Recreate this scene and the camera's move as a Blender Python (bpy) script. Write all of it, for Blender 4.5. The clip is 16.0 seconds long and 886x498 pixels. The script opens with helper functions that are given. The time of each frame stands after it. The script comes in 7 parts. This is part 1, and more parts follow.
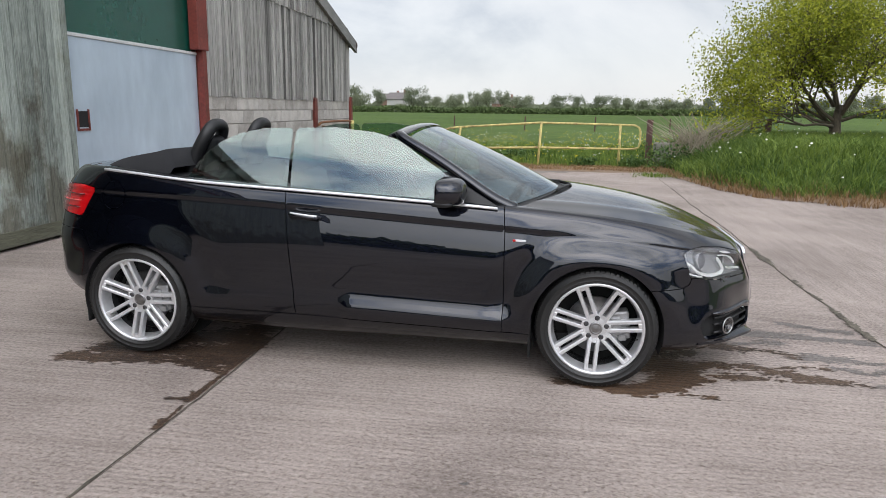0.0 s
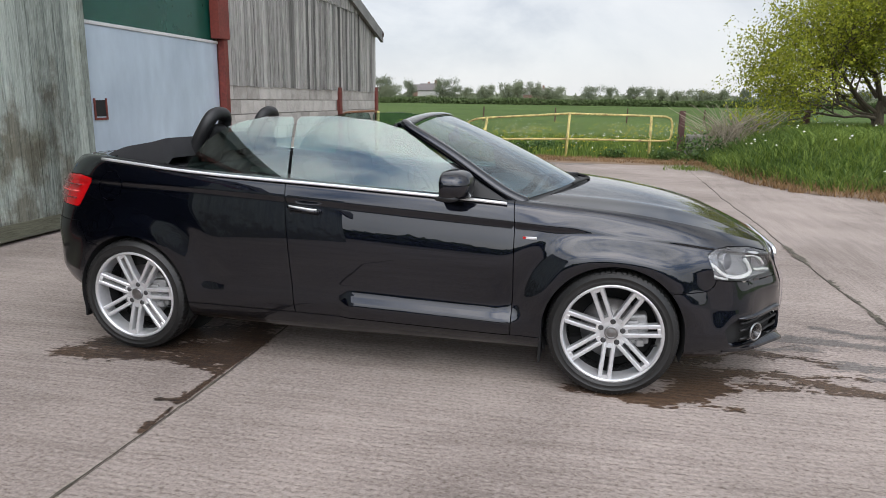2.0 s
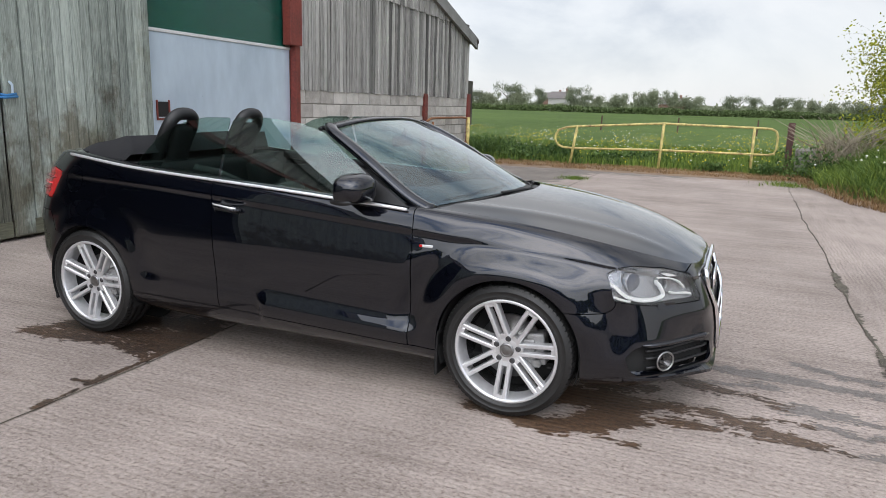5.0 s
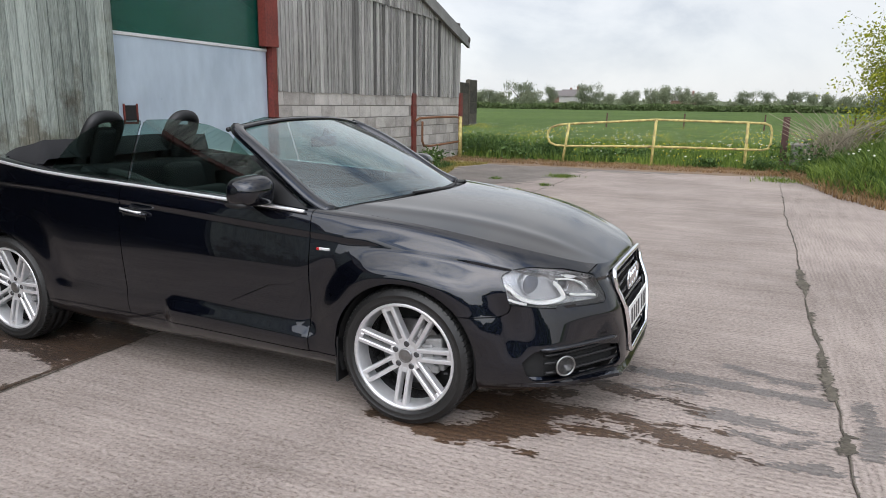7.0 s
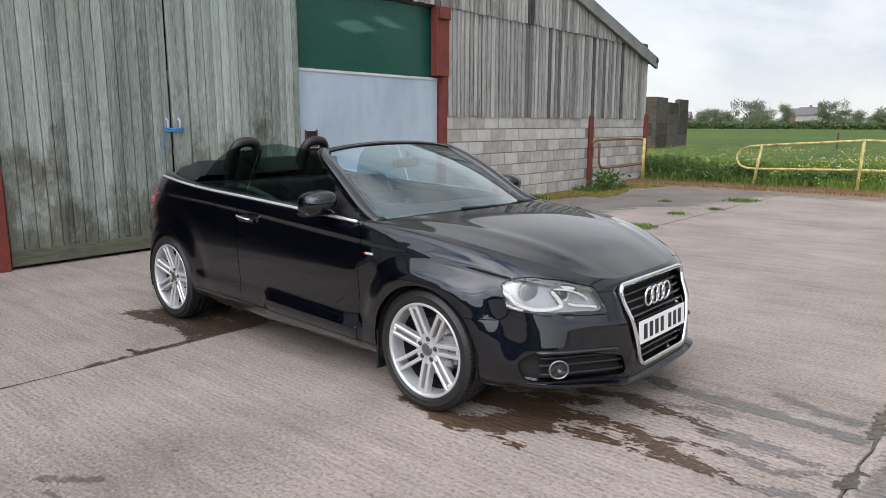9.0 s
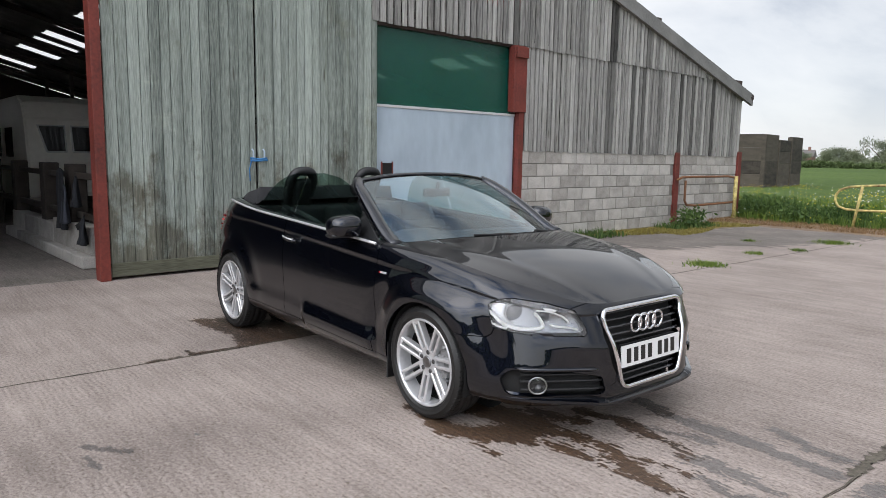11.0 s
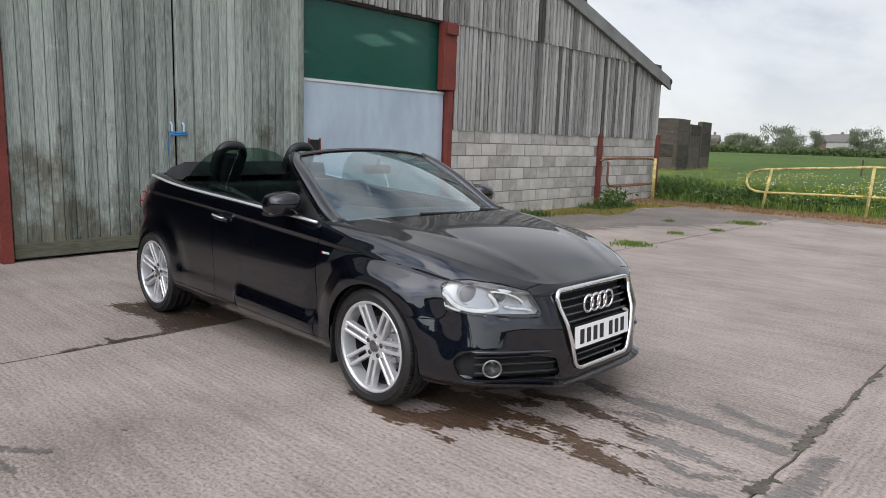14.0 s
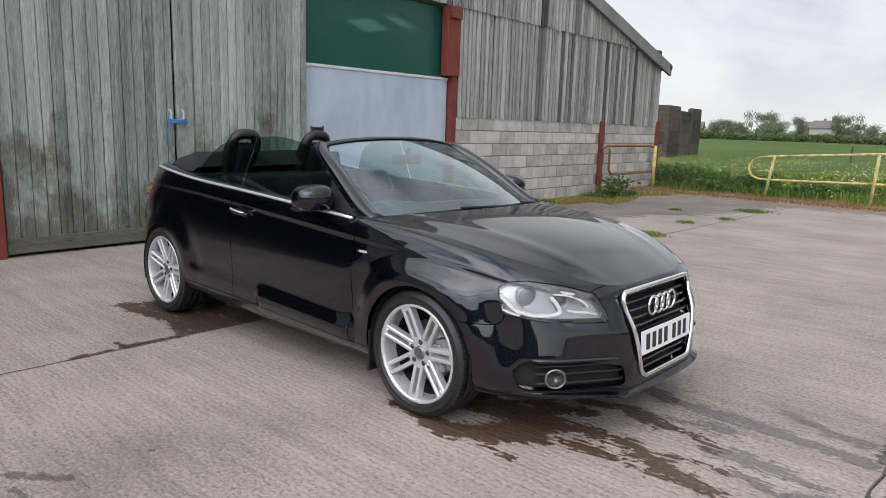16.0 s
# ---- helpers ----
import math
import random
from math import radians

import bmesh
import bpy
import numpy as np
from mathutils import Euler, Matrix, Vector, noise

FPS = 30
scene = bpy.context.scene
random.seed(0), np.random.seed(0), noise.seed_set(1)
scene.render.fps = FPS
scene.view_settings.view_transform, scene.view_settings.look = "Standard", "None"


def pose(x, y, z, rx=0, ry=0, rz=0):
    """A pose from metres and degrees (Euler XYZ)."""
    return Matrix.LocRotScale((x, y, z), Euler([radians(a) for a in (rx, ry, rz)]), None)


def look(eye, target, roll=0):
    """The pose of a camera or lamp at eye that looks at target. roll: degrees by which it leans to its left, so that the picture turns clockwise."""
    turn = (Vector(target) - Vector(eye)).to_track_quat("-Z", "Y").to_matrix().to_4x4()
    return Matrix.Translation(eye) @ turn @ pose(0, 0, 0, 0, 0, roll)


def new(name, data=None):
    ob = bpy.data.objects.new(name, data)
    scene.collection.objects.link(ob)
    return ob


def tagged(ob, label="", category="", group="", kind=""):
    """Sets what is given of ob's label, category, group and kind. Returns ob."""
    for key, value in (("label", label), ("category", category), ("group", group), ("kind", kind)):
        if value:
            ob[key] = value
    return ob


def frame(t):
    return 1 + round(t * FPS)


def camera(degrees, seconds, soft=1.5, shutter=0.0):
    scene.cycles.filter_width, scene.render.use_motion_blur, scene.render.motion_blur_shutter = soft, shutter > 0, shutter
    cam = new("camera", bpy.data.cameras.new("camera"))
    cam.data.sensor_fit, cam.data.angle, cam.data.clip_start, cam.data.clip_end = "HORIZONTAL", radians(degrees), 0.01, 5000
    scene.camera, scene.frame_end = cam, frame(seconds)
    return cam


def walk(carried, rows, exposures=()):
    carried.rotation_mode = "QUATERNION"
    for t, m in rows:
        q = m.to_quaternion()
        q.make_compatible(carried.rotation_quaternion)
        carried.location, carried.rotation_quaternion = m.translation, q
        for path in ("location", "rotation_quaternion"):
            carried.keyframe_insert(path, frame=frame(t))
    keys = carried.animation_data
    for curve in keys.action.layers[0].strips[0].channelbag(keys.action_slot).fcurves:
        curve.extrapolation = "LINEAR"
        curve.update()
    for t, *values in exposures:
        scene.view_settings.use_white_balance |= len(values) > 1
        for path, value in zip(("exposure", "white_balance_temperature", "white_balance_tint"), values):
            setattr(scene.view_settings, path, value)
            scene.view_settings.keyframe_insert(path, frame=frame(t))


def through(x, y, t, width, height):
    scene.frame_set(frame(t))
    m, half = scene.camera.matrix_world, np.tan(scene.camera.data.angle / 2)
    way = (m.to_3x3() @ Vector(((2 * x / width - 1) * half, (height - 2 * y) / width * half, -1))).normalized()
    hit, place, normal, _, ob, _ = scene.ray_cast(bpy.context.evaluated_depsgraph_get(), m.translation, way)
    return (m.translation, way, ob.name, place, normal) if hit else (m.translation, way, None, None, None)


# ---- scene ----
cam = camera(65.0, 16.0, soft=0.65)
PATH = [
    (0, (-0.185, -4.36, 1.42), (-0.521, -2.428, 1.023), 0.7),
    (0.5, (-0.207, -4.356, 1.421), (-0.584, -2.432, 1.027), 1.0),
    (1, (-0.235, -4.336, 1.413), (-0.6, -2.409, 1.019), 0.3),
    (1.5, (-0.224, -4.283, 1.41), (-0.568, -2.357, 0.996), -0.3),
    (2, (-0.107, -4.127, 1.405), (-0.525, -2.217, 0.983), 0.8),
    (2.5, (0.017, -3.977, 1.402), (-0.479, -2.092, 0.954), 0.2),
    (3, (0.106, -3.762, 1.396), (-0.386, -1.879, 0.938), 0.3),
    (3.5, (0.243, -3.635, 1.409), (-0.336, -1.788, 0.909), -0.9),
    (3.7, (0.349, -3.607, 1.412), (-0.303, -1.781, 0.921), 1.4),
    (5.8, (1.113, -3.791, 1.408), (0.307, -2.003, 1.015), 0.5),
    (6, (1.156, -3.764, 1.411), (0.345, -1.988, 0.979), 0.1),
    (6.5, (1.246, -3.608, 1.402), (0.425, -1.842, 0.947), 0.0),
    (7, (1.339, -3.426, 1.408), (0.542, -1.638, 0.998), 0.7),
    (7.5, (1.537, -3.273, 1.408), (0.443, -1.65, 0.994), 0.9),
    (8, (1.767, -3.313, 1.42), (0.56, -1.76, 1.061), 0.8),
    (8.5, (2.017, -3.342, 1.43), (0.805, -1.791, 1.074), -0.6),
    (9, (2.308, -3.302, 1.438), (1.001, -1.83, 1.084), -0.0),
    (9.5, (2.541, -3.303, 1.427), (1.198, -1.856, 1.107), 0.1),
    (10, (2.714, -3.27, 1.428), (1.286, -1.906, 1.107), 0.5),
    (10.2, (2.79, -3.233, 1.44), (1.307, -1.925, 1.141), 0.6),
    (12.5, (2.978, -3.128, 1.427), (1.442, -1.869, 1.191), 1.2),
    (13, (2.95, -3.118, 1.407), (1.446, -1.826, 1.148), 1.4),
    (13.5, (2.817, -3.123, 1.398), (1.413, -1.731, 1.096), 2.2),
    (14, (2.703, -3.166, 1.408), (1.343, -1.734, 1.095), 1.8),
    (14.5, (2.603, -3.164, 1.408), (1.25, -1.727, 1.087), 1.0),
    (15, (2.489, -3.127, 1.407), (1.12, -1.715, 1.045), 0.6),
    (15.5, (2.37, -3.105, 1.408), (0.956, -1.731, 1.076), 1.7),
    (16, (2.26, -3.163, 1.402), (0.936, -1.706, 1.055), 1.7),
]
# the clip's camera meters its picture slightly brighter or darker on the way
METER = [(0, 0.0), (2.5, 0.0), (3.5, 0.1), (6, 0.02), (7.5, 0.08), (8, 0.12), (9, 0.07), (10, -0.04), (12.5, 0.02), (13.5, 0.0), (14, -0.07), (15, -0.1), (16, -0.02)]
walk(cam, [(t, look(eye, target, roll)) for t, eye, target, roll in PATH], METER)

# ---- world ----
world = bpy.data.worlds.new("sky")
scene.world = world
world.use_nodes = True
wn, wl = world.node_tree.nodes, world.node_tree.links
wn.clear()
w_out = wn.new("ShaderNodeOutputWorld")
w_bg = wn.new("ShaderNodeBackground")
w_sky = wn.new("ShaderNodeTexSky")
w_sky.sky_type, w_sky.sun_disc = "NISHITA", False
w_sky.sun_elevation, w_sky.sun_rotation = radians(49.4), radians(162.1)
w_dim = wn.new("ShaderNodeVectorMath")
w_dim.operation = "SCALE"
w_dim.inputs["Scale"].default_value = 0.12
wl.new(w_sky.outputs[0], w_dim.inputs[0])
w_co = wn.new("ShaderNodeTexCoord")
w_map = wn.new("ShaderNodeMapping")
w_map.inputs["Scale"].default_value = (1.0, 1.0, 1.7)
w_map.inputs["Location"].default_value = (0.35, 0.1, 0.2)
wl.new(w_co.outputs["Generated"], w_map.inputs["Vector"])
w_noise = wn.new("ShaderNodeTexNoise")
w_noise.inputs["Scale"].default_value, w_noise.inputs["Detail"].default_value = 2.3, 9
w_noise.inputs["Roughness"].default_value, w_noise.inputs["Distortion"].default_value = 0.56, 0.3
wl.new(w_map.outputs[0], w_noise.inputs["Vector"])
w_ramp = wn.new("ShaderNodeValToRGB")
w_ramp.color_ramp.elements[0].position, w_ramp.color_ramp.elements[0].color = 0.375, (0.22, 0.295, 0.44, 1)
w_ramp.color_ramp.elements[1].position, w_ramp.color_ramp.elements[1].color = 0.55, (1.12, 1.115, 1.12, 1)
w_mid = w_ramp.color_ramp.elements.new(0.465)
w_mid.color = (0.815, 0.845, 0.90, 1)
wl.new(w_noise.outputs["Fac"], w_ramp.inputs[0])
w_mix = wn.new("ShaderNodeMix")
w_mix.data_type = "RGBA"
w_mix.inputs["Factor"].default_value = 0.83
wl.new(w_dim.outputs[0], w_mix.inputs["A"])
# the clouds melt into an even veil towards the horizon
w_low = wn.new("ShaderNodeSeparateXYZ")
wl.new(w_co.outputs["Generated"], w_low.inputs[0])
w_veil = wn.new("ShaderNodeMath")
w_veil.operation, w_veil.use_clamp = "MULTIPLY_ADD", True
w_veil.inputs[1].default_value, w_veil.inputs[2].default_value = 1.9, 0.12
wl.new(w_low.outputs["Z"], w_veil.inputs[0])
w_soft = wn.new("ShaderNodeMix")
w_soft.data_type = "RGBA"
w_soft.inputs["A"].default_value = (0.905, 0.92, 0.955, 1)
wl.new(w_veil.outputs[0], w_soft.inputs["Factor"])
wl.new(w_ramp.outputs[0], w_soft.inputs["B"])
wl.new(w_soft.outputs["Result"], w_mix.inputs["B"])
# the overcast is brightest round the veiled sun
SUN_WAY = (0.2, -0.62, 0.76)
w_dot = wn.new("ShaderNodeVectorMath")
w_dot.operation = "DOT_PRODUCT"
w_dot.inputs[1].default_value = SUN_WAY
wl.new(w_co.outputs["Generated"], w_dot.inputs[0])
w_pos = wn.new("ShaderNodeMath")
w_pos.operation = "MAXIMUM"
w_pos.inputs[1].default_value = 0.0
wl.new(w_dot.outputs["Value"], w_pos.inputs[0])
w_pow = wn.new("ShaderNodeMath")
w_pow.operation = "POWER"
w_pow.inputs[1].default_value = 3.0
wl.new(w_pos.outputs[0], w_pow.inputs[0])
w_gain = wn.new("ShaderNodeMath")
w_gain.operation = "MULTIPLY_ADD"
w_gain.inputs[1].default_value = 3.5
wl.new(w_pow.outputs[0], w_gain.inputs[0])
# and towards the zenith
w_sep = wn.new("ShaderNodeSeparateXYZ")
wl.new(w_co.outputs["Generated"], w_sep.inputs[0])
w_up = wn.new("ShaderNodeMath")
w_up.operation = "MAXIMUM"
w_up.inputs[1].default_value = 0.0
wl.new(w_sep.outputs["Z"], w_up.inputs[0])
w_zen = wn.new("ShaderNodeMath")
w_zen.operation = "MULTIPLY_ADD"
w_zen.inputs[1].default_value, w_zen.inputs[2].default_value = -0.28, 1.0
wl.new(w_up.outputs[0], w_zen.inputs[0])
# a little brighter towards the west
w_west = wn.new("ShaderNodeMath")
w_west.operation = "MULTIPLY_ADD"
w_west.inputs[1].default_value = -0.14
wl.new(w_sep.outputs["X"], w_west.inputs[0])
wl.new(w_zen.outputs[0], w_west.inputs[2])
wl.new(w_west.outputs[0], w_gain.inputs[2])
w_lit = wn.new("ShaderNodeVectorMath")
w_lit.operation = "SCALE"
wl.new(w_mix.outputs["Result"], w_lit.inputs[0])
wl.new(w_gain.outputs[0], w_lit.inputs["Scale"])
wl.new(w_lit.outputs[0], w_bg.inputs["Color"])
w_bg.inputs["Strength"].default_value = 1.0
wl.new(w_bg.outputs[0], w_out.inputs["Surface"])

sun = new("sun", bpy.data.lights.new("sun", "SUN"))
sun.data.energy, sun.data.angle, sun.data.color = 0.45, radians(62), (1.0, 0.94, 0.88)
sun.matrix_world = look((2.0, -6.2, 7.6), (0, 0, 0))

# ---- materials ----


def nodes_of(name):
    m = bpy.data.materials.new(name)
    m.use_nodes = True
    return m, m.node_tree.nodes, m.node_tree.links, m.node_tree.nodes["Principled BSDF"]


def surface(name, dark, light, rough=0.7, metal=0.0, fine=40.0, coarse=2.0, bump=0.2, stretch=(1, 1, 1), coat=0.0, per_piece=0.0,
            island=0.0, grain=0.5, depth=0.01, knots=False, spec=0.5):
    """A surface whose colour runs between two tones by a coarse and a fine noise, with relief."""
    m, n, l, b = nodes_of(name)
    co = n.new("ShaderNodeTexCoord")
    mp = n.new("ShaderNodeMapping")
    mp.inputs["Scale"].default_value = stretch
    l.new(co.outputs["Object"], mp.inputs["Vector"])
    if per_piece:
        info = n.new("ShaderNodeObjectInfo")
        shift = n.new("ShaderNodeVectorMath")
        shift.operation = "ADD"
        wide = n.new("ShaderNodeMath")
        wide.operation = "MULTIPLY"
        wide.inputs[1].default_value = 37.0
        l.new(info.outputs["Random"], wide.inputs[0])
        l.new(mp.outputs[0], shift.inputs[0])
        l.new(wide.outputs[0], shift.inputs[1])
        vec = shift.outputs[0]
    else:
        vec = mp.outputs[0]
    a, c = n.new("ShaderNodeTexNoise"), n.new("ShaderNodeTexNoise")
    a.inputs["Scale"].default_value, a.inputs["Detail"].default_value = coarse, 6
    c.inputs["Scale"].default_value, c.inputs["Detail"].default_value = fine, 5
    l.new(vec, a.inputs["Vector"])
    l.new(vec, c.inputs["Vector"])
    mx = n.new("ShaderNodeMix")
    mx.data_type = "FLOAT"
    mx.inputs["Factor"].default_value = grain
    l.new(a.outputs["Fac"], mx.inputs["A"])
    l.new(c.outputs["Fac"], mx.inputs["B"])
    value = mx.outputs["Result"]
    for strength, source in ((per_piece, "piece"), (island, "island")):
        if strength:
            if source == "piece":
                rnd = info.outputs["Random"]
            else:
                rnd = n.new("ShaderNodeNewGeometry").outputs["Random Per Island"]
            k = n.new("ShaderNodeMath")
            k.operation = "MULTIPLY_ADD"
            k.inputs[1].default_value, k.inputs[2].default_value = strength, -strength / 2
            l.new(rnd, k.inputs[0])
            s = n.new("ShaderNodeMath")
            s.operation = "ADD"
            l.new(value, s.inputs[0])
            l.new(k.outputs[0], s.inputs[1])
            value = s.outputs[0]
    rp = n.new("ShaderNodeValToRGB")
    rp.color_ramp.elements[0].position, rp.color_ramp.elements[0].color = 0.3, (*dark, 1)
    rp.color_ramp.elements[1].position, rp.color_ramp.elements[1].color = 0.7, (*light, 1)
    l.new(value, rp.inputs[0])
    tinted = rp.outputs[0]
    if knots:
        low = n.new("ShaderNodeMapping")
        low.inputs["Scale"].default_value = (0.5, 2.2, 6.0)
        l.new(vec, low.inputs["Vector"])
        cell = n.new("ShaderNodeTexVoronoi")
        cell.inputs["Scale"].default_value = 1.0
        l.new(low.outputs[0], cell.inputs["Vector"])
        spot = n.new("ShaderNodeMath")
        spot.operation, spot.use_clamp = "MULTIPLY_ADD", True
        spot.inputs[1].default_value, spot.inputs[2].default_value = -14.0, 1.6
        l.new(cell.outputs["Distance"], spot.inputs[0])
        ink = n.new("ShaderNodeMix")
        ink.data_type, ink.blend_type = "RGBA", "MULTIPLY"
        ink.inputs["B"].default_value = (0.42, 0.38, 0.34, 1)
        l.new(spot.outputs[0], ink.inputs["Factor"])
        l.new(tinted, ink.inputs["A"])
        tinted = ink.outputs["Result"]
    l.new(tinted, b.inputs["Base Color"])
    b.inputs["Roughness"].default_value, b.inputs["Metallic"].default_value = rough, metal
    b.inputs["Coat Weight"].default_value, b.inputs["Specular IOR Level"].default_value = coat, spec
    b.inputs["Coat Roughness"].default_value = 0.02
    if bump:
        bp = n.new("ShaderNodeBump")
        bp.inputs["Strength"].default_value, bp.inputs["Distance"].default_value = bump, depth
        l.new(c.outputs["Fac"], bp.inputs["Height"])
        l.new(bp.outputs[0], b.inputs["Normal"])
    return m


def glass(name, colour, rough=0.0, ior=1.5):
    m, n, l, b = nodes_of(name)
    b.inputs["Base Color"].default_value = (*colour, 1)
    b.inputs["Transmission Weight"].default_value, b.inputs["Roughness"].default_value = 1.0, rough
    b.inputs["IOR"].default_value = ior
    return m


paint = surface("black_pearl_paint", (0.0024, 0.0032, 0.0064), (0.006, 0.008, 0.016), rough=0.38, metal=0.85, fine=1400, coarse=3, bump=0.0, coat=1.0, grain=0.8, spec=0.1)
paint.node_tree.nodes["Principled BSDF"].inputs["Coat IOR"].default_value = 1.62
paint.node_tree.nodes["Principled BSDF"].inputs["Coat Roughness"].default_value = 0.008
black_plastic = surface("black_plastic", (0.006, 0.006, 0.0066), (0.012, 0.012, 0.013), rough=0.5, fine=300, bump=0.1, depth=0.001)
# near-black of real undersides and liners, and of shade painted into holes and recesses
dark_void = surface("underside_and_shade_black", (0.006, 0.006, 0.006), (0.012, 0.012, 0.012), rough=0.9, bump=0)
rubber = surface("tyre_rubber", (0.006, 0.006, 0.006), (0.015, 0.0147, 0.0143), rough=0.5, fine=60, coarse=6, bump=0.1, depth=0.002)
alloy = surface("silver_alloy", (0.56, 0.56, 0.572), (0.69, 0.69, 0.70), rough=0.28, metal=0.55, fine=50, bump=0.0, coat=0.6)
steel = surface("brake_steel", (0.2, 0.2, 0.2), (0.42, 0.42, 0.42), rough=0.35, metal=1.0, bump=0)
chrome = surface("chrome", (0.8, 0.8, 0.82), (0.86, 0.86, 0.88), rough=0.08, metal=1.0, bump=0)
satin = surface("satin_aluminium", (0.80, 0.80, 0.81), (0.86, 0.86, 0.87), rough=0.38, metal=0.7, bump=0)
leather = surface("black_leather", (0.005, 0.0053, 0.006), (0.010, 0.0103, 0.0115), rough=0.55, spec=0.2, fine=160, bump=0.25, depth=0.002)
fabric = surface("soft_top_cloth", (0.008, 0.008, 0.009), (0.018, 0.018, 0.02), rough=0.95, fine=400, coarse=5, bump=0.4, depth=0.002)
belt_web = surface("belt_webbing", (0.03, 0.03, 0.032), (0.055, 0.055, 0.058), rough=0.7, fine=400, bump=0.3, depth=0.001)
red_lens = surface("red_lens", (0.34, 0.003, 0.005), (0.56, 0.008, 0.01), rough=0.15, bump=0, coat=0.6, fine=60)
red_dark = surface("dark_red_lens", (0.09, 0.002, 0.003), (0.16, 0.004, 0.005), rough=0.12, bump=0, coat=0.6, fine=60)
red_pale = surface("pale_red_lens", (0.55, 0.05, 0.05), (0.7, 0.09, 0.085), rough=0.15, bump=0, coat=0.6, fine=60)
lamp_grey = surface("lamp_reflector", (0.5, 0.5, 0.52), (0.72, 0.73, 0.75), rough=0.25, metal=0.8, bump=0)
white_plastic = surface("white_plate", (0.78, 0.78, 0.77), (0.84, 0.84, 0.83), rough=0.3, bump=0)
plate_black = surface("plate_black", (0.01, 0.01, 0.01), (0.014, 0.014, 0.014), rough=0.4, bump=0)
car_glass = glass("tinted_glass", (0.40, 0.58, 0.52), ior=1.95)
screen_glass = glass("windscreen_glass", (0.62, 0.82, 0.90), ior=1.78)
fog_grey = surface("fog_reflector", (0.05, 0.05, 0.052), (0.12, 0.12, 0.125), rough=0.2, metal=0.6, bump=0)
lamp_dark = surface("lamp_lens_dark", (0.10, 0.10, 0.11), (0.2, 0.2, 0.22), rough=0.08, metal=0.3, bump=0, coat=1.0)
caliper_grey = surface("caliper_casting", (0.22, 0.22, 0.22), (0.36, 0.36, 0.36), rough=0.5, metal=0.5, fine=60, bump=0.1)
lamp_mid = surface("lamp_bowl", (0.27, 0.27, 0.28), (0.46, 0.46, 0.475), rough=0.26, metal=0.75, bump=0)
lamp_glass = glass("lamp_lens", (0.97, 0.98, 0.98))

timber_grey = surface("weathered_board", (0.105, 0.102, 0.096), (0.49, 0.476, 0.45), rough=0.9, fine=34, coarse=4.0, bump=0.7, stretch=(3, 3, 0.15), per_piece=0.2, grain=0.5, knots=True)
timber_stained = surface("stained_board", (0.03, 0.029, 0.027), (0.17, 0.165, 0.155), rough=0.9, fine=34, coarse=4.0, bump=0.7, stretch=(3, 3, 0.15), per_piece=0.25, grain=0.5)
timber_green = surface("greened_plank", (0.104, 0.122, 0.108), (0.43, 0.478, 0.43), rough=0.9, fine=44, coarse=3.6, bump=0.9, stretch=(3, 3, 0.16), per_piece=0.2, grain=0.6, knots=True)
block_mat = surface("concrete_block", (0.27, 0.252, 0.228), (0.53, 0.503, 0.467), rough=0.95, fine=70, coarse=5, bump=0.5, per_piece=0.26, depth=0.004)
mossy_rail = surface("mossy_rail", (0.05, 0.05, 0.034), (0.15, 0.15, 0.105), rough=0.95, fine=30, coarse=5, bump=0.5, stretch=(3, 0.3, 3), grain=0.5)


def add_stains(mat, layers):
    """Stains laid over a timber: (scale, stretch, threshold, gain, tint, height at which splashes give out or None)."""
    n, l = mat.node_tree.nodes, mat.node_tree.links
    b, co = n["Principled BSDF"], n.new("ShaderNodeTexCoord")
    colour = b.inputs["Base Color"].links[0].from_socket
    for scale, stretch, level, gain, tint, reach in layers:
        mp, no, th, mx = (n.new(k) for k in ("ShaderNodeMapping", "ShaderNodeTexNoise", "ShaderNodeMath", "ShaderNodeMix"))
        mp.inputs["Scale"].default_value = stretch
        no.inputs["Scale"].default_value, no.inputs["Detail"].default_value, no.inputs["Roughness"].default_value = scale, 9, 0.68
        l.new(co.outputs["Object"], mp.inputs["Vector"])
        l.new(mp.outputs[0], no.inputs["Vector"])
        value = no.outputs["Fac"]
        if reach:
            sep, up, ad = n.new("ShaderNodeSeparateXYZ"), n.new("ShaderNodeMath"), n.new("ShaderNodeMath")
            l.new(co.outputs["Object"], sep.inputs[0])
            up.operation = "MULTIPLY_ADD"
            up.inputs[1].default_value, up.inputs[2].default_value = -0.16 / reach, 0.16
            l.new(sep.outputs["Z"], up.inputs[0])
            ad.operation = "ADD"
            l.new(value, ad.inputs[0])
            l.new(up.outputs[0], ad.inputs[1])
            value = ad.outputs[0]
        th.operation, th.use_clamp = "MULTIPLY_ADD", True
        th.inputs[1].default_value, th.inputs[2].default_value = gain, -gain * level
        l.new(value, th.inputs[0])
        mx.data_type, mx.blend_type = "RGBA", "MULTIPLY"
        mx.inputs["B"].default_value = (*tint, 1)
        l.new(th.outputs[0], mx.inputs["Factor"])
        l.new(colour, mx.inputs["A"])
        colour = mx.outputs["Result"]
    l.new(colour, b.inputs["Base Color"])


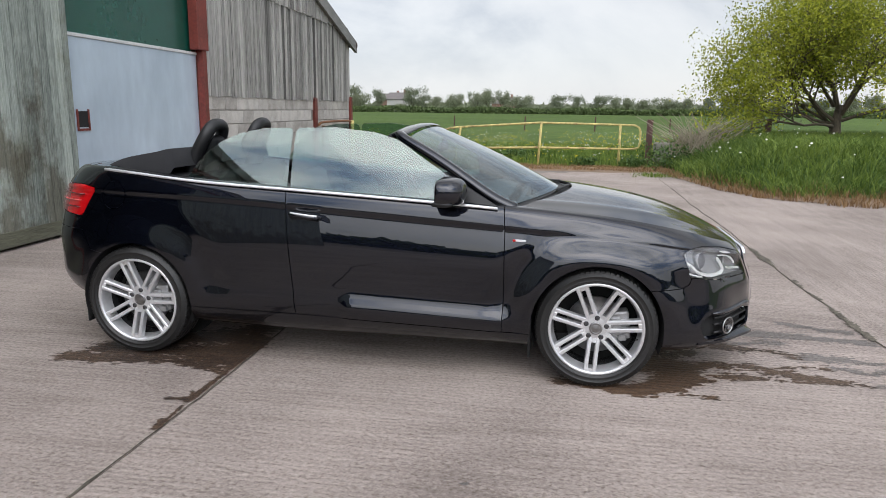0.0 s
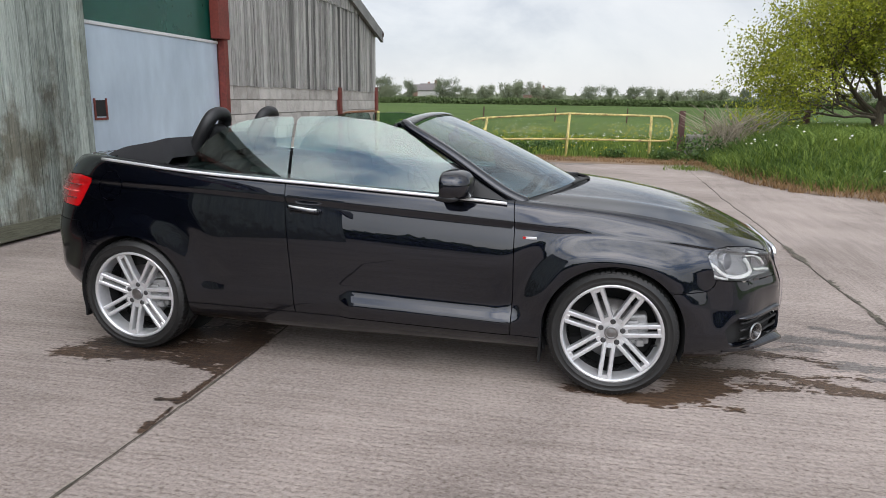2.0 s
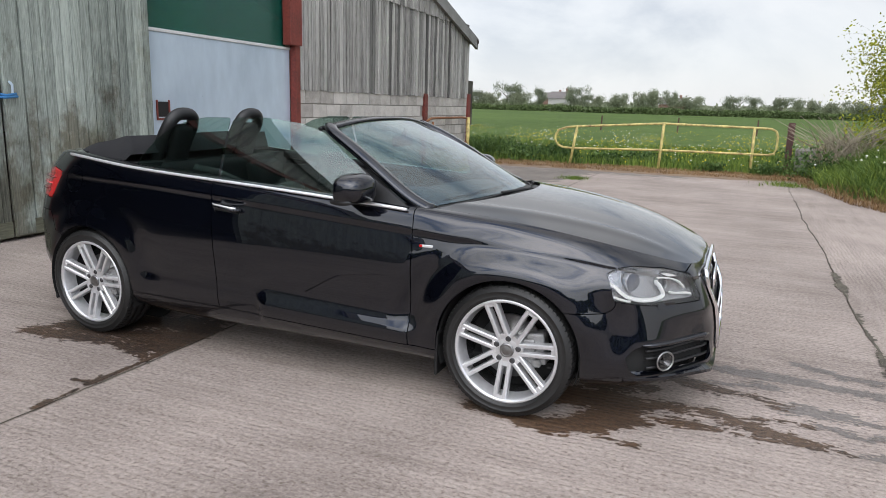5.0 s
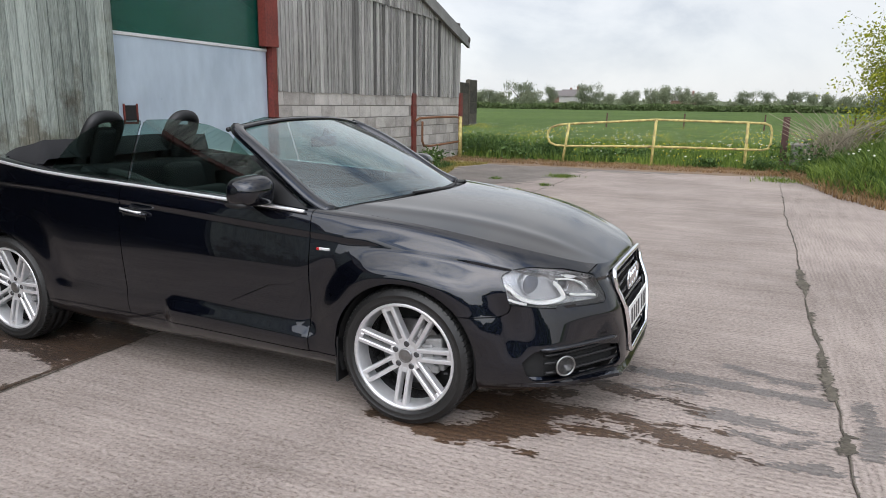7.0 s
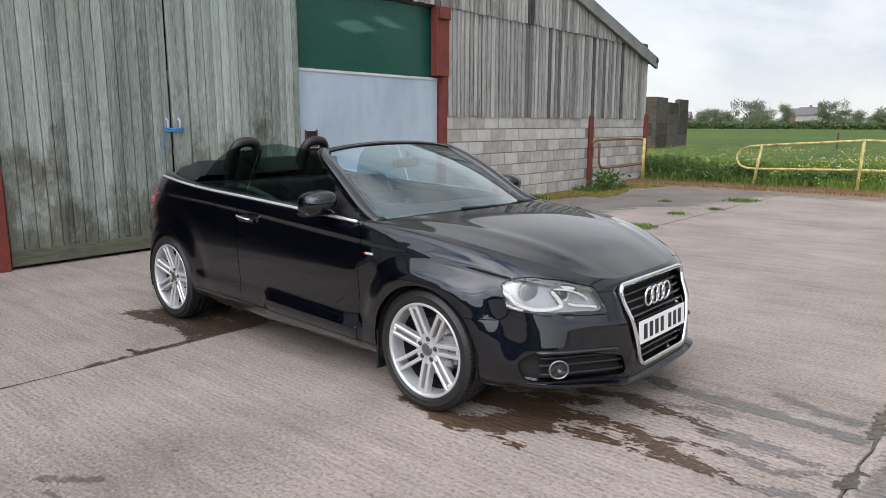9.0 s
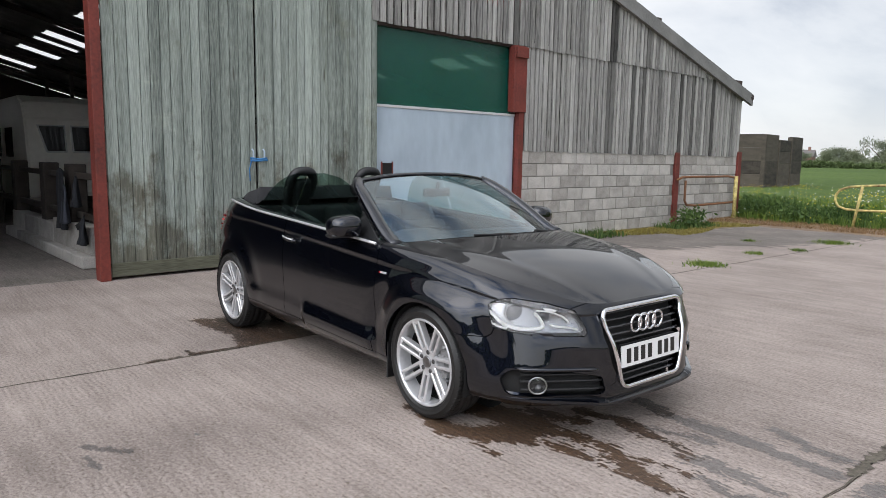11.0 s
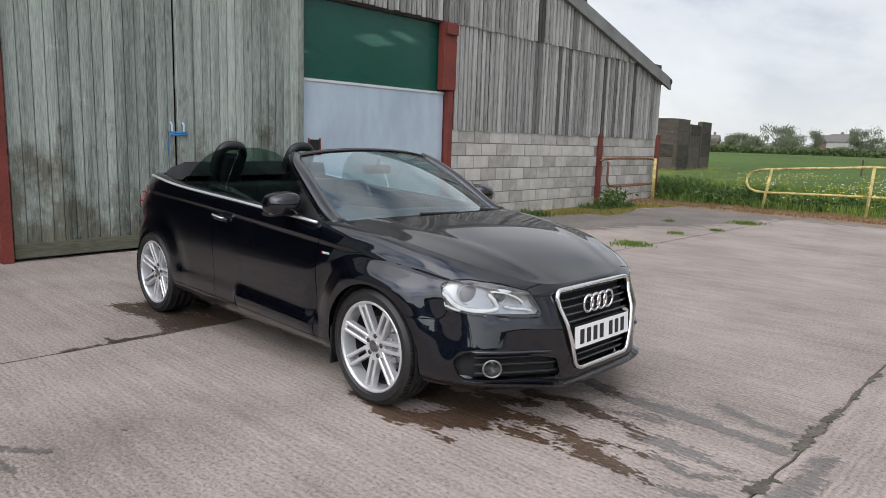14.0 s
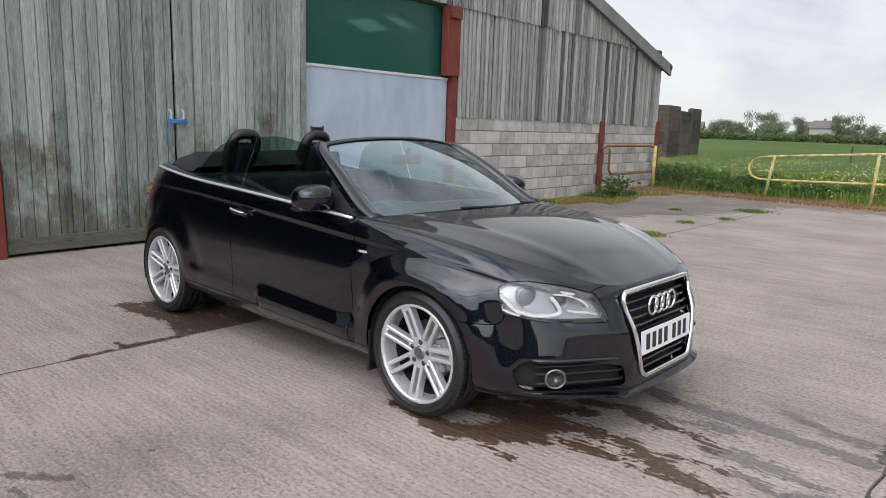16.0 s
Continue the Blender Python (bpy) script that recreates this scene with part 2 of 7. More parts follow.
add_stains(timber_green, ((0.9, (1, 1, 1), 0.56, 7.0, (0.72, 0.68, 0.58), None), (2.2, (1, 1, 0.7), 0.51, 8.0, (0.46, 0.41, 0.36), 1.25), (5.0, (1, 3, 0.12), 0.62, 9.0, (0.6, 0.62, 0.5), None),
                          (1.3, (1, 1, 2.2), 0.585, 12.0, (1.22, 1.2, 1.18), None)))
add_stains(timber_grey, ((3.2, (1, 3, 0.12), 0.56, 7.0, (0.50, 0.48, 0.45), None), (0.8, (1, 1, 0.6), 0.54, 6.0, (0.72, 0.7, 0.68), None)))
mortar = surface("mortar", (0.16, 0.15, 0.135), (0.27, 0.255, 0.23), rough=0.95, fine=90, bump=0.4)
red_steel = surface("red_oxide_steel", (0.075, 0.016, 0.011), (0.22, 0.038, 0.026), rough=0.65, fine=30, coarse=3, bump=0.2)
green_sheet = surface("green_door_sheet", (0.007, 0.08, 0.059), (0.012, 0.112, 0.083), rough=0.36, fine=8, coarse=1.4, bump=0.02, depth=0.004, coat=0.3)
galv = surface("galvanised_sheet", (0.37, 0.445, 0.53), (0.54, 0.635, 0.73), rough=0.42, metal=0.35, fine=5, coarse=1.2, bump=0.05, stretch=(1, 1, 0.4))
roof_mat = surface("fibre_cement_roof", (0.13, 0.13, 0.125), (0.27, 0.265, 0.255), rough=0.9, fine=30, coarse=2, bump=0.3)
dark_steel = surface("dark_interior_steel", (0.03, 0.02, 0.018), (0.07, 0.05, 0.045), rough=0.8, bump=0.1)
yellow_paint = surface("chipped_yellow_paint", (0.11, 0.055, 0.03), (0.80, 0.68, 0.24), rough=0.65, fine=30, coarse=7, bump=0.2, grain=0.45)
rust = surface("rusty_rail", (0.09, 0.04, 0.02), (0.28, 0.13, 0.06), rough=0.85, fine=40, bump=0.3)
brown_post = surface("brown_painted_post", (0.05, 0.025, 0.02), (0.11, 0.05, 0.045), rough=0.8, fine=30, bump=0.3, stretch=(3, 3, 0.3))
sleeper = surface("stained_panel", (0.018, 0.015, 0.012), (0.095, 0.08, 0.062), rough=0.95, fine=16, coarse=1.5, bump=0.4, stretch=(1, 1, 3), per_piece=0.3)
bark = surface("bark", (0.035, 0.028, 0.02), (0.13, 0.105, 0.075), rough=0.95, fine=30, coarse=5, bump=0.6, stretch=(1, 1, 0.3))
soil = surface("dry_verge_soil", (0.13, 0.085, 0.055), (0.30, 0.215, 0.145), rough=1.0, fine=30, coarse=3, bump=0.5)
moss_ground = surface("moss_ground", (0.13, 0.10, 0.035), (0.34, 0.26, 0.095), rough=1.0, fine=40, coarse=4, bump=0.6, grain=0.55)
grime = surface("joint_dirt", (0.035, 0.03, 0.022), (0.15, 0.13, 0.10), rough=1.0, fine=60, coarse=8, bump=0.6)
caravan_white = surface("caravan_skin", (0.66, 0.64, 0.58), (0.78, 0.76, 0.70), rough=0.35, fine=10, coarse=1.5, bump=0.0)
dark_window = surface("caravan_window", (0.01, 0.012, 0.014), (0.02, 0.022, 0.026), rough=0.08, bump=0, coat=0.5)
cloth_navy = surface("navy_cloth", (0.008, 0.009, 0.012), (0.02, 0.022, 0.028), rough=0.95, fine=120, bump=0.4)
blue_rope = surface("blue_twine", (0.03, 0.14, 0.34), (0.06, 0.25, 0.52), rough=0.8, fine=200, bump=0.4)
sheer = green_sheet.node_tree
sheer_t, sheer_m = sheer.nodes.new("ShaderNodeBsdfTransparent"), sheer.nodes.new("ShaderNodeMixShader")
sheer_t.inputs["Color"].default_value = (0.55, 0.75, 0.65, 1)
sheer_m.inputs[0].default_value = 0.36
sheer.links.new(sheer.nodes["Principled BSDF"].outputs[0], sheer_m.inputs[1])
sheer.links.new(sheer_t.outputs[0], sheer_m.inputs[2])
sheer.links.new(sheer_m.outputs[0], sheer.nodes["Material Output"].inputs["Surface"])
pale_strip = surface("pale_trim", (0.42, 0.43, 0.43), (0.6, 0.6, 0.6), rough=0.6, bump=0.05)
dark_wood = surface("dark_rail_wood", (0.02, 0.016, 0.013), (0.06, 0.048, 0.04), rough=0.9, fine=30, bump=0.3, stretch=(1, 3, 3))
cloth_blue = surface("faded_blue_cloth", (0.025, 0.028, 0.038), (0.055, 0.06, 0.08), rough=0.95, fine=120, bump=0.4)
brick_far = surface("far_brick", (0.16, 0.09, 0.07), (0.26, 0.15, 0.12), rough=0.9, bump=0)
slate_far = surface("far_roof", (0.10, 0.09, 0.09), (0.19, 0.17, 0.16), rough=0.8, bump=0)
white_far = surface("far_render", (0.36, 0.35, 0.33), (0.46, 0.45, 0.43), rough=0.8, bump=0)


def leafy(name, dark, light, island=0.5, through=0.35, gloss=0.35):
    """Leaves that let some light through."""
    m = surface(name, dark, light, rough=0.55, fine=3, coarse=0.5, bump=0, island=island, grain=0.3)
    n, l = m.node_tree.nodes, m.node_tree.links
    b, out = n["Principled BSDF"], n["Material Output"]
    b.inputs["Specular IOR Level"].default_value = gloss
    t = n.new("ShaderNodeBsdfTranslucent")
    l.new(b.inputs["Base Color"].links[0].from_socket, t.inputs["Color"])
    x = n.new("ShaderNodeMixShader")
    x.inputs[0].default_value = through
    l.new(b.outputs[0], x.inputs[1])
    l.new(t.outputs[0], x.inputs[2])
    l.new(x.outputs[0], out.inputs["Surface"])
    return m


leaf_spring = leafy("spring_leaf", (0.15, 0.185, 0.016), (0.43, 0.455, 0.045), through=0.5)
grass_blade = leafy("grass_blade", (0.05, 0.098, 0.016), (0.205, 0.28, 0.052))
grass_dry = leafy("dry_grass", (0.17, 0.098, 0.045), (0.35, 0.225, 0.11))
moss_leaf = leafy("yellowed_moss", (0.17, 0.135, 0.035), (0.36, 0.31, 0.085))
weed_leaf = leafy("weed_leaf", (0.035, 0.075, 0.018), (0.12, 0.19, 0.05))
dead_stalk = leafy("dead_stalk", (0.19, 0.155, 0.11), (0.36, 0.31, 0.24), through=0.1)
# aerial haze is put into the colour: distant leaves are paler than near ones
hazed_far_leaf = leafy("hazed_far_leaf", (0.19, 0.215, 0.135), (0.31, 0.34, 0.235), through=0.5, gloss=0.0)
hazed_far_leaf_dark = leafy("hazed_far_leaf_dark", (0.155, 0.18, 0.12), (0.25, 0.28, 0.19), through=0.5, gloss=0.0)
hedge_leaf = leafy("hedge_leaf", (0.07, 0.10, 0.04), (0.14, 0.185, 0.075), through=0.3, gloss=0.1)
clear_sheet = leafy("clear_roof_sheet", (0.7, 0.7, 0.68), (0.85, 0.85, 0.83), island=0.1, through=0.8)
petal_yellow = surface("dandelion_yellow", (0.62, 0.46, 0.01), (0.78, 0.62, 0.02), rough=0.8, bump=0)
petal_white = surface("dandelion_clock", (0.62, 0.62, 0.58), (0.78, 0.78, 0.74), rough=0.9, bump=0)


def field_material():
    m, n, l, b = nodes_of("pasture")
    co = n.new("ShaderNodeTexCoord")
    tones = []
    for scale, detail in ((0.035, 6), (0.9, 8), (9.0, 6)):
        t = n.new("ShaderNodeTexNoise")
        t.inputs["Scale"].default_value, t.inputs["Detail"].default_value = scale, detail
        l.new(co.outputs["Object"], t.inputs["Vector"])
        tones.append(t)
    k = n.new("ShaderNodeMix")
    k.inputs["Factor"].default_value = 0.5
    l.new(tones[0].outputs["Fac"], k.inputs["A"])
    l.new(tones[1].outputs["Fac"], k.inputs["B"])
    k2 = n.new("ShaderNodeMix")
    k2.inputs["Factor"].default_value = 0.35
    l.new(k.outputs["Result"], k2.inputs["A"])
    l.new(tones[2].outputs["Fac"], k2.inputs["B"])
    r = n.new("ShaderNodeValToRGB")
    r.color_ramp.elements[0].position, r.color_ramp.elements[0].color = 0.4, (0.034, 0.066, 0.012, 1)
    r.color_ramp.elements[1].position, r.color_ramp.elements[1].color = 0.62, (0.105, 0.158, 0.034, 1)
    l.new(k2.outputs["Result"], r.inputs[0])
    l.new(r.outputs[0], b.inputs["Base Color"])
    b.inputs["Roughness"].default_value, b.inputs["Specular IOR Level"].default_value = 0.9, 0.2
    bp = n.new("ShaderNodeBump")
    bp.inputs["Strength"].default_value, bp.inputs["Distance"].default_value = 0.8, 0.08
    l.new(tones[2].outputs["Fac"], bp.inputs["Height"])
    l.new(bp.outputs[0], b.inputs["Normal"])
    return m


pasture = field_material()


def concrete_material(name, dark, light, along="Y", wet=0.0):
    """Tamped yard concrete: ridges set across the given axis, aggregate, pits, blotches; wet lowers the roughness."""
    m, n, l, b = nodes_of(name)
    co = n.new("ShaderNodeTexCoord")

    def noise_at(scale, detail, stretch, rough=0.6):
        mp = n.new("ShaderNodeMapping")
        mp.inputs["Scale"].default_value = stretch
        l.new(co.outputs["Object"], mp.inputs["Vector"])
        t = n.new("ShaderNodeTexNoise")
        t.inputs["Scale"].default_value, t.inputs["Detail"].default_value, t.inputs["Roughness"].default_value = scale, detail, rough
        l.new(mp.outputs[0], t.inputs["Vector"])
        return t.outputs["Fac"]

    def math(op, a, c, clamp=False):
        k = n.new("ShaderNodeMath")
        k.operation, k.use_clamp = op, clamp
        for slot, v in enumerate((a, c)):
            if isinstance(v, (int, float)):
                k.inputs[slot].default_value = v
            else:
                l.new(v, k.inputs[slot])
        return k.outputs[0]

    turned = along == "X"
    blot = noise_at(0.55, 8, (1, 1, 1), 0.64)
    patch = math("MULTIPLY", math("SUBTRACT", noise_at(0.7, 4, (1, 1, 1)), 0.36), 3.4, True)
    ridge = noise_at(6.0, 6, (4.2, 0.5, 1) if turned else (0.5, 4.2, 1), 0.62)
    wave = n.new("ShaderNodeTexWave")
    wave.bands_direction = along
    for key, v in (("Scale", 8.8), ("Distortion", 7.0), ("Detail", 5.0), ("Detail Scale", 0.55), ("Detail Roughness", 0.74)):
        wave.inputs[key].default_value = v
    l.new(co.outputs["Object"], wave.inputs["Vector"])
    tamp = math("MULTIPLY", wave.outputs["Fac"], patch)
    grit = noise_at(52.0, 5, (0.85, 1, 1), 0.72)
    pits = noise_at(70.0, 4, (1.1, 0.66, 1) if turned else (0.66, 1.1, 1), 0.68)
    streak = noise_at(3.0, 6, (3.4, 0.3, 1) if turned else (0.3, 3.4, 1), 0.65)
    tone = math("ADD", math("MULTIPLY", blot, 0.36), math("ADD", math("MULTIPLY", streak, 0.2), math("MULTIPLY", grit, 0.44)))
    tone = math("ADD", tone, math("MULTIPLY", math("SUBTRACT", tamp, 0.3), 0.045))
    r = n.new("ShaderNodeValToRGB")
    r.color_ramp.elements[0].position, r.color_ramp.elements[0].color = 0.41, (*dark, 1)
    r.color_ramp.elements[1].position, r.color_ramp.elements[1].color = 0.585, (*light, 1)
    l.new(tone, r.inputs[0])
    low = math("ADD", pits, math("MULTIPLY", math("SUBTRACT", ridge, 0.5), 0.2))
    low = math("SUBTRACT", low, math("MULTIPLY", tamp, 0.07))
    hole = math("MULTIPLY", math("SUBTRACT", low, 0.525), 10.0, True)
    pit = n.new("ShaderNodeMix")
    pit.data_type, pit.blend_type = "RGBA", "MULTIPLY"
    l.new(hole, pit.inputs["Factor"])
    l.new(r.outputs[0], pit.inputs["A"])
    pit.inputs["B"].default_value = (0.68, 0.65, 0.62, 1)
    l.new(pit.outputs["Result"], b.inputs["Base Color"])
    b.inputs["Roughness"].default_value = 0.9 - wet
    bp = n.new("ShaderNodeBump")
    bp.inputs["Strength"].default_value, bp.inputs["Distance"].default_value = 0.75, 0.013
    relief = math("ADD", math("MULTIPLY", ridge, 0.36), math("MULTIPLY", tamp, 0.2))
    l.new(math("ADD", relief, math("SUBTRACT", math("MULTIPLY", grit, 0.5), math("MULTIPLY", hole, 0.3))), bp.inputs["Height"])
    l.new(bp.outputs[0], b.inputs["Normal"])
    return m


yard_concrete = concrete_material("yard_concrete", (0.205, 0.168, 0.147), (0.415, 0.349, 0.311))
side_concrete = concrete_material("side_yard_concrete", (0.205, 0.168, 0.147), (0.415, 0.349, 0.311), along="X")
old_concrete = concrete_material("old_yard_surface", (0.10, 0.087, 0.075), (0.255, 0.222, 0.195))
floor_concrete = concrete_material("barn_floor", (0.12, 0.105, 0.09), (0.28, 0.245, 0.22))
soaked_concrete = concrete_material("soaked_concrete", (0.012, 0.007, 0.005), (0.125, 0.074, 0.044), wet=0.4)
damp_concrete = concrete_material("damp_concrete", (0.105, 0.09, 0.082), (0.205, 0.18, 0.165), wet=0.4)


# ---- building tools ----
def mesh_of(name, verts, faces, material, smooth=False):
    me = bpy.data.meshes.new(name)
    me.from_pydata([tuple(map(float, v)) for v in verts], [], [tuple(map(int, f)) for f in faces])
    me.materials.append(material)
    if smooth:
        me.polygons.foreach_set("use_smooth", [True] * len(me.polygons))
    me.update()
    return me


def put_under(ob, parent):
    if parent is not None:
        ob.parent = parent
    return ob


def part(name, source, material, parent=None, label="", smooth=False, at=None):
    """One mesh object from a bmesh, (vertices, faces) or a mesh, under a thing or a part."""
    if isinstance(source, bmesh.types.BMesh):
        me = bpy.data.meshes.new(name)
        source.to_mesh(me)
        source.free()
        me.materials.append(material)
        if smooth:
            me.polygons.foreach_set("use_smooth", [True] * len(me.polygons))
    elif isinstance(source, tuple):
        me = mesh_of(name, source[0], source[1], material, smooth)
    else:
        me = source
    ob = new(name, me)
    if at is not None:
        ob.matrix_basis = at
    if label:
        ob["label"] = label
    return put_under(ob, parent)


def thing(name, label, category, at=None, group="", kind=""):
    ob = new(name)
    ob.empty_display_size = 0.1
    if at is not None:
        ob.matrix_basis = at
    return tagged(ob, label, category, group, kind)


def box(x0, x1, y0, y1, z0, z1, bevel=0.0, segments=1):
    bm = bmesh.new()
    bmesh.ops.create_cube(bm, size=1, matrix=Matrix.Translation(((x0 + x1) / 2, (y0 + y1) / 2, (z0 + z1) / 2)) @ Matrix.Diagonal((x1 - x0, y1 - y0, z1 - z0, 1)))
    if bevel:
        bmesh.ops.bevel(bm, geom=bm.edges[:], offset=bevel, segments=segments, affect="EDGES", profile=0.5)
    return bm


def merged(*bms):
    out = bms[0]
    for other in bms[1:]:
        me = bpy.data.meshes.new("tmp")
        other.to_mesh(me)
        other.free()
        out.from_mesh(me)
        bpy.data.meshes.remove(me)
    return out


def tube(points, radii, sides=8, cap=True, flat=1.0):
    """Vertices and faces of a tapered tube along points."""
    P = np.array(points, float)
    R = np.broadcast_to(np.array(radii, float), (len(P),))
    T = np.gradient(P, axis=0)
    T /= np.linalg.norm(T, axis=1)[:, None] + 1e-9
    up = np.array((0, 0, 1.0)) if abs(T[0][2]) < 0.9 else np.array((1.0, 0, 0))
    V, F = [], []
    side = np.cross(T[0], up)
    for i in range(len(P)):
        side = side - T[i] * (side @ T[i])
        side /= np.linalg.norm(side) + 1e-9
        over = np.cross(side, T[i])
        for k in range(sides):
            a = 2 * math.pi * k / sides
            V.append(P[i] + R[i] * (math.cos(a) * side + flat * math.sin(a) * over))
    for i in range(len(P) - 1):
        for k in range(sides):
            j = (k + 1) % sides
            F.append((i * sides + k, i * sides + j, (i + 1) * sides + j, (i + 1) * sides + k))
    if cap:
        F.append(tuple(range(sides - 1, -1, -1)))
        F.append(tuple((len(P) - 1) * sides + k for k in range(sides)))
    return V, F


def joined(*pairs):
    V, F = [], []
    for v, f in pairs:
        o = len(V)
        V.extend(v)
        F.extend(tuple(i + o for i in face) for face in f)
    return V, F


def revolve(profile, sides=48, axis="y", arc=(0, 2 * math.pi)):
    """Profile of (radius, along) turned round the axis y."""
    V, F = [], []
    whole = abs(arc[1] - arc[0] - 2 * math.pi) < 1e-6
    rings = sides if whole else sides + 1
    for k in range(rings):
        a = arc[0] + (arc[1] - arc[0]) * k / sides
        for r, h in profile:
            V.append((r * math.cos(a), h, r * math.sin(a)))
    m = len(profile)
    for k in range(sides):
        j = (k + 1) % rings
        for i in range(m - 1):
            F.append((k * m + i, k * m + i + 1, j * m + i + 1, j * m + i))
    return V, F


def cubic(t, P, q):
    """Natural cubic spline through P at t, read at q."""
    t, P, q = np.array(t, float), np.array(P, float), np.array(q, float)
    flat = P.reshape(len(t), -1)
    n, h = len(t), np.diff(t)
    A, B = np.eye(n), np.zeros_like(flat)
    for i in range(1, n - 1):
        A[i, i - 1], A[i, i], A[i, i + 1] = h[i - 1], 2 * (h[i - 1] + h[i]), h[i]
        B[i] = 6 * ((flat[i + 1] - flat[i]) / h[i] - (flat[i] - flat[i - 1]) / h[i - 1])
    M = np.linalg.solve(A, B)
    i = np.clip(np.searchsorted(t, q) - 1, 0, n - 2)
    a, b, hh = (t[i + 1] - q)[:, None], (q - t[i])[:, None], h[i][:, None]
    out = (M[i] * a**3 + M[i + 1] * b**3) / (6 * hh) + (flat[i] / hh - M[i] * hh / 6) * a + (flat[i + 1] / hh - M[i + 1] * hh / 6) * b
    return out.reshape(len(q), *P.shape[1:])


def grid_faces(rows, cols, flip=False):
    F = []
    for i in range(rows - 1):
        for j in range(cols - 1):
            a, b, c, d = i * cols + j, i * cols + j + 1, (i + 1) * cols + j + 1, (i + 1) * cols + j
            F.append((a, d, c, b) if flip else (a, b, c, d))
    return F


def cut(V, F, A, f):
    """The part of a triangle mesh where f is negative; A holds values that go along with the vertices."""
    neg = f < 0
    count = neg[F].sum(1)
    keep = [tuple(t) for t in F[count == 3]]
    nv, na, made = [], [], {}

    def between(i, j):
        key = (min(i, j), max(i, j))
        if key not in made:
            t = f[i] / (f[i] - f[j])
            made[key] = len(V) + len(nv)
            nv.append(V[i] + (V[j] - V[i]) * t)
            na.append(A[i] + (A[j] - A[i]) * t)
        return made[key]

    for tri in F[(count == 1) | (count == 2)]:
        for k in range(3):
            a, b, c = tri[k], tri[(k + 1) % 3], tri[(k + 2) % 3]
            if neg[a] and not neg[b] and not neg[c]:
                keep.append((a, between(a, b), between(a, c)))
            elif neg[a] and neg[b] and not neg[c]:
                m, n = between(b, c), between(a, c)
                keep += [(a, b, m), (a, m, n)]
    if nv:
        V, A = np.r_[V, nv], np.r_[A, na]
    F = np.array(keep, int).reshape(-1, 3)
    used, back = np.unique(F, return_inverse=True)
    return V[used], back.reshape(-1, 3), A[used]


def thick(V, F, depth, normal_sign=1):
    """A solid sheet: the surface, a copy moved inwards, and walls along its free edges."""
    bm = bmesh.new()
    vs = [bm.verts.new(tuple(map(float, v))) for v in V]
    for f in F:
        try:
            bm.faces.new([vs[i] for i in f])
        except ValueError:
            pass
    bm.normal_update()
    bmesh.ops.solidify(bm, geom=bm.faces[:], thickness=depth * normal_sign)
    return bm


def blades(rng, xy, z, height, width, lean=0.35):
    """Blades of grass: one bent pair of triangles each."""
    n = len(xy)
    a = rng.uniform(0, 2 * math.pi, n)
    h = height * rng.uniform(0.55, 1.25, n)
    w = width * rng.uniform(0.6, 1.3, n)
    la = rng.uniform(0, 2 * math.pi, n)
    ll = lean * h * rng.uniform(0.2, 1.6, n)
    base = np.c_[xy, z]
    side = np.c_[np.cos(a), np.sin(a), np.zeros(n)] * w[:, None] / 2
    mid = base + np.c_[np.cos(la) * ll * 0.3, np.sin(la) * ll * 0.3, h * 0.6]
    tip = base + np.c_[np.cos(la) * ll, np.sin(la) * ll, h]
    V = np.stack([base - side, base + side, mid + side * 0.7, mid - side * 0.7, tip], 1).reshape(-1, 3)
    o = np.arange(n)[:, None] * 5
    quads = (o + [0, 1, 2, 3]).tolist()
    tris = (o + [3, 2, 4]).tolist()
    return V, quads + tris


def leaf_cards(rng, centres, size, spread):
    """Small leaves: a folded quad each."""
    n = len(centres)
    c = centres + rng.normal(0, spread, (n, 3))
    u = rng.normal(0, 1, (n, 3))
    u /= np.linalg.norm(u, axis=1)[:, None]
    v = np.cross(u, rng.normal(0, 1, (n, 3)))
    v /= np.linalg.norm(v, axis=1)[:, None]
    s = size * rng.uniform(0.5, 1.3, (n, 1))
    V = np.stack([c - u * s, c + v * s * 0.5, c + u * s, c - v * s * 0.5], 1).reshape(-1, 3)
    o = np.arange(n)[:, None] * 4
    return V, (o + [0, 1, 2, 3]).tolist()


# ---- ground, yard and field ----
rng = np.random.default_rng(7)


def bank_edge(x):
    """Where the grass bank begins, as y for each x."""
    return np.interp(x, (1.9, 2.15, 2.6, 3.3, 4.7, 8.0, 14.0, 40.0), (13.2, 11.4, 9.4, 7.9, 7.3, 7.0, 6.6, 6.0))


def height(x, y):
    x, y = np.asarray(x, float), np.asarray(y, float)
    d = np.minimum(y - bank_edge(x), (x - 1.95) * 1.2)
    s = np.clip(d / 2.6, 0, 1)
    back = 1 - np.clip((y - 17.0) / 6.0, 0, 1)
    bank = 0.68 * s * s * (3 - 2 * s) * back
    yard = (y < 12.9) & (d < 0) & (x > -60)
    field = 0.02 + 0.03 * np.sin(x * 0.31) * np.cos(y * 0.23)
    return np.where(yard, -0.05, field + np.where(d > 0, bank, 0))


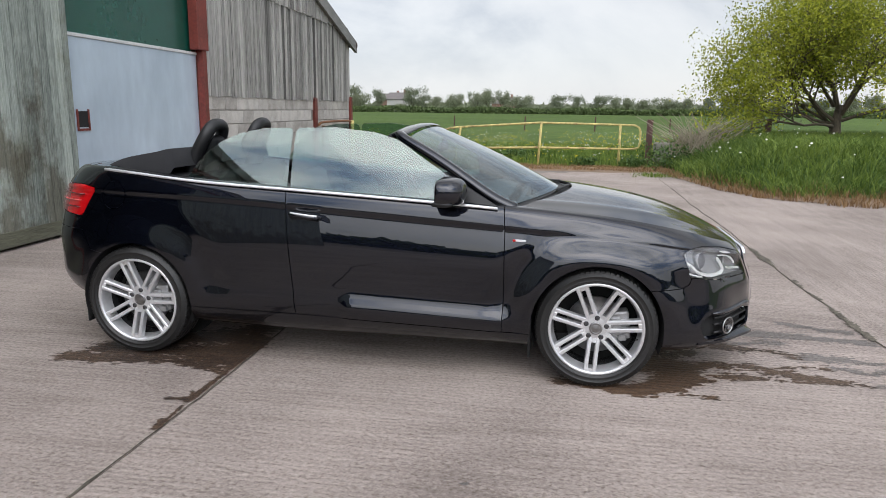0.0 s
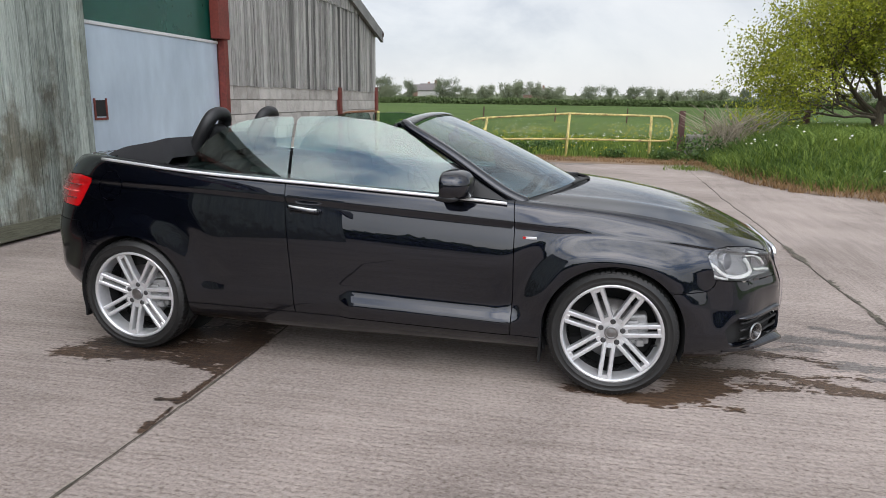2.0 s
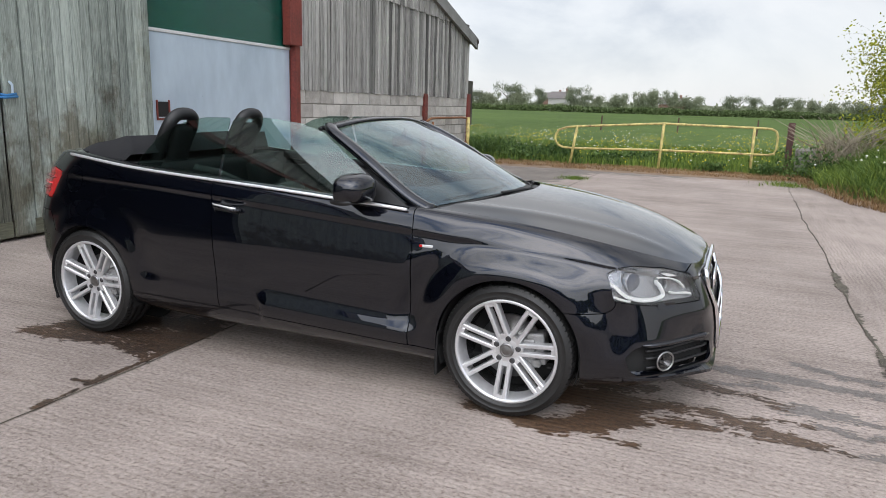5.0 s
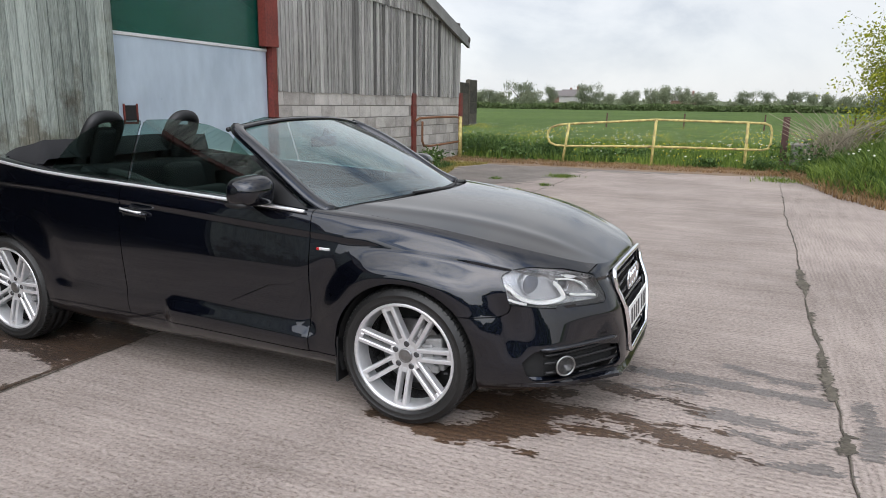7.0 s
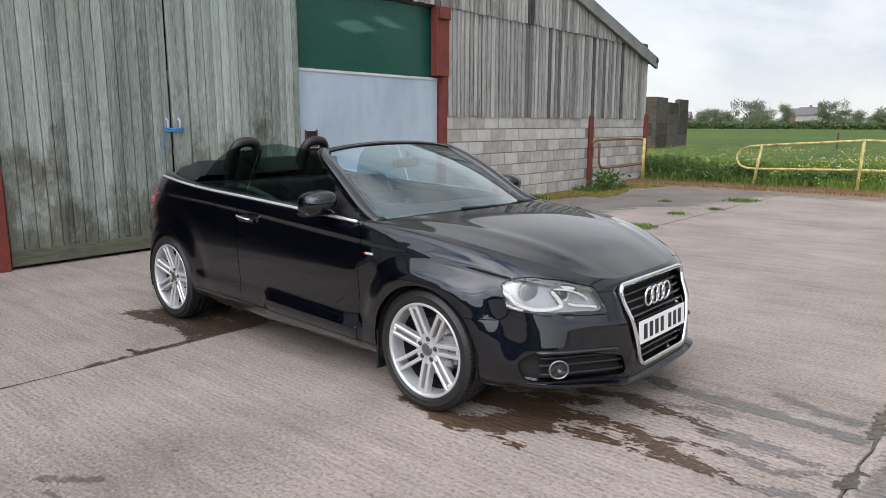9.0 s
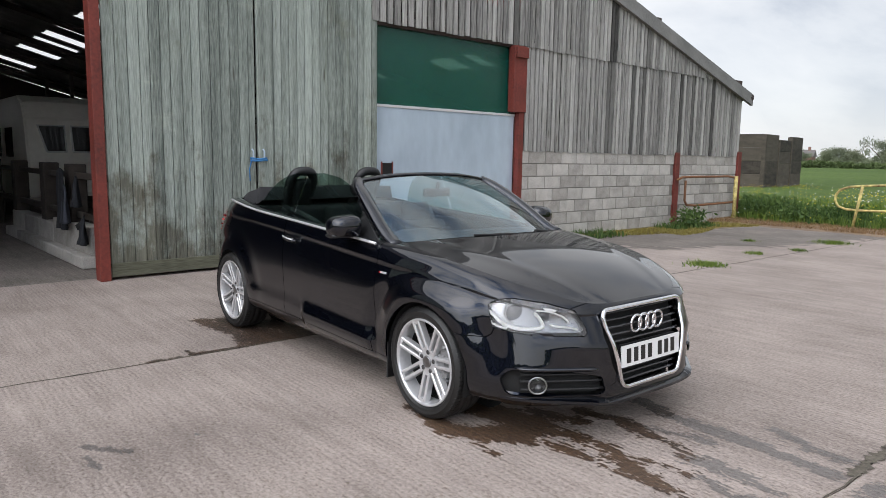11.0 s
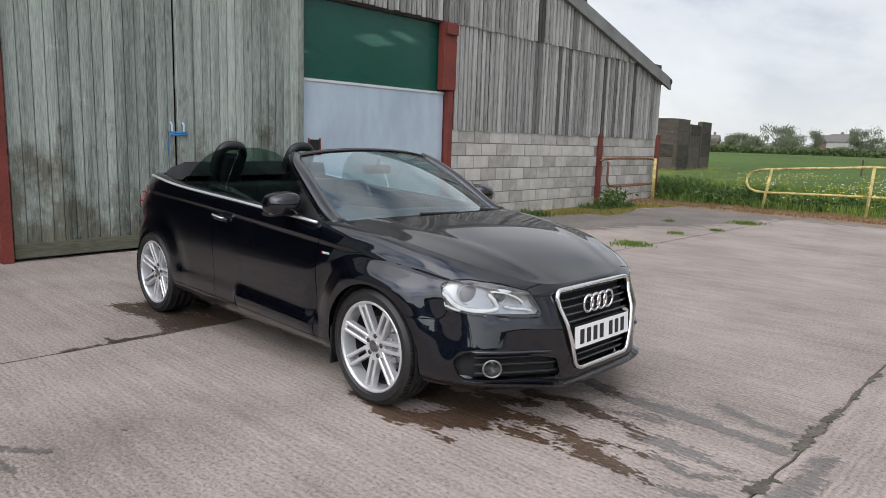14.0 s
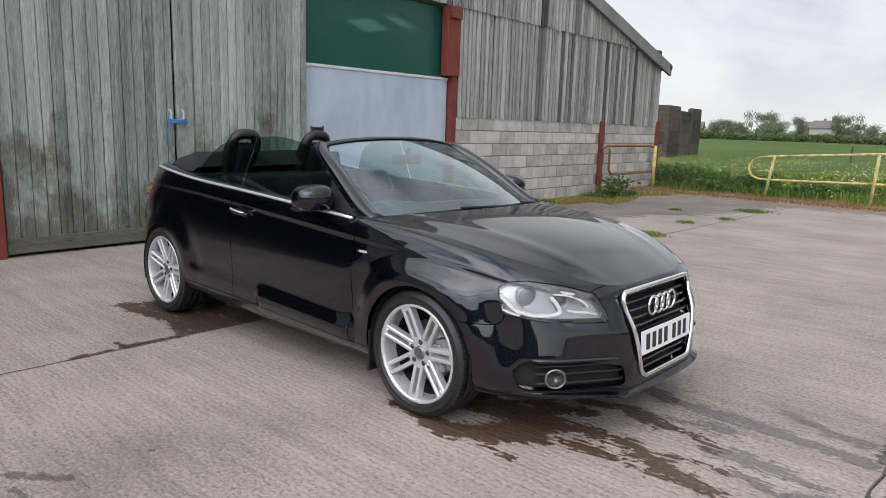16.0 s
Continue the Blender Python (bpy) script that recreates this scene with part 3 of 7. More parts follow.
gx = np.unique(np.r_[-2500, -900, -400, np.linspace(-200, -20, 19), np.linspace(-18, 0.5, 40), np.linspace(1, 6, 42), np.linspace(6.3, 20, 36), np.linspace(25, 200, 18), 400, 900, 2500])
gy = np.unique(np.r_[-2500, -600, -200, np.linspace(-100, 4, 14), np.linspace(5, 6.4, 5), np.linspace(6.5, 14.5, 66), np.linspace(15, 26, 30), np.linspace(30, 300, 28), 600, 1200, 2500])
GX, GY = np.meshgrid(gx, gy)
ground = part("ground", (np.c_[GX.ravel(), GY.ravel(), height(GX, GY).ravel()], grid_faces(len(gy), len(gx))), pasture, smooth=True)
tagged(ground, "green pasture with a grassy bank reaching the hedges", "ground", kind="structure")


def rough_line(x, y0, y1, seed, amount=0.012):
    ys = np.arange(y0, y1 + 0.01, 0.09)
    xs = [x + 0.05 * noise.noise((y * 0.35, seed, 0)) + amount * 2.2 * noise.noise((y * 2.1, seed, 3)) + amount * noise.noise((y * 9.0, seed, 7)) for y in ys]
    return np.array(xs), ys


def slab(name, xa, xb, y0, y1, material, z=0.0):
    """A cast strip of concrete between two uneven edges."""
    la, ys = rough_line(xa, y0, y1, xa)
    lb, _ = rough_line(xb, y0, y1, xb)
    la, lb = la + 0.0025, lb - 0.0025
    V, F = [], []
    for a, b, y in zip(la, lb, ys):
        V += [(a, y, z - 0.14), (a, y, z - 0.007), (a + 0.007, y, z), (b - 0.007, y, z), (b, y, z - 0.007), (b, y, z - 0.14)]
    F = grid_faces(len(ys), 6)
    F += [tuple(range(5, -1, -1)), tuple(range(len(V) - 6, len(V)))]
    return part(name, (V, F), material)


pavement = thing("pavement", "tamped grey concrete yard in long cast strips, wet near the car", "yard", kind="structure")
EDGES = (-5.62, -1.95, 1.79, 5.5, 9.2, 13.0)
for n, (xa, xb) in enumerate(zip(EDGES, EDGES[1:])):
    end = 12.9 if n < 3 else float(bank_edge((xa + xb) / 2)) + 0.5
    put_under(slab("slab", xa, xb, -13.0, end if n < 3 else max(7.4, end), yard_concrete if n < 2 else side_concrete), pavement)
for x in EDGES[1:-1]:
    la, ys = rough_line(x, -13.0, 12.0 if x < 0 else 9.2, x)
    V = []
    for a, y in zip(la, ys):
        w = max(0.003, (0.9 if x < 0 else 1.0) * (0.0025 + 0.018 * noise.noise((y * 1.3, x, 1)) + 0.016 * noise.noise((y * 7, x, 2)) + 0.008 * noise.noise((y * 19, x, 5))))
        V += [(a - w, y, 0.0015), (a - w * 0.3, y, 0.005), (a + w * 0.4, y, 0.005), (a + w, y, 0.0015)]
    part("joint_dirt", (V, grid_faces(len(ys), 4)), grime, pavement, "dirt-filled joint", smooth=True)


def ragged(x, y, coarse=0.05, fine=0.035):
    """Unevenness of a damp edge: it follows the ridges, so it is finer across them."""
    return coarse * noise.noise((x * 3.1, y * 7.0, 2)) + fine * noise.noise((x * 14.0, y * 40.0, 5)) + fine * 0.9 * noise.noise((x * 45.0, y * 95.0, 8))


def film(name, strokes, material, label, z, step=(0.008, 0.0048), coarse=0.06, fine=0.06):
    """A thin damp film round strokes (x0, y0, x1, y1, half width), with a ragged edge and dry islands."""
    S = np.array(strokes, float)
    r = S[:, 4].max() + 0.06
    xs = np.arange(S[:, (0, 2)].min() - r, S[:, (0, 2)].max() + r, step[0])
    ys = np.arange(S[:, (1, 3)].min() - r, S[:, (1, 3)].max() + r, step[1])
    X, Y = (k.ravel() for k in np.meshgrid(xs, ys))
    d = np.full(len(X), 9.0)
    for x0, y0, x1, y1, w in S:
        ex, ey = x1 - x0, y1 - y0
        t = np.clip(((X - x0) * ex + (Y - y0) * ey) / (ex * ex + ey * ey + 1e-9), 0, 1)
        d = np.minimum(d, np.hypot(X - x0 - t * ex, Y - y0 - t * ey) - w)
    near = d < 0.14
    d[near] += [ragged(x, y, coarse, fine) for x, y in zip(X[near], Y[near])]
    V = np.c_[X, Y, np.full(len(X), z)]
    F = []
    for q in grid_faces(len(ys), len(xs)):
        if min(d[i] for i in q) < 0:
            F += [(q[0], q[1], q[2]), (q[0], q[2], q[3])]
    V, F, _ = cut(V, np.array(F), np.zeros((len(V), 1)), d)
    part(name, (V, F.tolist()), material, pavement, label)


def along(points, width):
    """Strokes from point to point; one width, or a width for each stroke."""
    w = [width] * (len(points) - 1) if isinstance(width, float) else width
    return [(*a, *b, k) for a, b, k in zip(points, points[1:], w)]


film("wet_patch", along([(-0.16, -0.8), (0.0, -0.84), (0.2, -0.87), (0.42, -0.75), (0.5, -0.6), (0.42, -0.45), (0.1, -0.5)], [0.035, 0.05, 0.08, 0.12, 0.13, 0.12]) + along([(0.4, -0.86), (0.6, -0.87)], 0.02)
     + along([(0.42, -0.5), (0.68, -0.39), (0.9, -0.36), (1.05, -0.44), (1.18, -0.5), (1.43, -0.55)], [0.06, 0.06, 0.05, 0.055, 0.04]) + along([(0.5, -0.55), (0.67, -0.55), (0.91, -0.55), (1.15, -0.57)], 0.015)
     + along([(0.92, -0.42), (1.2, -0.33), (1.32, -0.325)], 0.018) + along([(0.49, -0.08), (0.71, 0.01), (0.93, -0.08), (1.06, -0.05), (1.2, -0.16)], [0.035, 0.045, 0.03, 0.035])
     + along([(0.45, 0.37), (0.7, 0.31), (0.81, 0.29)], 0.045) + along([(0.3, -0.3), (0.6, -0.2)], 0.05), soaked_concrete, "dark brown wet patch with run-off trails", 0.002)
film("damp_patch", along([(1.2, -0.16), (1.36, -0.15), (1.49, -0.14), (1.68, -0.2), (1.78, -0.25)], [0.06, 0.055, 0.03, 0.02]) + along([(1.32, -0.325), (1.4, -0.32), (1.54, -0.37), (1.7, -0.24)], 0.02)
     + along([(1.43, -0.55), (1.64, -0.52), (1.72, -0.5)], 0.03) + along([(0.8, 0.27), (1.05, 0.29), (1.28, 0.29), (1.49, 0.24), (1.72, 0.23)], [0.05, 0.06, 0.06, 0.035])
     + along([(1.33, 0.56), (1.57, 0.46), (1.74, 0.43)], 0.045) + along([(0.75, -0.02), (1.0, 0.06), (1.2, 0.08)], 0.03), damp_concrete, "grey half-dried trails running to the joint", 0.0014)
film("joint_silt", along([(1.80, -0.3), (1.82, -0.14)], 0.035) + along([(1.80, 0.3), (1.79, 0.62)], 0.03) + along([(1.79, 0.62), (1.79, 1.9)], 0.012) + along([(1.80, -1.2), (1.80, -0.7)], 0.016) + along([(1.78, 2.6), (1.78, 3.3)], 0.03), grime, "dark silt spilling from the joint", 0.0058, (0.01, 0.012), 0.03, 0.03)
film("damp_patch", along([(1.9, -0.3), (1.93, 0.1), (1.94, 0.29)], [0.05, 0.03]), damp_concrete, "grey damp mark beside the joint", 0.0014)
film("wet_patch", along([(-2.93, -0.98), (-2.66, -0.99), (-2.41, -0.93)], 0.07) + along([(-2.8, -0.82), (-2.4, -0.8), (-2.1, -0.75)], 0.12) + along([(-2.35, -0.92), (-2.14, -0.98), (-2.0, -1.02)], 0.05)
     + along([(-2.06, -0.9), (-2.04, -0.6), (-2.1, -0.2), (-2.2, 0.1)], 0.1) + along([(-2.5, -0.6), (-2.2, -0.45)], 0.14), soaked_concrete, "dark brown wet patch spreading to the joint", 0.002, fine=0.075)
film("wet_patch", along([(-1.95, -1.0), (-1.945, -1.3), (-1.95, -1.44)], [0.012, 0.02]) + along([(-2.06, -1.43), (-1.97, -1.42)], 0.018) + along([(-1.99, -1.32), (-1.96, -1.38)], 0.01)
     + along([(-1.945, -1.5), (-1.93, -1.68)], 0.008) + along([(-1.945, -1.66), (-1.93, -1.74)], 0.02) + along([(-1.96, -1.0), (-1.95, -0.5)], 0.03), soaked_concrete, "wet dirt along the joint", 0.0062, (0.008, 0.008), 0.012, 0.014)
film("damp_patch", along([(-0.68, -2.41), (-0.58, -2.34), (-0.5, -2.26)], 0.02) + along([(-0.55, -2.44), (-0.41, -2.43)], 0.022) + along([(-0.53, -1.95), (-0.48, -1.9)], 0.006), damp_concrete, "small dark stain on the concrete", 0.0014, (0.009, 0.006), 0.03, 0.04)
film("old_surface", along([(-4.3, 7.4), (-3.7, 9.4), (-3.35, 11.7)], [1.0, 1.3]) + along([(-5.2, 7.6), (-5.1, 9.5)], 0.4) + along([(-2.6, 12.1), (-0.4, 12.25)], 0.4), old_concrete, "older dark crumbled surface by the field", 0.0022, (0.05, 0.05), 0.5, 0.16)
film("moss_strip", along([(-5.42, 5.9), (-5.5, 8.0), (-5.5, 13.0)], [0.12, 0.3]) + along([(-5.3, 10.2), (-5.2, 12.6)], 0.5) + along([(-4.6, 12.6), (2.0, 12.75)], 0.18), moss_ground, "yellow-brown moss and dead grass at the wall foot", 0.004, (0.03, 0.03), 0.3, 0.14)
part("rear_apron", box(-30, 13, -40, -13.02, -0.14, -0.004), old_concrete, pavement, "worn yard surface")
part("side_apron", box(13.02, 40, -40, 6.6, -0.14, -0.004), old_concrete, pavement, "worn yard surface")

# soil strip between the yard and the field
ys = np.linspace(0, 1, 5)
xs = np.arange(-5.9, 2.4, 0.12)
V = []
for x in xs:
    a = 12.25 + 0.25 * noise.noise((x * 0.9, 0, 4)) + 0.08 * noise.noise((x * 4, 0, 4))
    for k in ys:
        y = a + k * 1.35
        V.append((x, y, 0.004 + 0.05 * math.sin(math.pi * min(1, k * 0.9)) + 0.02 * noise.noise((x * 5, y * 5, 1)) * (k > 0)))
verge = part("soil_verge", (V, grid_faces(len(xs), 5, True)), soil, smooth=True)
tagged(verge, "strip of bare brown soil and dead grass at the field edge", "verge", kind="structure")


xs = np.arange(1.75, 17.0, 0.1)
V = []
for x in xs:
    a = float(bank_edge(x)) - 0.12 + 0.16 * noise.noise((x * 0.9, 2, 4)) + 0.07 * noise.noise((x * 4, 2, 4))
    for k in np.linspace(0, 1, 5):
        y = a + k * 0.55
        V.append((x, y, max(0.003, float(height(x, y))) + 0.006 + 0.02 * k * noise.noise((x * 6, y * 6, 1)) + 0.008 * math.sin(math.pi * k)))
foot = part("bank_foot_soil", (V, grid_faces(len(xs), 5, True)), soil, smooth=True)
tagged(foot, "crumbly reddish brown soil along the bank foot", "verge", kind="structure")


def scatter(n, x0, x1, y0, y1, keep):
    xy = np.c_[rng.uniform(x0, x1, n), rng.uniform(y0, y1, n)]
    return xy[keep(xy[:, 0], xy[:, 1])]


def stuff(name, source, material, label, category):
    return tagged(part(name, source, material), label, category, kind="stuff")


near = scatter(52000, -14, 9, 13.2, 24, lambda x, y: (y > 13.3 + 0.25 * np.sin(x * 3)) & (rng.uniform(0, 1, len(x)) < 1.25 - (y - 13.2) / 11))
stuff("field_grass", blades(rng, near, height(near[:, 0], near[:, 1]), 0.2, 0.022), grass_blade, "long green meadow grass along the field edge", "grass")
on_bank = scatter(95000, 1.7, 17, 6.5, 18, lambda x, y: (np.minimum(y - bank_edge(x), (x - 1.95) * 1.2) > 0.3 + 0.2 * np.sin(x * 3.1)))
stuff("bank_grass", blades(rng, on_bank, height(on_bank[:, 0], on_bank[:, 1]) - 0.02, 0.27, 0.022, 1.0), grass_blade, "thick unmown green grass on the bank", "grass")
edge = scatter(60000, 1.6, 17, 6.0, 13.4, lambda x, y: np.abs(y - bank_edge(x) - 0.2) < 0.5 + 0.16 * np.sin(x * 5) + 0.1 * np.sin(x * 13))
stuff("dry_grass", blades(rng, edge, np.maximum(0, height(edge[:, 0], edge[:, 1])), 0.13, 0.016, 0.9), grass_dry, "dead straw-coloured grass along the bank foot", "grass")
dry2 = scatter(17000, -5.9, 2.5, 12.4, 13.75, lambda x, y: rng.uniform(0, 1, len(x)) < 0.8)
stuff("dry_verge_grass", blades(rng, dry2, np.full(len(dry2), 0.02), 0.07, 0.012, 0.9), grass_dry, "dead grass on the soil verge", "grass")


def heads(xy, z, size):
    n = len(xy)
    c = np.c_[xy, z]
    s = size * rng.uniform(0.7, 1.3, (n, 1))
    d = np.array([(1, 0, 0), (0, 1, 0), (-1, 0, 0), (0, -1, 0), (0, 0, 0.8), (0, 0, -0.5)], float)
    V = (c[:, None] + d[None] * s[:, None]).reshape(-1, 3)
    o = np.arange(n)[:, None] * 6
    F = []
    for f in ((0, 1, 4), (1, 2, 4), (2, 3, 4), (3, 0, 4), (1, 0, 5), (2, 1, 5), (3, 2, 5), (0, 3, 5)):
        F += (o + list(f)).tolist()
    return V, F


def patchy(x, y):
    k = np.array([noise.noise((a * 0.45, b * 0.4, 9)) for a, b in zip(x, y)])
    return rng.uniform(-0.5, 0.5, len(x)) < k * 1.2 + 0.12 - np.clip((y - 20) / 30, 0, 1)


yel = scatter(8000, -16, 8, 13.5, 40, patchy)
stuff("dandelion_flowers", heads(yel, height(yel[:, 0], yel[:, 1]) + rng.uniform(0.06, 0.2, len(yel)), 0.019), petal_yellow, "yellow dandelion flowers in the field", "flowers")
wht = scatter(2000, -16, 8, 13.5, 38, patchy)
stuff("dandelion_clocks", heads(wht, height(wht[:, 0], wht[:, 1]) + rng.uniform(0.12, 0.3, len(wht)), 0.022), petal_white, "white dandelion seed heads in the field", "flowers")
few = scatter(26, 2.2, 9, 8, 13, lambda x, y: y > bank_edge(x) + 0.4)
stuff("bank_seed_heads", heads(few, height(few[:, 0], few[:, 1]) + 0.3, 0.024), petal_white, "a few white seed heads on the bank", "flowers")

# rank weeds at the field's edge
for x, y, r, h, n in ((-5.3, 14.4, 0.7, 0.55, 1500), (-4.3, 14.0, 0.6, 0.42, 1100), (-3.6, 14.6, 0.5, 0.45, 800), (-6.4, 15.6, 0.9, 0.5, 1200), (-2.2, 14.3, 0.35, 0.3, 500), (0.3, 13.6, 0.25, 0.22, 300), (1.5, 13.4, 0.3, 0.25, 350), (-1.6, 15.2, 0.5, 0.3, 500)):
    k = rng.uniform(0, 1, n)
    c = np.c_[rng.normal(x, r * 0.55, n), rng.normal(y, r * 0.45, n), 0.04 + h * k * rng.uniform(0.4, 1.0, n)]
    tagged(part("weed_clump", joined(leaf_cards(rng, c, 0.06, 0.03), blades(rng, c[:n // 3, :2], np.zeros(n // 3), h * 1.1, 0.02, 0.5)), weed_leaf), "clump of dark green docks and nettles at the field edge", "weeds", kind="stuff")

# tufts growing in the yard
for x, y, r, h, n in ((-2.15, 10.2, 0.22, 0.055, 320), (-2.1, 5.8, 0.2, 0.05, 420), (-2.3, 7.6, 0.12, 0.04, 160), (-2.05, 8.6, 0.1, 0.04, 120), (-3.2, 9.2, 0.1, 0.04, 110), (1.75, 11.6, 0.35, 0.08, 300), (-5.35, 2.35, 0.12, 0.16, 60)):
    p = np.c_[rng.normal(x, r * 0.6, n), rng.normal(y, r * 0.6, n)]
    tagged(part("grass_tuft", blades(rng, p, np.zeros(n), h, 0.014, 0.8), grass_blade), "small green grass tuft in a yard joint", "grass tuft", kind="stuff")
p = scatter(16000, -5.55, -4.0, 5.7, 13.2, lambda x, y: x < -5.3 + 0.5 * np.abs(np.sin(y * 0.8 + 0.5)) + 0.4 * (y > 9))
stuff("wall_foot_moss", blades(rng, p, np.zeros(len(p)), 0.045, 0.018, 1.0), moss_leaf, "yellowed grass and moss at the wall foot", "grass")
p = scatter(2600, -5.6, -4.9, 6.2, 13.2, lambda x, y: np.sin(y * 1.9) + 0.6 * np.sin(y * 5.3) > 0.15)
stuff("wall_foot_grass", blades(rng, p, np.zeros(len(p)), 0.13, 0.02, 0.6), weed_leaf, "green weeds along the block wall", "weeds")


# ---- yellow field rail ----
def rail_fence():
    f = thing("rail_fence", "chipped yellow tubular steel rail fence, leaning at the field edge", "fence")
    posts = ((-2.98, 13.38, 0.97, 0.13), (-0.87, 13.3, 1.1, 0.05), (1.11, 13.6, 1.09, 0.0))
    for x, y, h, lean in posts:
        part("post", tube([(x - lean * 0.2, y, -0.1), (x + lean, y, h)], 0.032, 8), yellow_paint, f, smooth=True)
    top = [(-3.38, 13.38, 0.74), (-3.3, 13.38, 0.86), (-3.12, 13.38, 0.93), (-2.86, 13.38, 0.96), (-0.83, 13.31, 1.1), (1.11, 13.6, 1.07), (1.45, 13.6, 1.06), (1.56, 13.6, 1.01), (1.6, 13.6, 0.9),
           (1.6, 13.6, 0.62), (1.56, 13.6, 0.52), (1.45, 13.6, 0.48), (1.11, 13.6, 0.48), (-0.85, 13.31, 0.49), (-2.9, 13.38, 0.43), (-3.16, 13.38, 0.44), (-3.31, 13.38, 0.5), (-3.38, 13.38, 0.62), (-3.38, 13.38, 0.74)]
    part("rail", tube(top, 0.026, 8, cap=False), yellow_paint, f, "rounded yellow rail loop", smooth=True)


rail_fence()
tagged(part("gate_post", box(1.82, 1.96, 14.2, 14.36, -0.1, 1.2, 0.008), brown_post), "dark brown timber gate post at the field edge", "post")
tagged(part("stone_block", box(2.05, 2.6, 14.3, 14.7, 0.0, 0.62, 0.04), mortar), "weathered grey stone block beside the gate post", "stone")
tagged(part("brown_stake", box(5.02, 5.16, 15.6, 15.72, 0.4, 1.25, 0.01), brown_post), "short brown stake on the bank", "stake")
for n in range(11):
    x = -7.6 + n * 4.6
    y = 42 + 1.3 * math.sin(n)
    tagged(part("fence_stake", tube([(x, y, 0), (x + 0.03, y, 0.95)], 0.045, 6), brown_post), "thin brown fence stake in the pasture", "stake", "field stakes")


def dead_bush(x, y, z):
    V, F = [], []
    for k in range(150):
        a, b = rng.uniform(-1.1, 1.1), rng.uniform(-0.6, 0.6)
        h = rng.uniform(0.5, 1.15)
        p0 = np.array((x + rng.normal(0, 0.28), y + rng.normal(0, 0.2), z))
        p1 = p0 + (a * 0.35, b * 0.3, h * 0.55)
        p2 = p1 + (a * 0.5 + rng.normal(0, 0.15), b * 0.4, h * 0.35)
        v, f = tube([p0, p1, p2], (0.011, 0.008, 0.004), 4, cap=False)
        o = len(V)
        V += v
        F += [tuple(i + o for i in q) for q in f]
    tagged(part("dead_bush", (V, F), dead_stalk), "tangle of dry pale stalks beside the gate post", "bush", kind="stuff")


dead_bush(2.95, 13.6, 0.35)
brk = np.c_[rng.normal(2.3, 0.4, 900), rng.normal(13.2, 0.4, 900), rng.uniform(0.05, 0.6, 900)]
stuff("bramble", leaf_cards(rng, brk, 0.045, 0.08), weed_leaf, "green bramble leaves round the gate post", "brambles")


# ---- the tree on the bank ----
def grow(rng, p, d, length, r, level, tubes, tips):
    n = 5
    pts, rad = [p], [r]
    for k in range(n):
        d = d + rng.normal(0, 0.13, 3)
        d[2] += 0.05 if level < 2 else -0.03
        d /= np.linalg.norm(d)
        p = p + d * length / n
        pts.append(p)
        rad.append(r * (1 - 0.55 * (k + 1) / n))
    tubes.append(tube(pts, rad, 7 if level < 2 else 5, cap=False))
    if level >= 2:
        tips.extend(pts[2:])
    if level == 4:
        return
    kids = (5, 5, 4, 3)[level]
    for k in range(kids):
        i = n - int(rng.integers(0, 3)) if level else int(rng.integers(2, n + 1))
        out = rng.normal(0, 1, 3)
        out[2] = out[2] * 0.45 + (0.1 if level < 2 else 0)
        nd = d * 0.62 + out * 0.62
        nd /= np.linalg.norm(nd)
        grow(rng, pts[i], nd, length * rng.uniform(0.58, 0.82), rad[i] * 0.68, level + 1, tubes, tips)


def bank_tree(x, y, z):
    r = np.random.default_rng(11)
    t = thing("tree", "spreading broadleaf tree in fresh yellow-green leaf on the bank", "tree", pose(x, y, z))
    tubes, tips = [], []
    for a, lean, rad, ln, up in ((2.9, 0.9, 0.052, 1.7, 0.35), (0.4, 0.6, 0.055, 1.8, 0.8), (1.7, 0.15, 0.07, 1.9, 0.9), (4.2, 0.6, 0.052, 1.7, 0.85), (3.3, 1.5, 0.048, 1.9, 0.55), (5.4, 0.9, 0.05, 1.8, 0.7), (2.5, 0.5, 0.052, 1.8, 0.9), (3.05, 3.2, 0.045, 2.1, 0.45), (3.6, 2.6, 0.042, 1.9, 0.4), (2.5, 2.6, 0.042, 1.9, 0.45), (5.9, 2.6, 0.045, 2.0, 0.55)):
        d = np.array((math.cos(a) * lean, math.sin(a) * lean, 1.0))
        grow(r, np.array((0.1 * math.cos(a), 0.1 * math.sin(a), up)), d / np.linalg.norm(d), ln, rad, 0, tubes, tips)
    part("trunk", joined(tube([(0.02, 0, -0.4), (0, 0, 0.0), (-0.02, 0.02, 0.45), (0.03, 0.02, 0.95)], (0.24, 0.16, 0.125, 0.075), 10), *tubes), bark, t, smooth=True)
    tips = np.array(tips)
    spread = np.hypot(tips[:, 0], tips[:, 1])
    tips = tips[tips[:, 2] > 1.2 - 0.36 * spread]
    tips = tips[r.integers(0, len(tips), 60000)]
    part("crown", leaf_cards(r, tips, 0.042, 0.10), leaf_spring, t, "small yellow-green leaves with gaps")
    return t


bank_tree(6.6, 15.2, 0.68)


# ---- hedge, far trees and houses ----
def hedge(name, x0, x1, y, h, n):
    c = np.c_[rng.uniform(x0, x1, n), y + rng.normal(0, 0.9, n), rng.uniform(0, 1, n) ** 0.8 * h]
    c[:, 2] *= 1 + 0.12 * np.sin(c[:, 0] * 0.21) + 0.06 * np.sin(c[:, 0] * 0.9)
    stuff(name, leaf_cards(rng, c, 0.45, 0.15), hedge_leaf, "long clipped dark green field hedge", "hedge")


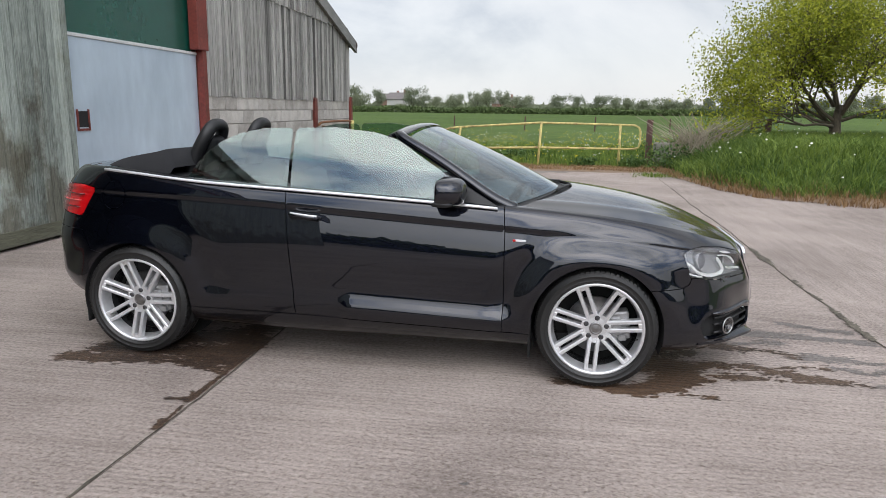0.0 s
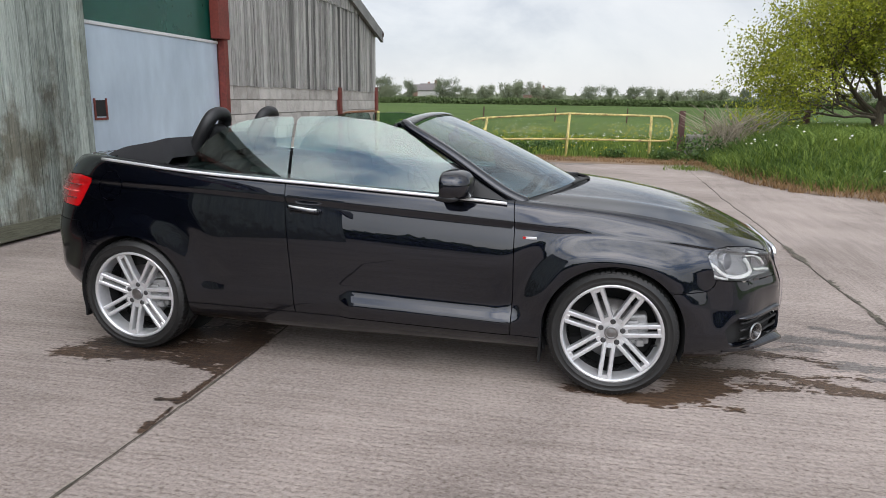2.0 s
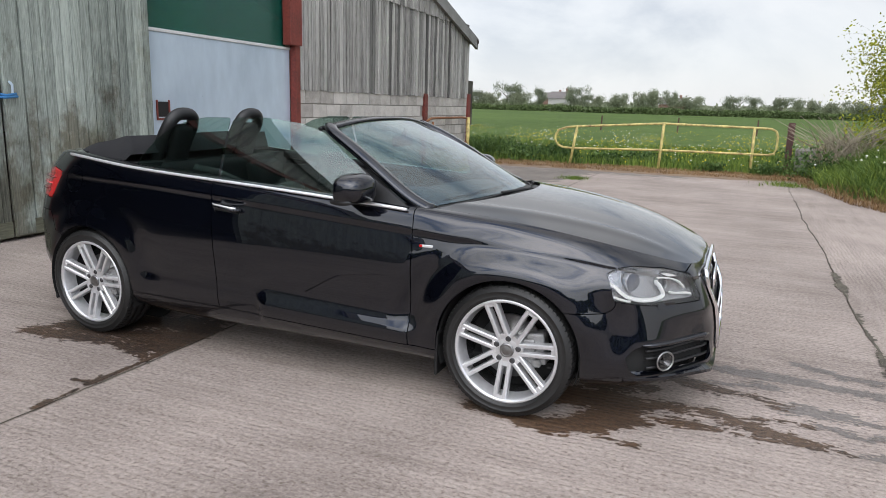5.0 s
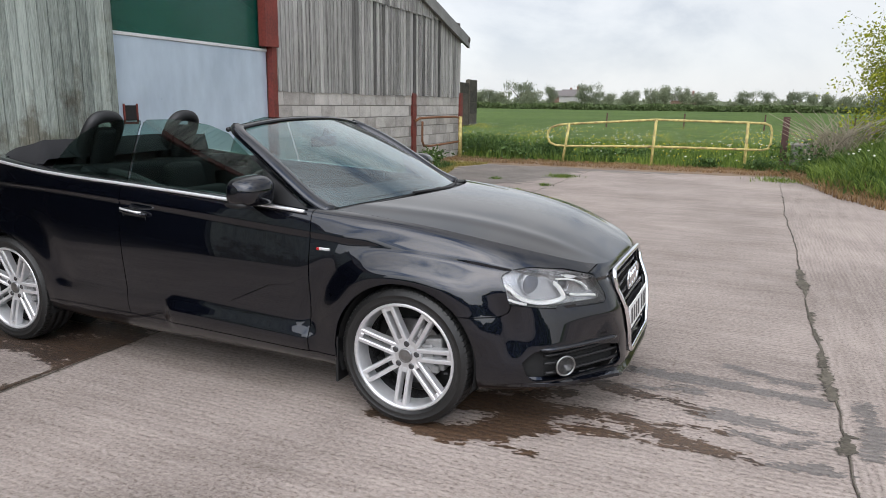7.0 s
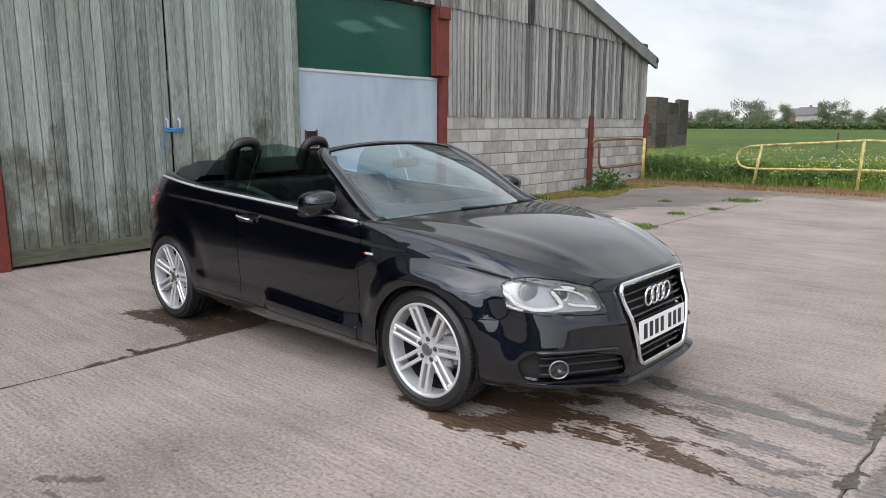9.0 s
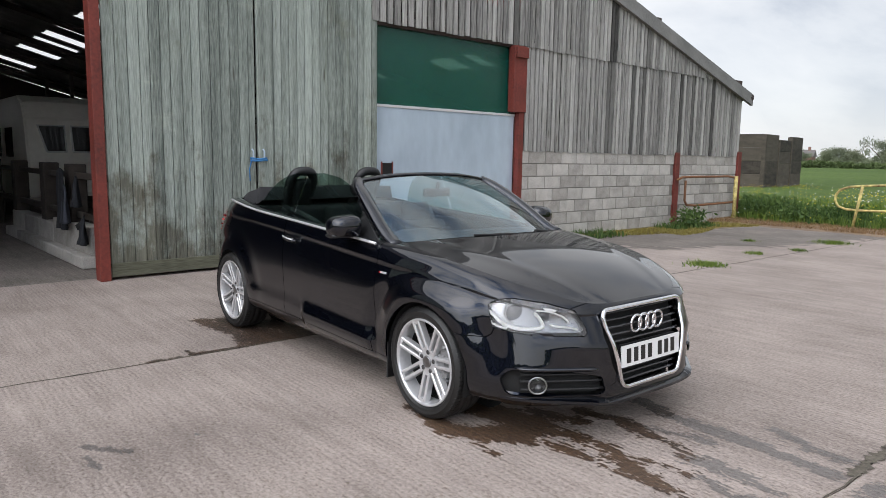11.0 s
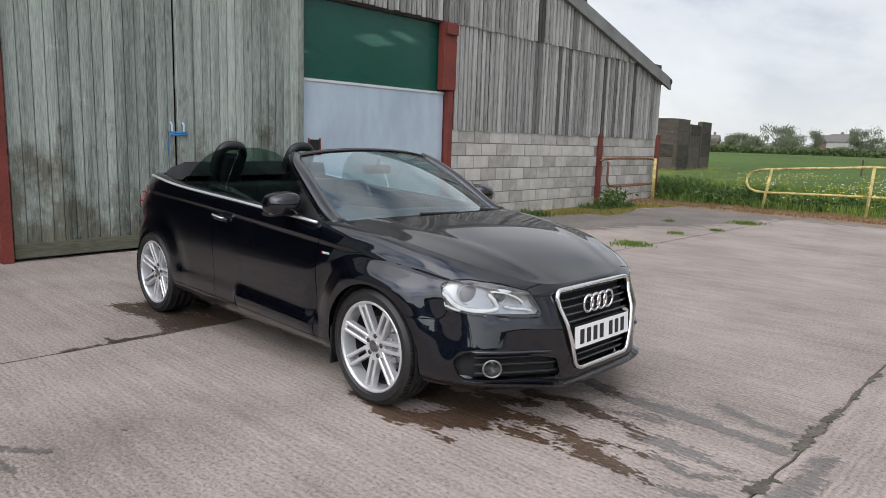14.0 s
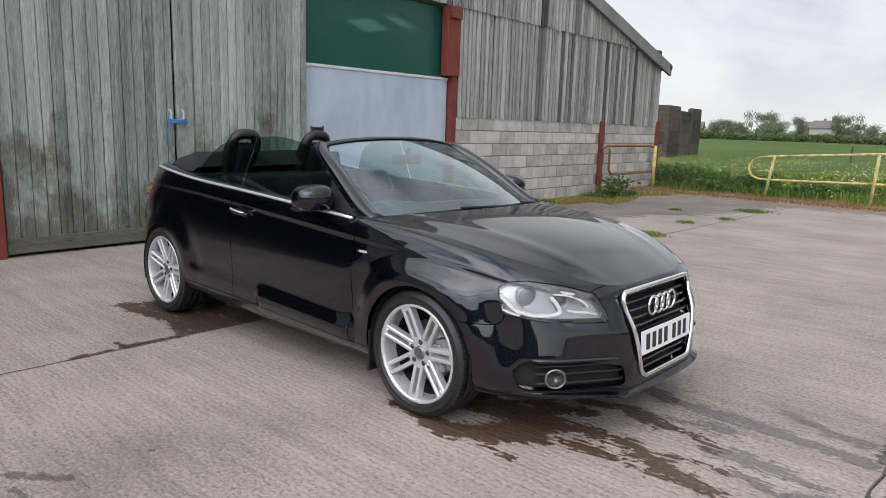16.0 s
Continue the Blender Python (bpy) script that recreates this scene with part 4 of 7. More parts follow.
hedge("hedge", -190, 190, 205, 1.62, 34000)
tall = np.c_[rng.uniform(-60, 60, 30000), rng.normal(-27, 1.1, 30000), rng.uniform(0, 1, 30000) ** 0.9]
tall[:, 2] *= 2.1 + 0.5 * np.sin(tall[:, 0] * 0.33) + 0.5 * np.sin(tall[:, 0] * 0.83 + 1)
stuff("tall_hedge", leaf_cards(rng, tall, 0.85, 0.15), hedge_leaf, "tall dark hedge behind the yard, mirrored in the paintwork", "hedge")


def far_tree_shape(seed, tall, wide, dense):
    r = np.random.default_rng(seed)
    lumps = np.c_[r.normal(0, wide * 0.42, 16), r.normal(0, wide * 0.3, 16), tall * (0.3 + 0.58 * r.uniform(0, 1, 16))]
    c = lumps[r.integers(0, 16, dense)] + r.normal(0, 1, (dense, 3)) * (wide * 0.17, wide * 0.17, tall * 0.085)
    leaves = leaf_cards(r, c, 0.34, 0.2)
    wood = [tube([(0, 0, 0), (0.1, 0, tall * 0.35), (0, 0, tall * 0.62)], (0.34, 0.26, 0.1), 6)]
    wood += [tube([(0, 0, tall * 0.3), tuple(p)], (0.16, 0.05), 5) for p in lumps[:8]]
    return mesh_of("crown", *leaves, hazed_far_leaf if seed % 3 else hazed_far_leaf_dark), mesh_of("trunk", *joined(*wood), bark)


SIZES = ((1, 9, 7, 3400), (2, 7, 6, 2800), (3, 8, 8, 3400), (4, 6, 5, 2300), (5, 9, 6, 3000), (6, 6, 8, 2600))
SHAPES = [far_tree_shape(*k) for k in SIZES]
tr = random.Random(4)
ROW = ((-98, 4.6, 5), (-92, 5.9, 6), (-87, 6.5, 6), (-82, 5.8, 6), (-76, 9.0, 8), (-71, 6.5, 7), (-66, 7.6, 4.5), (-53, 8.3, 6.6), (-49, 5.8, 5), (-45, 5.5, 5), (-39, 6.8, 7.4), (-31, 6.8, 5), (-27, 7.6, 5.8),
       (-22, 8.1, 5), (-16, 6.3, 9), (-3, 6.2, 5.8), (3, 6.0, 4.2), (10, 6.1, 6.6), (15, 5.8, 4.2), (19, 5.6, 5), (24, 4.9, 5), (31, 5.4, 6), (36, 5.3, 6))
filler = [(x + tr.uniform(-2, 2), tr.uniform(4.6, 7.5), tr.uniform(5, 8)) for x in (*range(-180, -100, 6), *range(44, 180, 7))]
low_row = [(x + tr.uniform(-2, 2), tr.uniform(2.0, 2.9), tr.uniform(5, 7)) for x in range(-104, 44, 9)]
for n, (x, top, wide) in enumerate((*ROW, *filler, *low_row)):
    k = tr.randrange(6)
    crown, wood = SHAPES[k]
    t = thing("tree", "distant hedgerow tree in thin spring leaf, paled for haze", "tree", pose(x, 235 + tr.uniform(-4, 4) + (12 if top < 4 else 0), 0, 0, 0, tr.uniform(0, 360)), "far trees")
    t.scale = (wide / SIZES[k][2] * 0.56, wide / SIZES[k][2] * 0.56, top / SIZES[k][1])
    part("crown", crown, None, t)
    part("trunk", wood, None, t)
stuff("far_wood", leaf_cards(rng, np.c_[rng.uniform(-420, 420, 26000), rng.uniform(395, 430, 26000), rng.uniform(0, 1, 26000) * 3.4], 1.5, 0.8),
      hazed_far_leaf, "distant belt of woodland along the horizon, paled for haze", "woods")


def far_house(x, y, w, d, h, wall_mat, turn):
    t = thing("house", "distant house with a pitched roof among trees", "house", pose(x, y, 0, 0, 0, turn))
    part("wall", box(-w / 2, w / 2, -d / 2, d / 2, 0, h), wall_mat, t)
    V = [(-w / 2 - 0.4, -d / 2 - 0.4, h), (w / 2 + 0.4, -d / 2 - 0.4, h), (w / 2 + 0.4, d / 2 + 0.4, h), (-w / 2 - 0.4, d / 2 + 0.4, h), (-w / 2 - 0.4, 0, h + d * 0.42), (w / 2 + 0.4, 0, h + d * 0.42)]
    roof = part("roof", (V, [(0, 1, 5, 4), (2, 3, 4, 5), (0, 4, 3), (1, 2, 5), (0, 3, 2, 1)]), slate_far, t)
    part("chimney", box(w * 0.3, w * 0.3 + 0.8, -0.4, 0.4, h + d * 0.3, h + d * 0.6), brick_far, roof)
    for k in range(4):
        wx = -w / 2 + w * (k + 0.5) / 4
        part("window", box(wx - 0.5, wx + 0.5, -d / 2 - 0.05, -d / 2 + 0.02, 1.0, 2.3), dark_window, t)


far_house(-68, 262, 9, 6, 4.2, brick_far, 8)
far_house(-62, 252, 7, 6, 4.4, white_far, -12)
far_house(-25, 272, 9, 6, 3.4, brick_far, 4)
far_house(-112, 262, 10, 6, 3.6, brick_far, 12)


# ---- stained panel clamp beyond the barn ----
def clamp_wall():
    t = thing("panel_wall", "dark stained concrete panel clamp wall with upright posts", "wall")
    a, b, c = np.array((-22.0, 34.2)), np.array((-15.9, 35.8)), np.array((-17.0, 43.1))
    for p, q, n in ((a, b, 3), (b, c, 3)):
        for k in range(n):
            s, e = p + (q - p) * k / n, p + (q - p) * (k + 1) / n
            ang = math.degrees(math.atan2(*(e - s)[::-1]))
            ln = float(np.linalg.norm(e - s))
            hh = 2.75 + 0.25 * ((k + n) % 2)
            for row in range(4):
                part("panel", box(0.06, ln - 0.06, -0.08, 0.08, row * hh / 4 + 0.002, (row + 1) * hh / 4 - 0.002, 0.015), sleeper, t, at=pose(*s, 0, 0, 0, ang))
            part("post", box(-0.09, 0.09, -0.14, 0.14, 0, hh - 0.04, 0.01), sleeper, t, at=pose(*s, 0, 0, 0, ang))


clamp_wall()


# ---- the barn ----
barn = thing("barn", "weathered timber-boarded steel barn on a concrete block base, doors part open", "barn", pose(-5.46, 0, 0, 0, 0, 1.85))
EAVE_Y, EAVE_Z, PITCH, RIDGE_Y = 13.92, 3.05, 0.272, 1.2
DEEP = 38.0


def verge_z(y):
    return EAVE_Z + PITCH * (EAVE_Y - max(y, 2 * RIDGE_Y - y))


def board(y, w, z0, z1, x, mat=timber_grey, t=0.022, parent=None, name="board"):
    """One upright board; its top may be cut to the roof slope."""
    dz = PITCH * w if z1 > verge_z(y + w) - 0.2 else 0
    s = 1 if y > RIDGE_Y else -1
    top = ((0, z1 + dz * (s > 0)), (w, z1 + dz * (s < 0)))
    c = 0.003
    V = [(0, 0, z0), (t, c, z0), (t, w - c, z0), (0, w, z0), (0, 0, top[0][1]), (t, c, top[0][1]), (t, w - c, top[1][1]), (0, w, top[1][1])]
    F = [(0, 1, 5, 4), (1, 2, 6, 5), (2, 3, 7, 6), (3, 0, 4, 7), (0, 3, 2, 1), (4, 5, 6, 7)]
    return part(name, (V, F), mat, parent or barn, at=pose(x, y, 0, 0, 0, 0))


br = random.Random(21)


def stain_of(y):
    """Some boards are streaked dark by run-off."""
    return timber_stained if 8.14 < y < 8.3 or 9.33 < y < 9.45 or 11.3 < y < 11.4 or 12.2 < y < 12.4 or br.random() < 0.02 else timber_grey


cladding = part("cladding_frame", merged(box(-0.12, -0.02, 5.75, 13.8, 1.62, 1.74), box(-0.12, -0.02, 2.6, 13.8, 3.3, 3.42), box(-0.12, -0.02, 2.6, 10, 4.3, 4.4)), dark_steel, barn, "hidden timber rails behind the boards")
y = 5.78
while y < 13.75:
    w = br.uniform(0.08, 0.112)
    board(y, w, 1.56 + br.uniform(-0.012, 0.012), min(3.42, verge_z(y + w) - 0.03), br.uniform(-0.012, 0.004), stain_of(y), parent=cladding)
    y += w + br.uniform(0.022, 0.036)
y = 2.5
while y < 12.4:
    w = br.uniform(0.08, 0.115)
    top = verge_z(y + w) - 0.03
    if top > 3.36:
        board(y, w, 3.33 + br.uniform(-0.012, 0.012), top, 0.024 + br.uniform(-0.006, 0.004), stain_of(y), parent=cladding)
    y += w + br.uniform(0.022, 0.036)
y = -9.0
while y < 2.5:
    w = br.uniform(0.1, 0.14)
    board(y, w, 4.02, verge_z(y if y < RIDGE_Y else y + w) - 0.03, 0.024, parent=cladding)
    y += w + 0.02
# flat black sheet stands for the unlit inside seen through the board gaps
part("liner", (((-0.13, 5.75, 1.58), (-0.13, 13.8, 1.58), (-0.13, 13.8, 3.05), (-0.13, 9.2, 4.28), (-0.13, 5.75, 5.2)), [(0, 1, 2, 3, 4)]), dark_void, barn, "near-black sheet standing for the shade behind the boards")

blocks = part("block_wall", box(-0.2, -0.012, 5.7, 13.85, 0, 1.574), mortar, barn, "grey concrete block base wall")
me = None
shapes = {}
for row in range(7):
    off = 0.0 if row % 2 else -0.225
    y = 5.71 + off
    while y < 13.8:
        a, b = max(y, 5.71), min(y + 0.44, 13.84)
        if b - a > 0.05 and not (10.78 < (a + b) / 2 < 10.9):
            key = round(b - a, 3)
            if key not in shapes:
                bm = box(-0.09, 0.0, 0.004, key - 0.004, 0.004, 0.213, 0.004)
                shapes[key] = bpy.data.meshes.new("block")
                bm.to_mesh(shapes[key])
                bm.free()
                shapes[key].materials.append(block_mat)
            part("block", shapes[key], None, blocks, at=pose(br.uniform(-0.003, 0.002), a, row * 0.225))
        y += 0.45
part("column", merged(box(-0.02, 0.05, 10.78, 10.90, 0, 1.62, 0.004), box(0.05, 0.06, 10.75, 10.93, 0, 1.62, 0.003)), red_steel, barn, "rusty red steel column")
part("column", merged(box(-0.05, 0.05, 13.72, 13.9, 0, 1.68, 0.004)), red_steel, barn, "red steel corner column")
part("column", merged(box(-0.05, 0.06, 5.58, 5.7, 0, 2.22, 0.004), box(-0.05, 0.09, 5.4, 5.72, 2.22, 3.32, 0.006), box(-0.02, 0.14, 5.42, 5.7, 3.12, 3.3, 0.006)), red_steel, barn, "red steel door column with a wide head")
part("column", merged(box(-0.1, 0.08, -1.21, -1.1, 0, 4.05, 0.005)), red_steel, barn, "red steel door post")
part("lintel", box(-0.1, 0.02, -8.5, 5.7, 3.92, 4.1, 0.004), red_steel, barn, "red steel door head")
part("door_track", merged(box(0.03, 0.1, 2.55, 4.6, 3.98, 4.1, 0.004)), dark_steel, barn, "dark sliding door track")

# green and galvanised sliding door
gd = part("sliding_door", box(-0.14, -0.08, 2.5, 5.5, 2.19, 3.4, 0.004), green_sheet, barn, "glossy green upper door sheet")
part("lower_sheet", box(-0.12, -0.045, 2.5, 5.56, 0.02, 2.15, 0.004), galv, gd, "dull blue-grey galvanised lower sheet")
part("edge_strip", box(-0.125, -0.03, 2.5, 5.57, 2.15, 2.19, 0.004), pale_strip, gd, "pale metal strip")
# the sheet is not cut; a black plate paints the shade inside the hole
part("hand_hole", box(-0.05, -0.041, 2.74, 2.92, 1.16, 1.34), dark_void, gd, "hand hole in the sheet, its shade put in as a black plate")
part("hole_rim", merged(box(-0.044, -0.03, 2.72, 2.74, 1.14, 1.36), box(-0.044, -0.03, 2.92, 2.94, 1.14, 1.36), box(-0.044, -0.03, 2.72, 2.94, 1.12, 1.145)), red_steel, gd, "red rim")
for k in range(14):
    part("rivet", tube([(-0.046, 2.75 + k * 0.2, 1.42), (-0.04, 2.75 + k * 0.2, 1.42)], 0.009, 6), galv, gd)


def plank_leaf(y0, y1, x, label):
    """A tall ledged door leaf of upright planks."""
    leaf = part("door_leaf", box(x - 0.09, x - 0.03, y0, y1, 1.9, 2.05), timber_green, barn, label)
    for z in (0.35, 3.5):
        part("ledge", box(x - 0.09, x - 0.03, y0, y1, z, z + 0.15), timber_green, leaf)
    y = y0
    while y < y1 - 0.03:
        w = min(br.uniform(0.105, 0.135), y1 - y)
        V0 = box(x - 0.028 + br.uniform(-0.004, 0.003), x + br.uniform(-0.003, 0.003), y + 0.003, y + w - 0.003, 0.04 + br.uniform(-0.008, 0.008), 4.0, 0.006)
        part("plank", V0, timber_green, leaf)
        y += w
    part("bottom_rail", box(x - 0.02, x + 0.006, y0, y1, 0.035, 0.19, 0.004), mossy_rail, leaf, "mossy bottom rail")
    return leaf


left_leaf = plank_leaf(-1.08, 0.705, 0.03, "tall greenish weathered plank door leaf")
right_leaf = plank_leaf(0.725, 2.6, 0.03, "tall greenish weathered plank door leaf, tied shut")
part("cover_strip", box(0.03, 0.052, 0.735, 0.93, 0.05, 4.0, 0.004), timber_green, right_leaf)
for s, yy in ((left_leaf, 0.64), (right_leaf, 0.79)):
    part("hasp", tube([(0.05, yy, 1.5), (0.085, yy, 1.47), (0.085, yy, 1.4), (0.05, yy, 1.37)], 0.012, 6), galv, s, "pale metal staple")
rope = thing("rope", "blue twine tied round two door staples", "rope", pose(-5.46, 0, 0, 0, 0, 1.85))
part("strand", joined(tube([(0.08, 0.6, 1.36), (0.1, 0.7, 1.355), (0.09, 0.83, 1.365)], 0.014, 6), tube([(0.085, 0.6, 1.39), (0.1, 0.72, 1.375), (0.09, 0.82, 1.39)], 0.012, 6),
                      tube([(0.09, 0.61, 1.36), (0.07, 0.59, 1.25), (0.06, 0.6, 1.1)], 0.007, 5)), blue_rope, rope, smooth=True)

# roof: two pitches with rib profile, some clear sheets, barge board and gutter
CLEAR = (-15.6, -17.9, -20.2, -22.5, -24.6, -27.2, -30.4, -32.2, -34.4)
n = 80
for side in (1, -1):
    solid, clear = [], []
    bands = (EAVE_Y + 0.18, 10.75, 9.95, 4.95, 3.35, RIDGE_Y)
    for hi, lo in zip(bands, bands[1:]):
        for k in range(n):
            x0, x1 = 0.12 - (DEEP + 0.2) * k / n, 0.12 - (DEEP + 0.2) * (k + 1) / n
            quad = []
            for xx, rib in ((x0, k % 2), (x1, (k + 1) % 2)):
                for yy in (hi, lo):
                    quad.append((xx, yy if side > 0 else 2 * RIDGE_Y - yy, EAVE_Z + PITCH * (EAVE_Y - yy) + 0.06 + 0.035 * rib))
            light = lo == 3.35 and any(x1 - 0.02 <= c < x0 - 0.02 or x1 - 0.02 <= c - 0.45 < x0 - 0.02 for c in CLEAR)
            light = light or (lo == 9.95 and side > 0 and any(x1 <= c < x0 for c in (-5.7, -7.0, -7.4, -10.6)))
            (clear if light else solid).append(quad)
    for cells, mat_, nm, lab in ((solid, roof_mat, "roof", "grey ribbed fibre-cement roof"), (clear, clear_sheet, "roof_light", "translucent roof sheets")):
        V = [p for q in cells for p in q]
        F = [(4 * i, 4 * i + 1, 4 * i + 3, 4 * i + 2) for i in range(len(cells))]
        bm = bmesh.new()
        vs = [bm.verts.new(p) for p in V]
        for f in F:
            bm.faces.new([vs[i] for i in f])
        bmesh.ops.remove_doubles(bm, verts=bm.verts[:], dist=0.001)
        if nm == "roof":
            bmesh.ops.solidify(bm, geom=bm.faces[:], thickness=0.015)
        if nm == "roof":
            part(nm, bm, mat_, barn, lab)
            continue
        bm.free()
        for q in cells:
            part(nm, (q, [(0, 1, 3, 2)]), mat_, barn, lab)
V, F = [], []
for yy in (EAVE_Y + 0.2, RIDGE_Y, 2 * RIDGE_Y - EAVE_Y - 0.2):
    z = verge_z(yy)
    V += [(0.06, yy, z - 0.16), (0.13, yy, z - 0.16), (0.13, yy, z + 0.11), (0.06, yy, z + 0.11)]
for i in range(2):
    for k in range(4):
        F.append((i * 4 + k, i * 4 + (k + 1) % 4, i * 4 + 4 + (k + 1) % 4, i * 4 + 4 + k))
F += [(0, 3, 2, 1), (8, 9, 10, 11)]
part("barge_board", (V, F), roof_mat, barn, "grey verge trim")
part("gutter", tube([(0.14, EAVE_Y + 0.16, EAVE_Z - 0.02), (-DEEP, EAVE_Y + 0.16, EAVE_Z - 0.02)], 0.07, 8), dark_steel, barn)

# the inside seen through the open doorway
part("floor", box(-DEEP, -0.01, -11.2, 13.8, -0.1, -0.005), floor_concrete, barn, "concrete barn floor")
part("side_wall", box(-DEEP, -0.2, 13.7, 13.86, 0, 3.0), block_mat, barn)
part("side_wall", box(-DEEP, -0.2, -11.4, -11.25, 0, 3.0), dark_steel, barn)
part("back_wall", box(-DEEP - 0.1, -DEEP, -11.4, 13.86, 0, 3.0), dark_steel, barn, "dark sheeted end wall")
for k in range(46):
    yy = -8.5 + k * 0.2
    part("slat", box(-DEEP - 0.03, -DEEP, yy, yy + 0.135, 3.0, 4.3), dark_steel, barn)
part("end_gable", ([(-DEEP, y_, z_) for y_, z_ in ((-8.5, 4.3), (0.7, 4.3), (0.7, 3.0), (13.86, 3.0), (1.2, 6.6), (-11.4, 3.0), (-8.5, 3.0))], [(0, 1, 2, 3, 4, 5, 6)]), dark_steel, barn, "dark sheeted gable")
# out of view; reaches this far to hold daylight off the interior
part("front_wall", box(-0.1, 0.0, -11.4, -5.7, 0, 4.1), timber_green, barn, "boarded front wall out of view, its width set to keep the barn dark")
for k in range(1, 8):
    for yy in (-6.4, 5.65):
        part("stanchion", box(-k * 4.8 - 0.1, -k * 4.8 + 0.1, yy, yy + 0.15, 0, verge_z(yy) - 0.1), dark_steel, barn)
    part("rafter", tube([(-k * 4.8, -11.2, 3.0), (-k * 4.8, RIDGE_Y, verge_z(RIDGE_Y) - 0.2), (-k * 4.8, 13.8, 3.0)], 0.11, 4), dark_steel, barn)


# low wall, rails and coats along the passage inside
low = thing("low_wall", "low concrete block wall with a pale kerb inside the barn", "wall", pose(-5.46, 0, 0, 0, 0, 1.85))
for k in range(5):
    part("block", box(-1.9 - k * 0.95, -1.0 - k * 0.95 + 0.03, -1.02, -0.82, 0.14, 0.5 if k < 2 else 0.42, 0.012), block_mat, low)
    part("kerb", box(-1.9 - k * 0.95, -0.95 - k * 0.95 + 0.02, -1.14, -0.98, 0, 0.15, 0.012), block_mat, low)
rails = thing("feed_rail", "dark wooden rails on posts inside the barn", "rail", pose(-5.46, 0, 0, 0, 0, 1.85))
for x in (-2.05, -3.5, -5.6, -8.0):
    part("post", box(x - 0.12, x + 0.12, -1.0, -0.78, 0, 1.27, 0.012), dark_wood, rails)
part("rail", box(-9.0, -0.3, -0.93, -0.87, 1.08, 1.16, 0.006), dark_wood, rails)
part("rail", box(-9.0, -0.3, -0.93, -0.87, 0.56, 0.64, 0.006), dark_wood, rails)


def hung_coat(x, top, low_z, wide, mat_, label):
    V = []
    for i, t in enumerate(np.linspace(0, 1, 12)):
        for k in np.linspace(-1, 1, 13):
            w = wide * (0.55 + 0.45 * t) * (1 - 0.25 * max(0, t - 0.8) * 5 * abs(k))
            V.append((x + k * w, -1.06 - 0.05 * math.cos(k * 6 + t * 2) * t - 0.03, top + (low_z - top) * t - 0.04 * abs(k) * (t < 0.1)))
    ob = part("coat", thick(V, grid_faces(12, 13), 0.02), mat_, None, smooth=True, at=pose(-5.46, 0, 0, 0, 0, 1.85))
    tagged(ob, label, "coat")


hung_coat(-1.95, 1.22, 0.42, 0.26, cloth_navy, "dark work coat hung on a barn post")
hung_coat(-1.78, 1.0, 0.5, 0.12, cloth_blue, "faded blue overall hung beside a coat")
hung_coat(-1.0, 0.62, 0.3, 0.13, cloth_navy, "dark cloth hung over a low rail")
hung_coat(-1.2, 1.14, 0.75, 0.09, cloth_navy, "dark cloth over the top rail")


def caravan():
    c = thing("caravan", "cream touring caravan parked inside the dark barn", "caravan", pose(-12.3, -0.75, 0, 0, 0, 1.85))
    prof = ((0.0, 0.55), (0.06, 1.2), (-0.10, 2.05), (-0.3, 2.36), (-0.6, 2.5), (-4.8, 2.5), (-5.0, 2.2), (-5.0, 0.5))
    V = [(x, y, z) for y in (0.0, 2.2) for x, z in prof]
    m = len(prof)
    F = [tuple(range(m)), tuple(range(2 * m - 1, m - 1, -1))] + [(i, i + m, (i + 1) % m + m, (i + 1) % m) for i in range(m)]
    bm = bmesh.new()
    vs = [bm.verts.new(p) for p in V]
    for f in F:
        bm.faces.new([vs[i] for i in f])
    bmesh.ops.recalc_face_normals(bm, faces=bm.faces[:])
    bmesh.ops.bevel(bm, geom=bm.edges[:], offset=0.03, segments=2, affect="EDGES")
    part("body", bm, caravan_white, c)
    for y0, y1 in ((0.22, 0.68), (0.8, 1.4), (1.52, 1.98)):
        quad = [(0.062 - 0.16 * (z - 1.2) / 0.85 + 0.006, y, z) for z, ins in ((1.42, 0.12 if y0 < 0.3 else 0), (1.92, 0.0)) for y in (y0 + ins, y1)]
        w = part("window", thick(quad, grid_faces(2, 2), 0.012), dark_window, c, "dark caravan window")
        o = [quad[0], quad[1], quad[3], quad[2], quad[0]]
        part("window_frame", tube(o, 0.022, 6, cap=False), pale_strip, w)
    part("locker", box(0.02, 0.07, 0.5, 1.7, 0.62, 1.12, 0.01), caravan_white, c)
    # raised black plate stands for the shade of an open gap
    part("locker_gap_shade", box(0.05, 0.078, 0.72, 0.98, 0.66, 1.05, 0.004), dark_void, c)
    for x0 in (-1.2, -2.4, -3.8):
        part("window", box(x0 - 0.7, x0, -0.012, 0.01, 1.3, 1.9, 0.004), dark_window, c)
    part("wheel", tube([(-2.8, 0.02, 0.32), (-2.8, 0.2, 0.32)], 0.32, 20), rubber, c)
    part("chassis", box(-4.8, 0.9, 0.9, 1.3, 0.35, 0.5, 0.01), dark_steel, c)


caravan()


